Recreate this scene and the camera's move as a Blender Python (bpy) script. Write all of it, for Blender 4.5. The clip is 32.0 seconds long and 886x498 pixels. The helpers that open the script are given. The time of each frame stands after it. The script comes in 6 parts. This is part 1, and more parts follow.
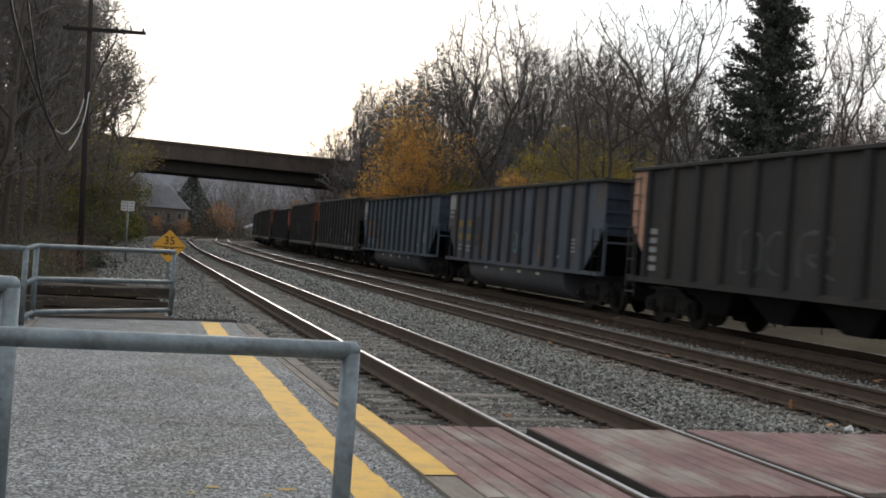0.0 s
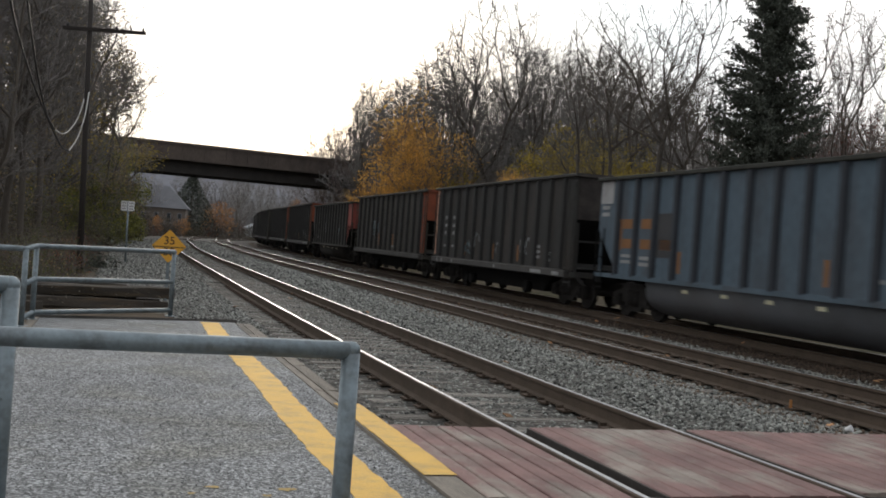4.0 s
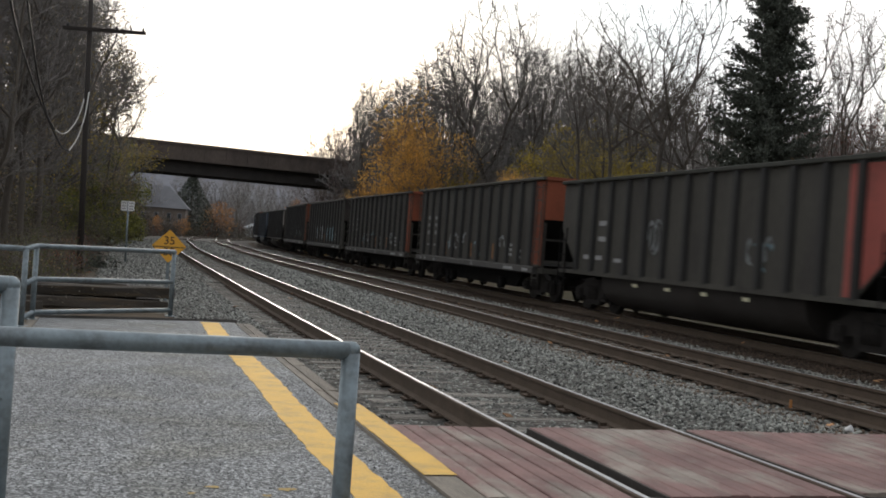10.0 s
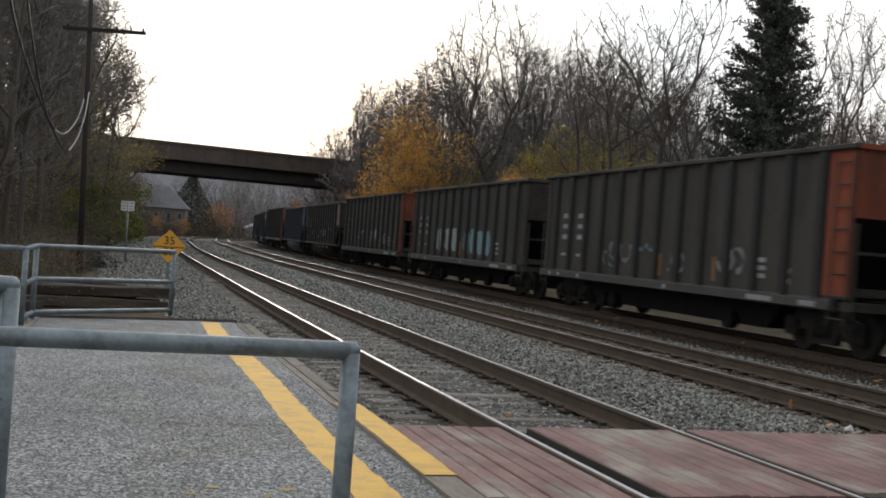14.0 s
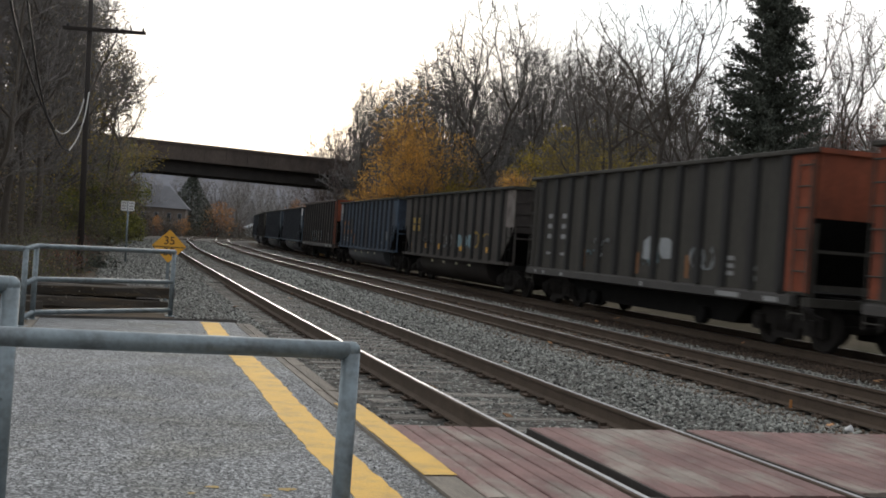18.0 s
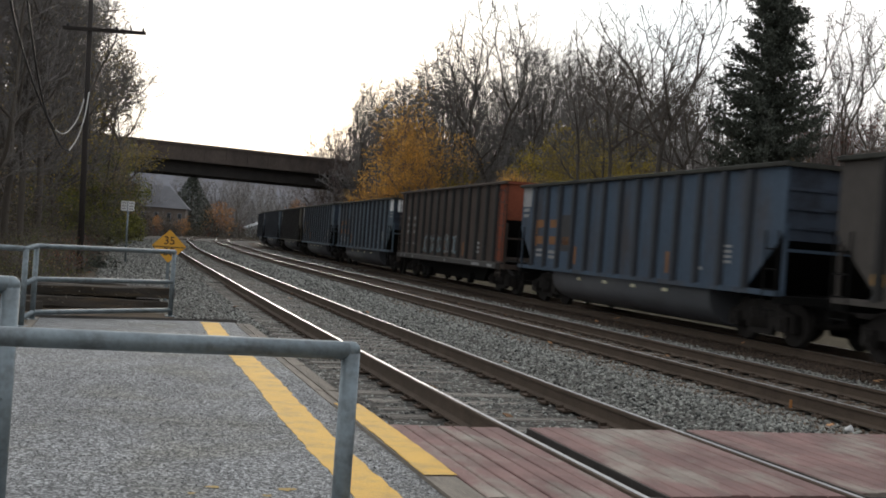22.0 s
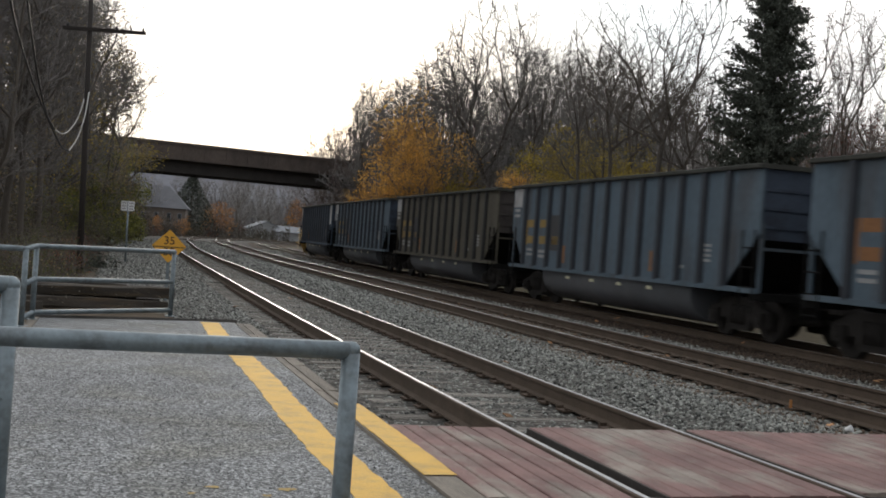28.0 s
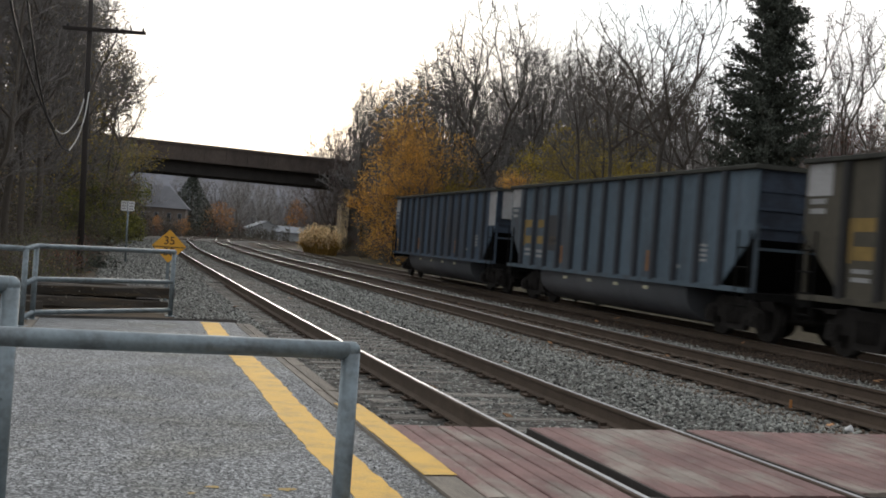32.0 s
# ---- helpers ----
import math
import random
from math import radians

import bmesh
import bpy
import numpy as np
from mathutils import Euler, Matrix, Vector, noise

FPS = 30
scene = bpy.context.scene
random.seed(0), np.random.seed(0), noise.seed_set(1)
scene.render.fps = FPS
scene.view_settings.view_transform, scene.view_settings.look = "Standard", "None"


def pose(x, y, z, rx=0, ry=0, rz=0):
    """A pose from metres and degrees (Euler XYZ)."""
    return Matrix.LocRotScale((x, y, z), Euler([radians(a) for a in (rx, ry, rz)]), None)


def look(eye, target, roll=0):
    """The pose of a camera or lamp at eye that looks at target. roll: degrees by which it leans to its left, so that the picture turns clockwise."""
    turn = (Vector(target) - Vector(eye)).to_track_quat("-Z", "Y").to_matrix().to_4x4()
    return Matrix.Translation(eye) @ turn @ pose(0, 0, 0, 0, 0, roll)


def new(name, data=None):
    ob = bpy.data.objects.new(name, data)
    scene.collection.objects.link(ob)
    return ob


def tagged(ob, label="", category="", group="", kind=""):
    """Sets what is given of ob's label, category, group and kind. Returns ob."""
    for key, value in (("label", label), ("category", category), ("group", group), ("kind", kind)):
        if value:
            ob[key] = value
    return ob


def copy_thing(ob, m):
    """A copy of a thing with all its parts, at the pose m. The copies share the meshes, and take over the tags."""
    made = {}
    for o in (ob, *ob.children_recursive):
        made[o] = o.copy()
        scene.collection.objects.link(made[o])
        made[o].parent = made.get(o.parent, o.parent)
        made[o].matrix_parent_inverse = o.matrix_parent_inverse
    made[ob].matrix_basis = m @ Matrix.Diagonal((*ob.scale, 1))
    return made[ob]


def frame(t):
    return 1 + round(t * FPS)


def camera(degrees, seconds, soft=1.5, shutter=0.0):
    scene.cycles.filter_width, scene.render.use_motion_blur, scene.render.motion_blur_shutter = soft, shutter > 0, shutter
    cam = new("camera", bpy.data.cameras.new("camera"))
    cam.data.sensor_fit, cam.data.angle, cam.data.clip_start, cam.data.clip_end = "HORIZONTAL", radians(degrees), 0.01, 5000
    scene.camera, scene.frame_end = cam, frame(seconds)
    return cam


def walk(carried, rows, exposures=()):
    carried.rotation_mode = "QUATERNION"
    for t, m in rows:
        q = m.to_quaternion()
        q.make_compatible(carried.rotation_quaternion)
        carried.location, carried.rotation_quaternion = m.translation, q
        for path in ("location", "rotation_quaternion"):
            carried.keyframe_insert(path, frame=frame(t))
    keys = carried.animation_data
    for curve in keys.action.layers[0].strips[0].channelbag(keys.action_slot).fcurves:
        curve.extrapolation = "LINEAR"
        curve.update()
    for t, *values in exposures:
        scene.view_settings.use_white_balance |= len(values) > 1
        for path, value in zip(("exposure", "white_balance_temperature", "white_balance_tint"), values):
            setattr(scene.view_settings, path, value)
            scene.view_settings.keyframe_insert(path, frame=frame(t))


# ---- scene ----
cam = camera(43.97, 32.0, soft=1.8, shutter=0.7)
EYE = (0.0, 0.0, 1.39)
VIEW = look(EYE, (0.0, 100.0, 1.032), 4.158)
walk(cam, [(0.0, VIEW), (32.0, VIEW)], exposures=[(0.0, 0.0), (32.0, 0.0)])

# ---- light: an overcast late afternoon, the sun low behind the clouds beyond the bridge ----
SUN_TURN, SUN_RISE = radians(-6), radians(9)
world = bpy.data.worlds.new("overcast_sky")
scene.world = world
world.use_nodes = True
wn, wl = world.node_tree.nodes, world.node_tree.links
wn.clear()
w_out = wn.new("ShaderNodeOutputWorld")
w_bg = wn.new("ShaderNodeBackground")
w_sky = wn.new("ShaderNodeTexSky")
w_sky.sky_type = "NISHITA"
w_sky.sun_disc = False
w_sky.sun_elevation = SUN_RISE
w_sky.sun_rotation = SUN_TURN
w_sky.dust_density = 3.0
w_gain = wn.new("ShaderNodeVectorMath")
w_gain.operation = "SCALE"
w_gain.inputs["Scale"].default_value = 0.10
w_mix = wn.new("ShaderNodeMixRGB")
w_mix.inputs["Fac"].default_value = 0.88
w_cloud = wn.new("ShaderNodeTexNoise")
w_cloud.inputs["Scale"].default_value = 2.2
w_cloud.inputs["Detail"].default_value = 5
w_ramp = wn.new("ShaderNodeValToRGB")
w_ramp.color_ramp.elements[0].position, w_ramp.color_ramp.elements[0].color = 0.36, (0.80, 0.92, 1.04, 1)
w_ramp.color_ramp.elements[1].position, w_ramp.color_ramp.elements[1].color = 0.56, (1.12, 1.12, 1.14, 1)
wl.new(w_sky.outputs["Color"], w_gain.inputs[0])
wl.new(w_gain.outputs[0], w_mix.inputs["Color1"])
wl.new(w_cloud.outputs["Fac"], w_ramp.inputs["Fac"])
wl.new(w_ramp.outputs["Color"], w_mix.inputs["Color2"])
# the clouded sky is brightest round the low sun and dims smoothly away from it
w_geo = wn.new("ShaderNodeTexCoord")
w_dot = wn.new("ShaderNodeVectorMath")
w_dot.operation = "DOT_PRODUCT"
w_dot.inputs[1].default_value = (math.sin(SUN_TURN), math.cos(SUN_TURN), 0.15)
w_fall = wn.new("ShaderNodeMapRange")
w_fall.inputs["From Min"].default_value, w_fall.inputs["From Max"].default_value = -1.0, 1.0
w_fall.inputs["To Min"].default_value, w_fall.inputs["To Max"].default_value = 0.55, 1.30
wl.new(w_geo.outputs["Generated"], w_dot.inputs[0])
wl.new(w_dot.outputs["Value"], w_fall.inputs["Value"])
wl.new(w_mix.outputs["Color"], w_bg.inputs["Color"])
wl.new(w_fall.outputs["Result"], w_bg.inputs["Strength"])
wl.new(w_bg.outputs["Background"], w_out.inputs["Surface"])

sun = new("sun", bpy.data.lights.new("sun", "SUN"))
sun.data.energy, sun.data.angle, sun.data.color = 0.6, radians(14), (1.0, 0.9, 0.78)
sun.matrix_basis = look((math.sin(SUN_TURN) * 50, math.cos(SUN_TURN) * 50, math.tan(SUN_RISE) * 50), (0, 0, 0))


# ---- materials ----
def mat(name, color, rough=0.8, var=0.25, scale=6.0, fine=60.0, bump=0.2, metal=0.0, stain=None, stain_amount=0.5, stain_scale=1.5, stretch=(1, 1, 1), own=0.0, isle=0.0, spec=0.5, through_light=0.0, cells=0.0, cell_var=0.6, turn=None, drift=37.0):
    """Noise at two scales over a base colour, stains of a second colour, fine relief; own: shift from piece to piece; isle: the same for joined pieces."""
    m = bpy.data.materials.new(name)
    m.use_nodes = True
    n, l = m.node_tree.nodes, m.node_tree.links
    bsdf = n["Principled BSDF"]
    bsdf.inputs["Roughness"].default_value = rough
    bsdf.inputs["Metallic"].default_value = metal
    bsdf.inputs["Specular IOR Level"].default_value = spec
    co = n.new("ShaderNodeTexCoord")
    mp = n.new("ShaderNodeMapping")
    if turn is None:
        mp.inputs["Scale"].default_value = stretch
    else:
        mp.vector_type = "TEXTURE"
        mp.inputs["Rotation"].default_value = (0, 0, radians(turn))
        mp.inputs["Scale"].default_value = [1 / q for q in stretch]
    l.new(co.outputs["Object"], mp.inputs["Vector"])
    info = n.new("ShaderNodeObjectInfo")
    off = n.new("ShaderNodeVectorMath")
    off.operation = "MULTIPLY_ADD"
    off.inputs[1].default_value = (drift, drift, drift)
    l.new(info.outputs["Random"], off.inputs[0])
    l.new(mp.outputs["Vector"], off.inputs[2])
    big = n.new("ShaderNodeTexNoise")
    big.inputs["Scale"].default_value, big.inputs["Detail"].default_value = scale, 4
    small = n.new("ShaderNodeTexNoise")
    small.inputs["Scale"].default_value, small.inputs["Detail"].default_value = fine, 3
    for t in (big, small):
        l.new(off.outputs[0], t.inputs["Vector"])
    add = n.new("ShaderNodeMath")
    add.operation = "MULTIPLY_ADD"
    add.inputs[1].default_value = 0.5
    l.new(small.outputs["Fac"], add.inputs[0])
    half = n.new("ShaderNodeMath")
    half.operation = "MULTIPLY"
    half.inputs[1].default_value = 0.5
    l.new(big.outputs["Fac"], half.inputs[0])
    l.new(half.outputs[0], add.inputs[2])
    ramp = n.new("ShaderNodeMapRange")
    ramp.inputs["From Min"].default_value, ramp.inputs["From Max"].default_value = 0.3, 0.7
    ramp.inputs["To Min"].default_value, ramp.inputs["To Max"].default_value = 1 - var, 1 + var
    l.new(add.outputs[0], ramp.inputs["Value"])
    last = ramp.outputs["Result"]
    if own or isle:
        src = info.outputs["Random"]
        if isle:
            src = n.new("ShaderNodeNewGeometry").outputs["Random Per Island"]
        r2 = n.new("ShaderNodeMapRange")
        amount = own or isle
        r2.inputs["To Min"].default_value, r2.inputs["To Max"].default_value = 1 - amount, 1 + amount
        l.new(src, r2.inputs["Value"])
        mul = n.new("ShaderNodeMath")
        mul.operation = "MULTIPLY"
        l.new(last, mul.inputs[0])
        l.new(r2.outputs["Result"], mul.inputs[1])
        last = mul.outputs[0]
    if cells:
        vo = n.new("ShaderNodeTexVoronoi")
        vo.inputs["Scale"].default_value = cells
        l.new(off.outputs[0], vo.inputs["Vector"])
        sep = n.new("ShaderNodeSeparateColor")
        l.new(vo.outputs["Color"], sep.inputs["Color"])
        pw = n.new("ShaderNodeMath")
        pw.operation = "POWER"
        pw.inputs[1].default_value = 2.2
        l.new(sep.outputs[0], pw.inputs[0])
        rc = n.new("ShaderNodeMapRange")
        rc.inputs["To Min"].default_value, rc.inputs["To Max"].default_value = 1 - cell_var * 0.55, 1 + cell_var * 1.5
        l.new(pw.outputs[0], rc.inputs["Value"])
        mc = n.new("ShaderNodeMath")
        mc.operation = "MULTIPLY"
        l.new(last, mc.inputs[0])
        l.new(rc.outputs["Result"], mc.inputs[1])
        last = mc.outputs[0]
    col = n.new("ShaderNodeVectorMath")
    col.operation = "SCALE"
    l.new(last, col.inputs["Scale"])
    if stain:
        st = n.new("ShaderNodeTexNoise")
        st.inputs["Scale"].default_value, st.inputs["Detail"].default_value, st.inputs["Roughness"].default_value = stain_scale, 6, 0.65
        l.new(off.outputs[0], st.inputs["Vector"])
        sr = n.new("ShaderNodeMapRange")
        sr.inputs["From Min"].default_value, sr.inputs["From Max"].default_value = 0.48, 0.66
        sr.inputs["To Max"].default_value = stain_amount
        l.new(st.outputs["Fac"], sr.inputs["Value"])
        mx = n.new("ShaderNodeMixRGB")
        mx.inputs["Color1"].default_value = (*color, 1)
        mx.inputs["Color2"].default_value = (*stain, 1)
        l.new(sr.outputs["Result"], mx.inputs["Fac"])
        l.new(mx.outputs["Color"], col.inputs[0])
    else:
        col.inputs[0].default_value = color
    l.new(col.outputs[0], bsdf.inputs["Base Color"])
    if bump:
        bp = n.new("ShaderNodeBump")
        bp.inputs["Strength"].default_value = bump
        bp.inputs["Distance"].default_value = 0.02
        l.new(add.outputs[0], bp.inputs["Height"])
        l.new(bp.outputs["Normal"], bsdf.inputs["Normal"])
    if through_light:
        tr = n.new("ShaderNodeBsdfTranslucent")
        ms = n.new("ShaderNodeMixShader")
        ms.inputs["Fac"].default_value = through_light
        l.new(col.outputs[0], tr.inputs["Color"])
        l.new(bsdf.outputs["BSDF"], ms.inputs[1])
        l.new(tr.outputs["BSDF"], ms.inputs[2])
        l.new(ms.outputs["Shader"], n["Material Output"].inputs["Surface"])
    return m


M_ASPHALT = mat("worn_asphalt", (0.170, 0.173, 0.173), 0.9, 0.34, 1.4, 120, 0.35, stain=(0.140, 0.135, 0.110), stain_amount=0.6, stain_scale=1.1, cells=70, cell_var=1.1)
M_CHIP = mat("asphalt_chippings", (0.235, 0.235, 0.236), 0.85, 0.2, 5, 80, 0.2, isle=0.5)
M_YELLOW = mat("yellow_line_paint", (0.64, 0.37, 0.048), 0.7, 0.14, 3, 70, 0.35, stain=(0.42, 0.27, 0.07), stain_amount=0.7, stain_scale=5)
M_YELLOW_OLD = mat("faded_yellow_paint", (0.36, 0.25, 0.08), 0.8, 0.2, 5, 70, 0.3)
M_GALV = mat("galvanised_steel", (0.195, 0.232, 0.250), 0.5, 0.25, 7, 45, 0.12, metal=0.5, stain=(0.12, 0.13, 0.135), stain_amount=0.8, stain_scale=9)
M_RAIL_SIDE = mat("rusty_rail", (0.080, 0.059, 0.043), 0.88, 0.3, 4, 50, 0.3, spec=0.25)
M_RAIL_TOP = mat("polished_rail_head", (0.40, 0.405, 0.42), 0.36, 0.15, 3, 30, 0.05, metal=1.0)
M_TIE = mat("weathered_tie_wood", (0.178, 0.162, 0.140), 0.9, 0.55, 3, 40, 0.6, stretch=(0.5, 6, 6), own=0.3, stain=(0.06, 0.05, 0.045), stain_amount=0.8, stain_scale=2)
M_TIE_PLATE = mat("rusty_tie_plate", (0.075, 0.055, 0.042), 0.9, 0.3, 8, 50, 0.3, spec=0.15)
M_BALLAST = mat("ballast_bed", (0.078, 0.074, 0.067), 0.95, 0.5, 9, 26, 1.0, stain=(0.08, 0.072, 0.064), stain_amount=0.6, stain_scale=0.8, cells=17, cell_var=0.8, spec=0.1)
M_STONE = mat("ballast_stone", (0.188, 0.190, 0.171), 0.75, 0.25, 5, 40, 0.2, isle=0.95)
M_STONE_RUST = mat("rust_stained_ballast", (0.125, 0.09, 0.064), 0.9, 0.25, 5, 40, 0.2, isle=0.6, spec=0.25)
M_STONE_DARK = mat("dark_brown_ballast_stone", (0.062, 0.044, 0.032), 0.9, 0.25, 5, 40, 0.2, isle=0.6, spec=0.25)
M_DECK = mat("red_crossing_plank", (0.190, 0.108, 0.097), 0.85, 0.5, 1.6, 75, 0.5, stretch=(1.3, 2.4, 2.4), own=0.07, stain=(0.29, 0.262, 0.218), stain_amount=0.95, stain_scale=0.75, turn=107.4, drift=0.0)
M_EDGE_WOOD = mat("grey_edge_timber", (0.185, 0.16, 0.13), 0.9, 0.35, 3, 30, 0.5, stretch=(0.6, 6, 6), own=0.25, turn=107.4, stain=(0.10, 0.085, 0.07), stain_amount=0.7, stain_scale=2)
M_DARK_WOOD = mat("creosoted_timber", (0.045, 0.038, 0.032), 0.9, 0.35, 2, 30, 0.5, stretch=(0.5, 5, 5), own=0.3)
M_SOIL = mat("leafy_soil", (0.085, 0.07, 0.048), 0.95, 0.4, 0.6, 9, 0.8, stain=(0.05, 0.05, 0.026), stain_amount=0.7, stain_scale=0.25, spec=0.08)
M_BARK = mat("grey_bark", (0.15, 0.13, 0.112), 0.95, 0.3, 2, 20, 0.5, stretch=(1, 1, 0.3))
M_BARK_DARK = mat("dark_bark", (0.095, 0.080, 0.066), 0.95, 0.3, 2, 20, 0.5, stretch=(1, 1, 0.3))
M_LEAF_GOLD = mat("golden_leaves", (0.66, 0.38, 0.10), 0.8, 0.2, 0.8, 5, 0, isle=0.4, through_light=0.45)
M_LEAF_OLIVE = mat("olive_leaves", (0.34, 0.26, 0.06), 0.8, 0.2, 0.8, 5, 0, isle=0.45, through_light=0.5)
M_LEAF_GREEN = mat("dull_green_leaves", (0.100, 0.104, 0.034), 0.8, 0.2, 0.8, 5, 0, isle=0.45, through_light=0.3)
M_LEAF_IVY = mat("yellowing_ivy_leaves", (0.165, 0.165, 0.042), 0.8, 0.2, 0.8, 5, 0, isle=0.5, through_light=0.35)
M_LEAF_BROWN = mat("brown_leaves", (0.26, 0.195, 0.11), 0.85, 0.2, 0.8, 5, 0, isle=0.5, through_light=0.25)
M_LEAF_RED = mat("russet_leaves", (0.17, 0.07, 0.045), 0.85, 0.2, 0.8, 5, 0, isle=0.5, through_light=0.25)
M_NEEDLE = mat("cedar_needles", (0.062, 0.070, 0.054), 0.85, 0.2, 1.0, 6, 0, isle=0.5)
M_PLUME = mat("dry_grass_plume", (0.78, 0.62, 0.38), 0.9, 0.2, 2, 20, 0, isle=0.3, through_light=0.3)
M_GRASS = mat("dry_tall_grass", (0.46, 0.29, 0.085), 0.9, 0.2, 2, 20, 0, isle=0.4, through_light=0.3)
M_BRIDGE = mat("sooty_bridge_girder", (0.105, 0.082, 0.069), 0.85, 0.3, 0.5, 8, 0.3, stain=(0.065, 0.05, 0.045), stain_amount=0.8, stain_scale=0.35, stretch=(1, 1, 0.4))
# girder steel darkened for the shade on the bridge's underside
M_BRIDGE_SHADE = mat("shaded_bridge_steel", (0.045, 0.040, 0.037), 0.85, 0.3, 1, 12, 0.3)
M_ABUT = mat("tan_stone_block", (0.56, 0.43, 0.26), 0.9, 0.15, 1.2, 14, 0.4, own=0.18)
M_ABUT_DARK = mat("grey_abutment_concrete", (0.16, 0.15, 0.135), 0.9, 0.25, 0.6, 10, 0.3, stain=(0.08, 0.075, 0.07), stain_scale=0.5)
M_POLE = mat("utility_pole_wood", (0.028, 0.022, 0.019), 0.9, 0.3, 2, 25, 0.3, stretch=(1, 1, 0.1))
M_WIRE = mat("black_cable", (0.02, 0.02, 0.02), 0.6, 0.1, 5, 30, 0)
M_WIRE_PALE = mat("pale_cable", (0.55, 0.53, 0.50), 0.6, 0.1, 5, 30, 0)
M_SIGN_YELLOW = mat("amber_sign_sheet", (0.72, 0.36, 0.035), 0.5, 0.08, 3, 40, 0.05)
M_BLACK = mat("black_paint", (0.015, 0.015, 0.015), 0.7, 0.2, 5, 40, 0)
M_WHITE = mat("white_paint", (0.72, 0.72, 0.72), 0.6, 0.12, 4, 40, 0.05, stain=(0.5, 0.48, 0.45), stain_amount=0.5)


# ---- mesh helpers ----
def box(bm, x0, x1, y0, y1, z0, z1):
    vs = [bm.verts.new((x, y, z)) for z in (z0, z1) for x, y in ((x0, y0), (x1, y0), (x1, y1), (x0, y1))]
    for f in ((3, 2, 1, 0), (4, 5, 6, 7), (0, 1, 5, 4), (1, 2, 6, 5), (2, 3, 7, 6), (3, 0, 4, 7)):
        bm.faces.new([vs[i] for i in f])
    return vs


def prism(bm, outline, axis, a, b):
    """An outline of (u, v) pulled along one axis from a to b; 'y': u is x, v is z; 'x': u is y, v is z; 'z': u is x, v is y."""
    def at(u, v, w):
        return {"y": (u, w, v), "x": (w, u, v), "z": (u, v, w)}[axis]
    A = [bm.verts.new(at(u, v, a)) for u, v in outline]
    B = [bm.verts.new(at(u, v, b)) for u, v in outline]
    k = len(outline)
    bm.faces.new(A[::-1])
    bm.faces.new(B)
    for i in range(k):
        bm.faces.new((A[i], A[(i + 1) % k], B[(i + 1) % k], B[i]))
    bmesh.ops.recalc_face_normals(bm, faces=bm.faces[:])


def tube(bm, pts, r, sides=8, cap=True):
    """A round tube through the points; r a number or one for each point."""
    pts = [Vector(q) for q in pts]
    rr = r if isinstance(r, (list, tuple)) else [r] * len(pts)
    rings = []
    for i, q in enumerate(pts):
        d = (pts[min(i + 1, len(pts) - 1)] - pts[max(i - 1, 0)]).normalized()
        up = Vector((0, 0, 1)) if abs(d.z) < 0.9 else Vector((1, 0, 0))
        a = d.cross(up).normalized()
        b = a.cross(d)
        rings.append([bm.verts.new(q + (a * math.cos(j * math.tau / sides) + b * math.sin(j * math.tau / sides)) * rr[i]) for j in range(sides)])
    for A, B in zip(rings, rings[1:]):
        for j in range(sides):
            f = bm.faces.new((A[j], A[(j + 1) % sides], B[(j + 1) % sides], B[j]))
            f.smooth = sides > 5
    if cap:
        bm.faces.new(rings[0][::-1])
        bm.faces.new(rings[-1])


def bev(bm, w=0.01, seg=1):
    bmesh.ops.bevel(bm, geom=bm.edges[:], offset=w, segments=seg, affect="EDGES", clamp_overlap=True)


def data_of(name, bm, material):
    me = bpy.data.meshes.new(name)
    bm.to_mesh(me)
    bm.free()
    me.materials.append(material)
    return me


def part(name, bm, material, parent, label=""):
    """Links a bmesh, or a ready mesh, as one object under a thing or a part."""
    me = bm if isinstance(bm, bpy.types.Mesh) else data_of(name, bm, material)
    ob = new(name, me)
    ob.parent = parent
    if label:
        ob["label"] = label
    return ob


def thing(name, bm, material, label, category, group="", kind="", m=None):
    ob = new(name, data_of(name, bm, material) if bm else None)
    if m:
        ob.matrix_basis = m
    return tagged(ob, label, category, group, kind)


def raw_mesh(name, verts, faces, material, smooth=False):
    me = bpy.data.meshes.new(name)
    me.from_pydata(verts, [], faces)
    if smooth:
        me.polygons.foreach_set("use_smooth", [True] * len(faces))
    me.materials.append(material)
    return me


# ---- the line of the tracks: the bends of the near track; the others run beside it ----
KNOT_S = (-200, -60, -20, 5, 25, 45, 65, 85, 100, 112, 124, 140, 170, 205, 230, 400)
KNOT_K = (0.0, 0.0, 0.00332, 0.00208, 0.00037, -0.00011, 0.00123, 0.00108, -0.00175, 0.00263, 0.00311, -0.00185, 0.0128, 0.0122, 0.004, 0.0)
STEP = 0.1
LINE_S = np.arange(-200, 400, STEP)
_k = np.interp(LINE_S, KNOT_S, KNOT_K)
_th = np.cumsum(_k) * STEP
_i0 = int(round(200 / STEP))
LINE_T = _th - _th[_i0] - 0.3186
LINE_X = np.cumsum(np.sin(LINE_T)) * STEP
LINE_Y = np.cumsum(np.cos(LINE_T)) * STEP
LINE_X += 4.1508 - LINE_X[_i0]
LINE_Y -= LINE_Y[_i0]
OFF2, OFF3 = 4.518, 10.131
Z1, Z2, Z3 = 0.0, 0.010, -0.156
FAR_S = np.cumsum(1 - _k * OFF3) * STEP
FAR_S -= FAR_S[_i0]


def on_track(s, off, z=0.0):
    t = np.interp(s, LINE_S, LINE_T)
    return Vector((np.interp(s, LINE_S, LINE_X) + off * math.cos(t), np.interp(s, LINE_S, LINE_Y) - off * math.sin(t), z))


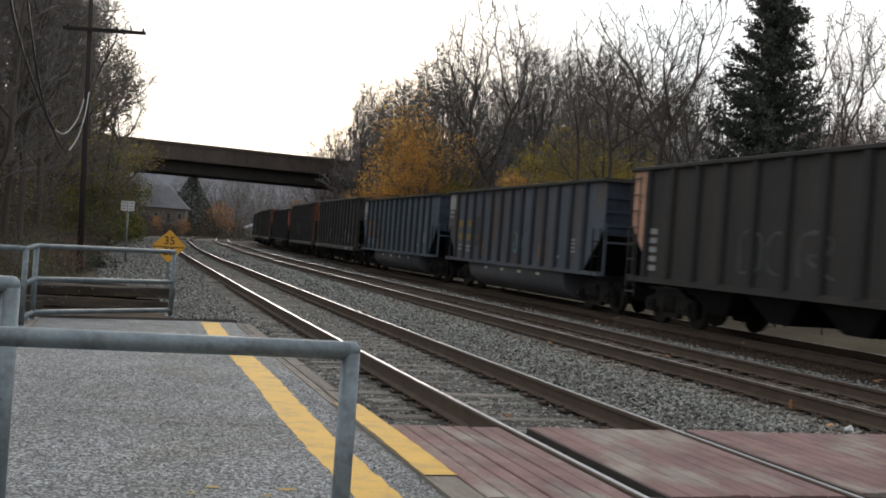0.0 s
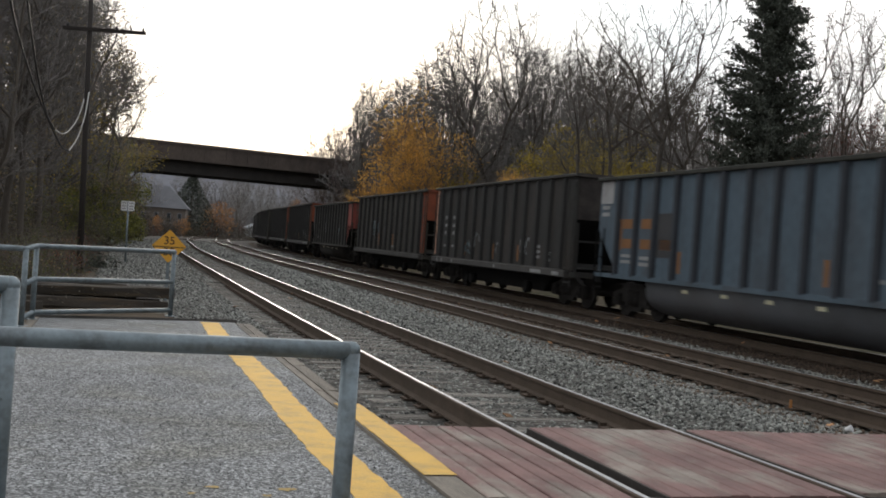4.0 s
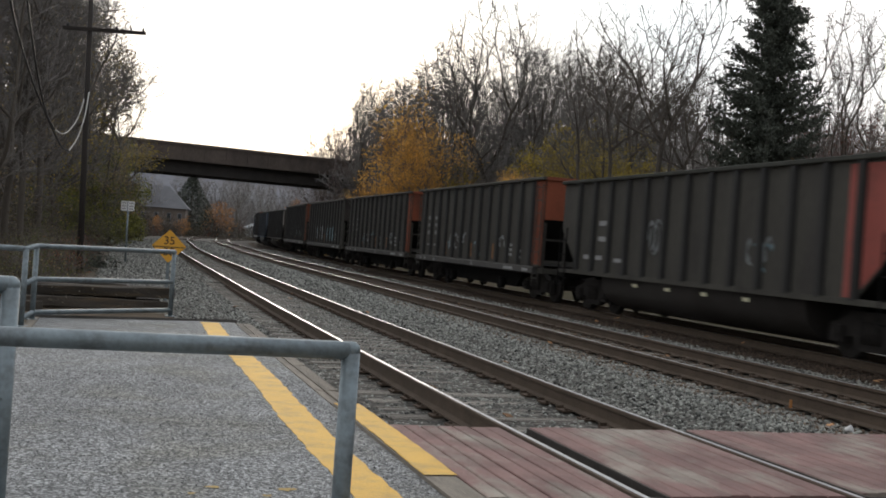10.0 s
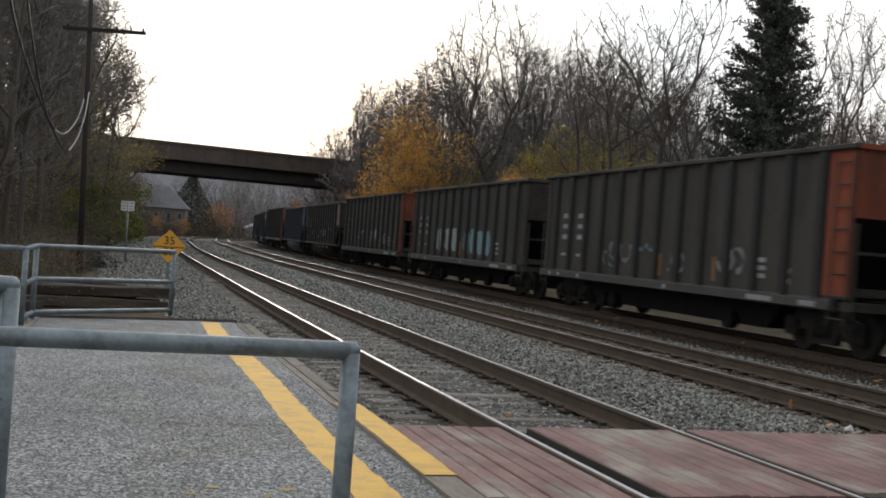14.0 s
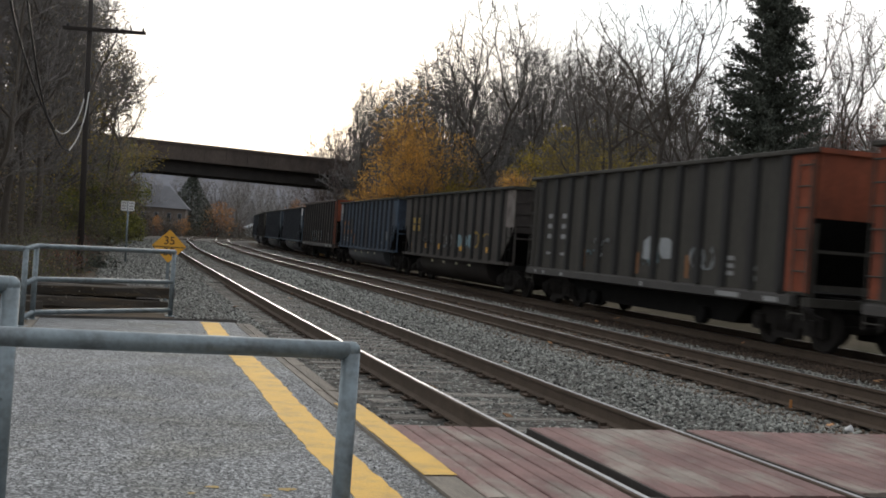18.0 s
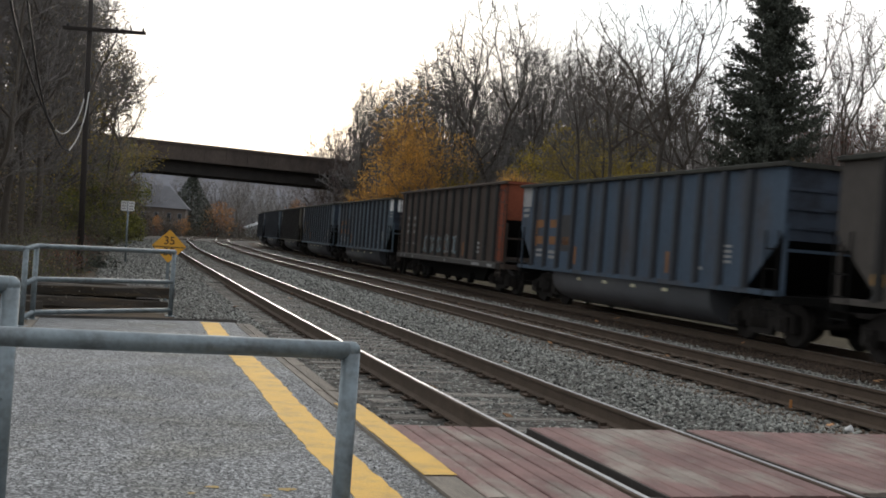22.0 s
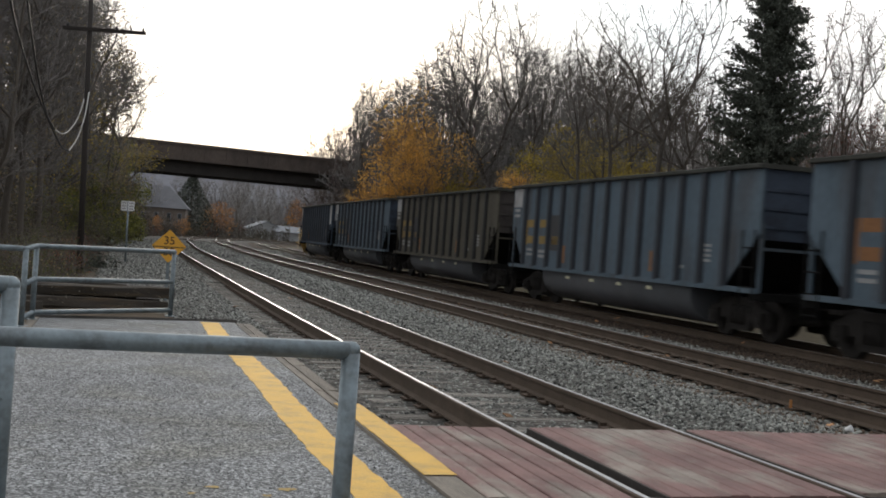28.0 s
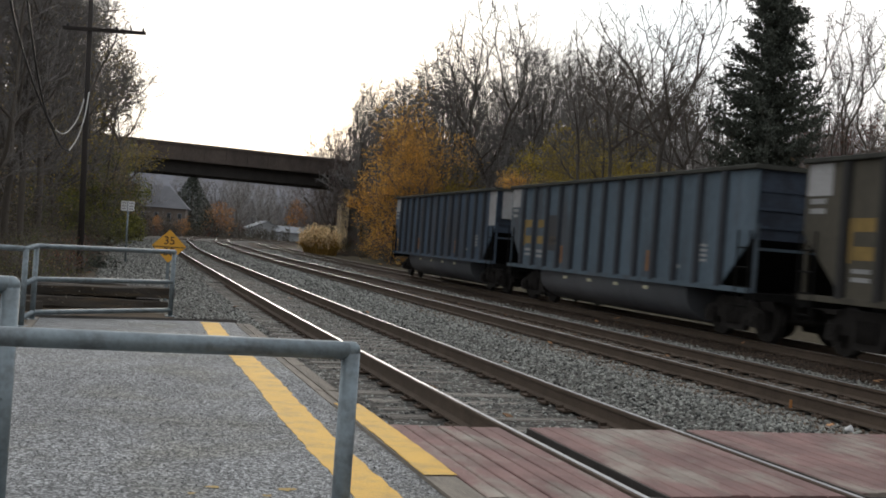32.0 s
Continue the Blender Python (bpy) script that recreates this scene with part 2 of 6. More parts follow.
def turn_at(s):
    """Degrees about z that turn +y into the track's way ahead."""
    return -math.degrees(np.interp(s, LINE_S, LINE_T))


def to_track(x, y):
    i = int(np.argmin((LINE_X - x) ** 2 + (LINE_Y - y) ** 2))
    t = LINE_T[i]
    return LINE_S[i], (x - LINE_X[i]) * math.cos(t) - (y - LINE_Y[i]) * math.sin(t)


def strip(s0, s1, ds, profile):
    """Verts and faces of a cross-section (off, z) drawn along the line."""
    n = max(2, int(round((s1 - s0) / ds)) + 1)
    v, f = [], []
    k = len(profile)
    for s in np.linspace(s0, s1, n):
        v += [on_track(s, o, z) for o, z in profile]
    for i in range(n - 1):
        for j in range(k - 1):
            a = i * k + j
            f.append((a, a + 1, a + k + 1, a + k))
    return v, f


def closed_strip(s0, s1, ds, outline):
    """A closed outline (off, z) drawn along the line, capped."""
    n = max(2, int(round((s1 - s0) / ds)) + 1)
    v, f = [], []
    k = len(outline)
    for s in np.linspace(s0, s1, n):
        v += [on_track(s, o, z) for o, z in outline]
    for i in range(n - 1):
        for j in range(k):
            a, b = i * k + j, i * k + (j + 1) % k
            f.append((a, b, b + k, a + k))
    f.append(tuple(range(k))[::-1])
    f.append(tuple(range((n - 1) * k, n * k)))
    return v, f


# ---- ground ----
def ground_height(s, off, x, y):
    n = 0.25 * noise.noise((x * 0.08, y * 0.08, 0.0)) + 0.08 * noise.noise((x * 0.4, y * 0.4, 3.0))
    if off < -5.2:
        d = -5.2 - off
        z = -0.55 + 0.16 * max(0.0, d - 2.5) * min(1.0, 8.0 / max(d, 0.1)) + n * min(1, d / 3)
        z = min(z, 3.0)
    elif off > 14.0:
        d = off - 14.0
        z = -0.55 + 0.02 * d + n * min(1, d / 4)
        if d > 5:
            z += min(0.22 * (d - 5), 3.6)
        if d > 30:
            z += min(0.30 * (d - 30), 13.0) * min(1.0, max(0.0, (20.0 - x) / 14.0))
    else:
        z = -0.55
    return z


GX = np.concatenate([np.linspace(-900, -130, 12), np.linspace(-110, 90, 101), np.linspace(120, 900, 12)])
GY = np.concatenate([np.linspace(-300, -40, 8), np.linspace(-30, 300, 166), np.linspace(330, 1500, 14)])
gv = []
for gy in GY:
    for gx in GX:
        gs, go = to_track(gx, gy)
        gv.append((gx, gy, ground_height(gs, go, gx, gy)))
nx = len(GX)
gf = [(j * nx + i, j * nx + i + 1, (j + 1) * nx + i + 1, (j + 1) * nx + i) for j in range(len(GY) - 1) for i in range(nx - 1)]
ground = new("ground", raw_mesh("ground", gv, gf, M_SOIL, True))
tagged(ground, "brown leaf-strewn soil rising into wooded banks", "ground", kind="structure")

bv, bf = strip(-40, 330, 1.0, [(-6.4, -0.62), (-5.0, -0.28), (-1.7, -0.215), (1.55, -0.20), (2.2, -0.13), (2.7, -0.15), (3.2, -0.20), (6.0, -0.20), (6.6, -0.27), (7.6, -0.34), (8.8, -0.365), (11.6, -0.365), (12.2, -0.42), (13.2, -0.62)])
ballast = new("ballast", raw_mesh("ballast", bv, bf, M_BALLAST, True))
tagged(ballast, "grey crushed stone ballast under the railway tracks", "ballast", kind="structure")
pv, pf = strip(-40, 150, 1.0, [(12.9, -0.62), (13.1, -0.52), (13.6, -0.50), (14.3, -0.51), (14.6, -0.66)])
M_PATH = mat("pale_dry_dirt", (0.080, 0.064, 0.047), 0.95, 0.25, 0.8, 14, 0.4)
track_path = new("dirt_path", raw_mesh("dirt_path", pv, pf, M_PATH, True))
tagged(track_path, "pale dry dirt service path beside the far track", "path", kind="structure")

# darker brown ballast strip along the far track
M_DARK_BALLAST = mat("dark_brown_ballast", (0.046, 0.034, 0.025), 0.95, 0.45, 6, 30, 1.0, stain=(0.07, 0.045, 0.03), stain_amount=0.6, stain_scale=1.5, cells=20, cell_var=0.8, spec=0.1)
ov, of_ = strip(-40, 200, 1.0, [(7.75, -0.348), (8.2, -0.342), (8.9, -0.350), (11.5, -0.352), (12.3, -0.40), (12.85, -0.52)])
tagged(new("oily_ballast", raw_mesh("oily_ballast", ov, of_, M_DARK_BALLAST, True)), "dark rusty ballast under the far track", "ballast", kind="structure")

# ---- tracks: rails as rolled sections, ties, plates ----
RAIL_OUT = [(-0.07, -0.172), (0.07, -0.172), (0.07, -0.160), (0.012, -0.140), (0.009, -0.045), (0.036, -0.032), (0.036, -0.006), (0.028, -0.001), (-0.028, -0.001), (-0.036, -0.006), (-0.036, -0.032), (-0.009, -0.045), (-0.012, -0.140), (-0.07, -0.160)]
TIES = []
for k in range(6):
    tr = random.Random(900 + k)
    bm = bmesh.new()
    cuts = sorted([-0.115, 0.115] + [tr.uniform(-0.085, 0.085) for _ in range(2)])
    for y0, y1 in zip(cuts, cuts[1:]):
        if y1 - y0 < 0.02:
            continue
        ends = (-1.3 + tr.uniform(-0.03, 0.05), 1.3 - tr.uniform(-0.03, 0.05))
        top = -0.19 - tr.uniform(0.0, 0.010)
        low_a, low_b = top - tr.uniform(0, 0.012), top - tr.uniform(0, 0.012)
        g = 0.003
        prism(bm, [(y0 + g, -0.38), (y1 - g, -0.38), (y1 - g, low_b - 0.004), (y1 - g - 0.008, top), (y0 + g + 0.008, top), (y0 + g, low_a - 0.004)], "x", *ends)
    TIES.append(data_of("tie", bm, M_TIE))
PLATES = []
for k in range(4):
    pr = random.Random(930 + k)
    bm = bmesh.new()
    for q in (-0.752, 0.752):
        box(bm, q - 0.16, q + 0.16, -0.085, 0.085, -0.19, -0.172)
        # rail anchors gripping the rail foot beside some ties
        for a in (-0.10, 0.10):
            if pr.random() < 0.4:
                box(bm, q + a - 0.035, q + a + 0.035, 0.12, 0.16, -0.215, -0.125 - pr.uniform(0, 0.03))
        for a in (-0.11, 0.11):
            for b in (-0.05, 0.05):
                if pr.random() < 0.75:
                    box(bm, q + a - 0.014, q + a + 0.014, b - 0.014, b + 0.014, -0.172, -0.145 - pr.uniform(0, 0.012))
    PLATES.append(data_of("tie_plate", bm, M_TIE_PLATE))


def railway(name, off, z, label, s0, s1):
    root = thing(name, None, None, label, "railway track", "parallel tracks", "structure")
    for q in (-0.752, 0.752):
        v, f = closed_strip(s0, s1, 0.6, [(off + q + a, z + b) for a, b in RAIL_OUT])
        rail = part("rail", raw_mesh("rail", v, f, M_RAIL_SIDE), None, root)
        v, f = strip(s0, s1, 0.6, [(off + q - 0.018, z + 0.0005), (off + q + 0.018, z + 0.0005)])
        part("rail_head", raw_mesh("rail_head", v, f, M_RAIL_TOP), None, rail, "polished running surface")
    rng = random.Random(int(off * 10) + 5)
    s, far, faces = -8.0, [], []
    while s < min(s1, 260):
        if s < 75:
            tie = part("tie", TIES[rng.randrange(6)], None, root)
            tie.matrix_basis = Matrix.Translation(on_track(s + rng.uniform(-0.02, 0.02), off + rng.uniform(-0.04, 0.04), z - rng.uniform(0, 0.012))) @ pose(0, 0, 0, 0, 0, turn_at(s) + rng.uniform(-0.8, 0.8))
            if s < 32:
                pl = part("tie_plate", PLATES[rng.randrange(4)], None, root)
                pl.matrix_basis = Matrix.Translation(on_track(s, off, z)) @ pose(0, 0, 0, 0, 0, turn_at(s))
        else:
            b = len(far)
            for zz in (-0.38, -0.19):
                for ds, o in ((-0.11, -1.3), (-0.11, 1.3), (0.11, 1.3), (0.11, -1.3)):
                    far.append(on_track(s + ds, off + o, z + zz))
            faces += [(b + 4, b + 5, b + 6, b + 7), (b, b + 1, b + 5, b + 4), (b + 1, b + 2, b + 6, b + 5), (b + 2, b + 3, b + 7, b + 6), (b + 3, b, b + 4, b + 7)]
        s += 0.51 if s < 75 else 0.62
    tagged(part("far_ties", raw_mesh("far_ties", far, faces, M_TIE), None, root), kind="stuff")
    return root


railway("railway_track", 0.0, Z1, "near railway track with polished steel rails on grey wooden ties", -40, 330)
railway("railway_track", OFF2, Z2, "middle railway track with rust-sided rails on wooden ties", -40, 330)
railway("railway_track", OFF3, Z3, "far railway track under the coal train, brown with rust", -110, 330)

# ---- platform ----
v, f = closed_strip(-25, 18.2, 0.6, [(-4.72, -0.04), (-4.72, -0.7), (-1.95, -0.7), (-1.95, -0.03)])
platform = new("platform", raw_mesh("platform", v, f, M_ASPHALT))
tagged(platform, "low asphalt station platform with worn grey surface", "platform", kind="structure")
v, f = closed_strip(-25, 18.2, 0.6, [(-4.84, -0.03), (-4.84, -0.5), (-4.725, -0.5), (-4.725, -0.03)])
part("kerb", raw_mesh("kerb", v, f, M_EDGE_WOOD), None, platform, "pale timber side edge")


def wobbly_line(o0, o1, s0, s1, z, seed, rough=0.012):
    rng = random.Random(seed)
    v, f = [], []
    n = int((s1 - s0) / 0.12)
    for i in range(n + 1):
        s = s0 + (s1 - s0) * i / n
        a = rough * rng.uniform(-1, 1) + 0.02 * math.sin(s * 0.9 + seed)
        b = rough * rng.uniform(-1, 1) + 0.02 * math.sin(s * 0.9 + seed)
        v += [on_track(s, o0 + a, z - 0.004), on_track(s, o0 + a, z), on_track(s, o1 + b, z), on_track(s, o1 + b, z - 0.004)]
    for i in range(n):
        for j in range(3):
            k = i * 4 + j
            f.append((k, k + 1, k + 5, k + 4))
    return v, f


v, f = wobbly_line(-2.475, -2.20, -20, 18.05, -0.0285, 3)
tagged(part("yellow_line", raw_mesh("yellow_line", v, f, M_YELLOW), None, platform, "chipped yellow safety line"))
rng = random.Random(8)
for s, o, w in ((7.35, -3.22, 0.05), (7.3, -2.82, 0.06), (7.15, -2.95, 0.035), (7.2, -3.35, 0.03)):
    bm = bmesh.new()
    ring = [bm.verts.new(on_track(s + rng.uniform(0.5, 1.1) * w * math.cos(a) * 0.8, o + rng.uniform(0.5, 1.2) * w * math.sin(a), -0.0285)) for a in np.linspace(0, 5.8, 12)]
    bm.faces.new(ring[::-1])
    part("paint_splash", bm, M_YELLOW_OLD, platform, "old yellow paint splash")
# seams across the platform
for s, o0, o1, w in ((12.0, -4.7, -1.97, 0.016), (9.3, -3.7, -2.5, 0.02), (9.75, -4.65, -3.9, 0.02), (10.3, -2.7, -2.0, 0.018), (15.2, -4.7, -2.0, 0.014)):
    rng2 = random.Random(int(s * 7))
    bm = bmesh.new()
    prev = None
    for i in range(25):
        o = o0 + (o1 - o0) * i / 24
        j = rng2.uniform(-0.012, 0.012)
        a = bm.verts.new(on_track(s + j, o, -0.0288))
        b = bm.verts.new(on_track(s + j + w * rng2.uniform(0.4, 1.2), o, -0.0288))
        if prev:
            bm.faces.new((prev[0], a, b, prev[1]))
        prev = (a, b)
    bmesh.ops.recalc_face_normals(bm, faces=bm.faces[:])
    part("crack", bm, M_BLACK, platform, "dark crack across the asphalt")
# timber edging between platform and track
edge = thing("platform_edging", None, None, "weathered grey timber boards edging the platform", "timber edging", kind="structure")
rng = random.Random(11)
s = -8.0
while s < 18.0:
    ln = rng.uniform(1.5, 2.4)
    s1 = min(s + ln, 18.2)
    for o0, o1 in ((-1.935, -1.84), (-1.83, -1.70)):
        v, f = closed_strip(s + 0.01, s1 - 0.01, 0.8, [(o0, -0.03 - rng.uniform(0, 0.012)), (o0, -0.25), (o1, -0.25), (o1, -0.035 - rng.uniform(0, 0.015))])
        part("board", raw_mesh("board", v, f, M_EDGE_WOOD), None, edge)
    s = s1
v, f = wobbly_line(-1.955, -1.745, 7.55, 10.25, 0.002, 6, 0.006)
part("yellow_line", raw_mesh("yellow_line", v, f, M_YELLOW), None, edge, "yellow safety line painted on the timber")
v, f = closed_strip(5.6, 10.3, 0.6, [(-1.95, -0.006), (-1.95, -0.2), (-1.75, -0.2), (-1.75, -0.006)])
part("board", raw_mesh("board", v, f, M_EDGE_WOOD), None, edge)
end_board = thing("platform_end_board", None, None, "dark timber board closing the platform end", "timber", kind="structure")
bm = bmesh.new()
a, b = on_track(18.4, -1.9), on_track(17.6, -4.8)
tube(bm, [a + Vector((0, 0, -0.06)), b + Vector((0, 0, -0.06))], 0.06, 4)
part("board", bm, M_DARK_WOOD, end_board)

# ---- red plank crossing over the near track ----
crossing = thing("plank_crossing", None, None, "red-brown painted timber plank crossing laid between the rails", "crossing", kind="structure")
rng = random.Random(21)


def planks(o0, o1, n, s0, s1, gap=0.006):
    w = (o1 - o0) / n
    for i in range(n):
        z = -0.006 - rng.uniform(0, gap * 1.2)
        a, b = o0 + i * w + gap, o0 + (i + 1) * w - gap
        v, f = closed_strip(s0 + rng.uniform(-0.02, 0.02), s1 + rng.uniform(-0.025, 0.025), 0.8, [(a, z - 0.006), (a, -0.17), (b, -0.17), (b, z - 0.006), (b - 0.008, z), (a + 0.008, z)])
        part("plank", raw_mesh("plank", v, f, M_DECK), None, crossing)


planks(-1.73, -0.80, 7, 7.02, 9.32)
planks(-0.555, 0.70, 9, 7.06, 9.34, 0.0025)
planks(0.875, 3.62, 19, 7.14, 9.36, 0.0025)
planks(3.90, 5.10, 6, 7.2, 9.36)
planks(5.40, 8.2, 12, 7.2, 9.36)
# thin filler strips added to darken the plank edges in the rail gaps
for o in (-0.575, 0.855):
    v, f = closed_strip(7.05, 9.33, 0.8, [(o, -0.014), (o, -0.17), (o + 0.017, -0.17), (o + 0.017, -0.014)])
    part("flangeway_board", raw_mesh("flangeway_board", v, f, M_DARK_WOOD), None, crossing, "dark filler strip beside the rail gap")
# dark sleeper beam under the plank ends
v, f = closed_strip(6.98, 7.12, 0.07, [(-1.7, -0.03), (-1.7, -0.19), (8.2, -0.19), (8.2, -0.03)])
part("end_beam", raw_mesh("end_beam", v, f, M_DARK_WOOD), None, crossing, "dark end beam under the planks")

# ---- galvanised pipe railings ----
PIPE = 0.036


def railing(label, posts, rails, ends=()):
    """posts: (s, off, top); rails: lists of (s, off, z)."""
    root = thing("pipe_railing", None, None, label, "railing", "platform railings")
    for s, o, top in posts:
        bm = bmesh.new()
        tube(bm, [on_track(s, o, -0.04), on_track(s, o, top)], PIPE, 12)
        q = part("post", bm, M_GALV, root)
        bm = bmesh.new()
        c = on_track(s, o, 0)
        tube(bm, [c + Vector((0, 0, -0.042)), c + Vector((0, 0, -0.026))], 0.085, 12)
        part("base_plate", bm, M_GALV, q)
    for line in rails:
        bm = bmesh.new()
        tube(bm, [on_track(*p) for p in line], PIPE, 12)
        part("rail_pipe", bm, M_GALV, root)
    for s, o, z in ends:
        bm = bmesh.new()
        bmesh.ops.create_icosphere(bm, subdivisions=3, radius=PIPE * 1.02, matrix=Matrix.Translation(on_track(s, o, z)))
        for fc in bm.faces:
            fc.smooth = True
        part("elbow", bm, M_GALV, root, "welded pipe elbow")
    return root


railing("galvanised steel pipe railing across the asphalt platform", [(5.42, -2.95, 0.95)], [[(5.42, -2.95, 0.955), (5.42, -4.75, 0.955)], [(5.42, -4.75, 0.955), (5.42, -4.75, -0.04)]], [(5.42, -2.95, 0.955), (5.42, -4.75, 0.955)])
railing("galvanised pipe railing along the platform side", [(5.96, -4.235, 1.10)], [[(5.96, -4.235, 1.105), (5.96, -6.4, 1.105)], [(5.96, -4.235, 0.65), (5.96, -6.4, 0.65)]], [(5.96, -4.235, 1.105)])
railing("galvanised two-rail pipe railing closing the platform end", [(18.9, -2.88, 0.97), (17.2, -4.80, 0.97), (16.2, -4.86, 0.95)],
        [[(18.9, -2.88, 0.975), (17.2, -4.80, 0.975), (16.2, -4.86, 0.955)], [(18.9, -2.88, 0.50), (17.2, -4.80, 0.52), (16.2, -4.86, 0.50)], [(16.2, -4.86, 0.955), (16.5, -7.0, 0.955)], [(18.9, -2.88, 0.06), (17.2, -4.80, 0.06), (16.2, -4.86, 0.06)]], [(18.9, -2.88, 0.975), (17.2, -4.80, 0.975), (16.2, -4.86, 0.955)])

# ---- old timbers and bare earth behind the end railing ----
M_EARTH = mat("bare_brown_earth", (0.085, 0.066, 0.047), 0.95, 0.4, 2.5, 30, 0.6, stain=(0.07, 0.058, 0.04), stain_amount=0.7, stain_scale=1.6, spec=0.1)
v, f = strip(18.45, 24.5, 0.35, [(-7.6, -0.40), (-5.6, -0.285), (-4.4, -0.235), (-3.2, -0.215), (-2.7, -0.235)])
tagged(new("earth_patch", raw_mesh("earth_patch", v, f, M_EARTH, True)), "patch of bare brown earth behind the platform end", "ground", kind="structure")
v, f = strip(23.5, 72, 0.7, [(-8.4, -0.50), (-6.6, -0.40), (-5.4, -0.265), (-4.6, -0.25), (-4.25, -0.275)])
M_VERGE = mat("leaf_littered_verge", (0.055, 0.043, 0.031), 0.95, 0.45, 2.0, 22, 0.8, stain=(0.045, 0.045, 0.024), stain_amount=0.7, stain_scale=0.9, spec=0.08)
tagged(new("verge", raw_mesh("verge", v, f, M_VERGE, True)), "dark leaf-littered verge between the gravel and the woods", "ground", kind="structure")
M_ROT_WOOD = mat("rotting_brown_timber", (0.060, 0.050, 0.040), 0.95, 0.45, 2, 30, 0.6, stretch=(0.5, 5, 5), own=0.3, stain=(0.15, 0.10, 0.05), stain_amount=0.5, stain_scale=2.5)
TIMBERS = ((22.0, -8.6, 22.75, -2.72, -0.13, -0.16, 1), (21.7, -8.0, 22.35, -3.22, -0.14, -0.13, 1), (22.4, -8.9, 23.1, -2.95, -0.12, -0.14, 0), (22.8, -8.2, 23.5, -3.4, -0.13, -0.12, 0), (23.2, -8.7, 23.9, -3.0, -0.12, -0.12, 0),
           (22.0, -8.5, 22.85, -3.35, 0.10, 0.06, 0), (22.35, -7.6, 22.7, -2.60, 0.04, 0.10, 1), (22.8, -8.9, 23.3, -3.5, 0.10, 0.10, 0), (21.2, -7.2, 21.5, -4.9, -0.17, -0.18, 1))
rng = random.Random(31)
for s0, o0, s1, o1, z0, z1, rot in TIMBERS:
    a, b = on_track(s0, o0, z0), on_track(s1, o1, z1)
    d = b - a
    bm = bmesh.new()
    tw, th = rng.uniform(0.10, 0.125), rng.uniform(0.095, 0.115)
    n = 9
    rings = []
    for k in range(n + 1):
        x = d.length * k / n + (rng.uniform(-0.06, 0.06) if k in (0, n) else 0)
        rings.append([bm.verts.new((x, sy * (tw + rng.uniform(-0.032, 0.012)), sz * (th + rng.uniform(-0.036, 0.012)))) for sy, sz in ((-1, -1), (1, -1), (1, 1), (-1, 1))])
    for k in range(n):
        for q in range(4):
            bm.faces.new((rings[k][q], rings[k + 1][q], rings[k + 1][(q + 1) % 4], rings[k][(q + 1) % 4]))
    bm.faces.new(rings[0])
    bm.faces.new(rings[-1][::-1])
    bmesh.ops.recalc_face_normals(bm, faces=bm.faces[:])
    bev(bm, 0.014)
    flat = math.hypot(d.x, d.y)
    thing("old_timber", bm, M_ROT_WOOD if rot else M_DARK_WOOD, "rotting brown timber lying in the pile behind the railing" if rot else "dark creosoted timber lying in a pile behind the railing", "timber", "timber pile",
          m=Matrix.Translation(a) @ pose(0, 0, 0, 0, 0, math.degrees(math.atan2(d.y, d.x))) @ Matrix.Rotation(-math.atan2(d.z, flat), 4, "Y") @ Matrix.Rotation(rng.uniform(-0.12, 0.12), 4, "X"))


# dead weeds and sticks caught in the pile
rng = random.Random(33)
wv, wf = [], []
for i in range(170):
    p = on_track(rng.uniform(20.6, 23.2), rng.uniform(-6.6, -2.7), rng.uniform(-0.22, 0.20))
    a, k, el = rng.uniform(0, 6.28), rng.uniform(0.05, 0.24), rng.uniform(-0.3, 0.5)
    q = p + Vector((math.cos(a) * math.cos(el), math.sin(a) * math.cos(el), math.sin(el))) * k
    w = Vector((-math.sin(a), math.cos(a), 0.3)) * rng.uniform(0.004, 0.013)
    u = Vector((0, 0, 0.008))
    o = len(wv)
    wv += [p - w, p + w, p + u, q]
    wf += [(o, o + 1, o + 3), (o + 1, o + 2, o + 3), (o + 2, o, o + 3)]
M_DEAD_WEED = mat("dead_weed_stalks", (0.075, 0.06, 0.042), 0.9, 0.3, 3, 20, 0, isle=0.6)
tagged(new("dead_weeds", raw_mesh("dead_weeds", wv, wf, M_DEAD_WEED)), "dead brown weeds and sticks among the old timbers", "weeds", kind="stuff")


# ---- signs ----
def flat_text(body, size, material, parent, m, name="lettering", depth=0.002):
    cu = bpy.data.curves.new(name, "FONT")
    cu.body, cu.size, cu.align_x, cu.align_y, cu.extrude = body, size, "CENTER", "CENTER", depth
    tmp = bpy.data.objects.new("tmp", cu)
    scene.collection.objects.link(tmp)
    me = bpy.data.meshes.new_from_object(tmp.evaluated_get(bpy.context.evaluated_depsgraph_get()))
    bpy.data.objects.remove(tmp)
    me.materials.clear()
    me.materials.append(material)
    ob = part(name, me, None, parent)
    ob.matrix_basis = m
    return ob


speed_sign = thing("speed_sign", None, None, "amber diamond railway speed sign on a thin steel post", "sign", m=pose(-5.48, 22.0, -0.25, 0, 0, 14))
bm = bmesh.new()
box(bm, -0.03, 0.03, 0.012, 0.045, 0, 1.3)
part("post", bm, M_GALV, speed_sign)
bm = bmesh.new()
R = 0.335
prism(bm, [(0, 1.22 - R), (R, 1.22), (0, 1.22 + R), (-R, 1.22)], "y", -0.006, 0.006)
panel = part("panel", bm, M_SIGN_YELLOW, speed_sign)
bm = bmesh.new()
box(bm, -R + 0.02, R - 0.02, -0.009, -0.005, 1.195, 1.212)
part("divider", bm, M_BLACK, panel, "black dividing bar")
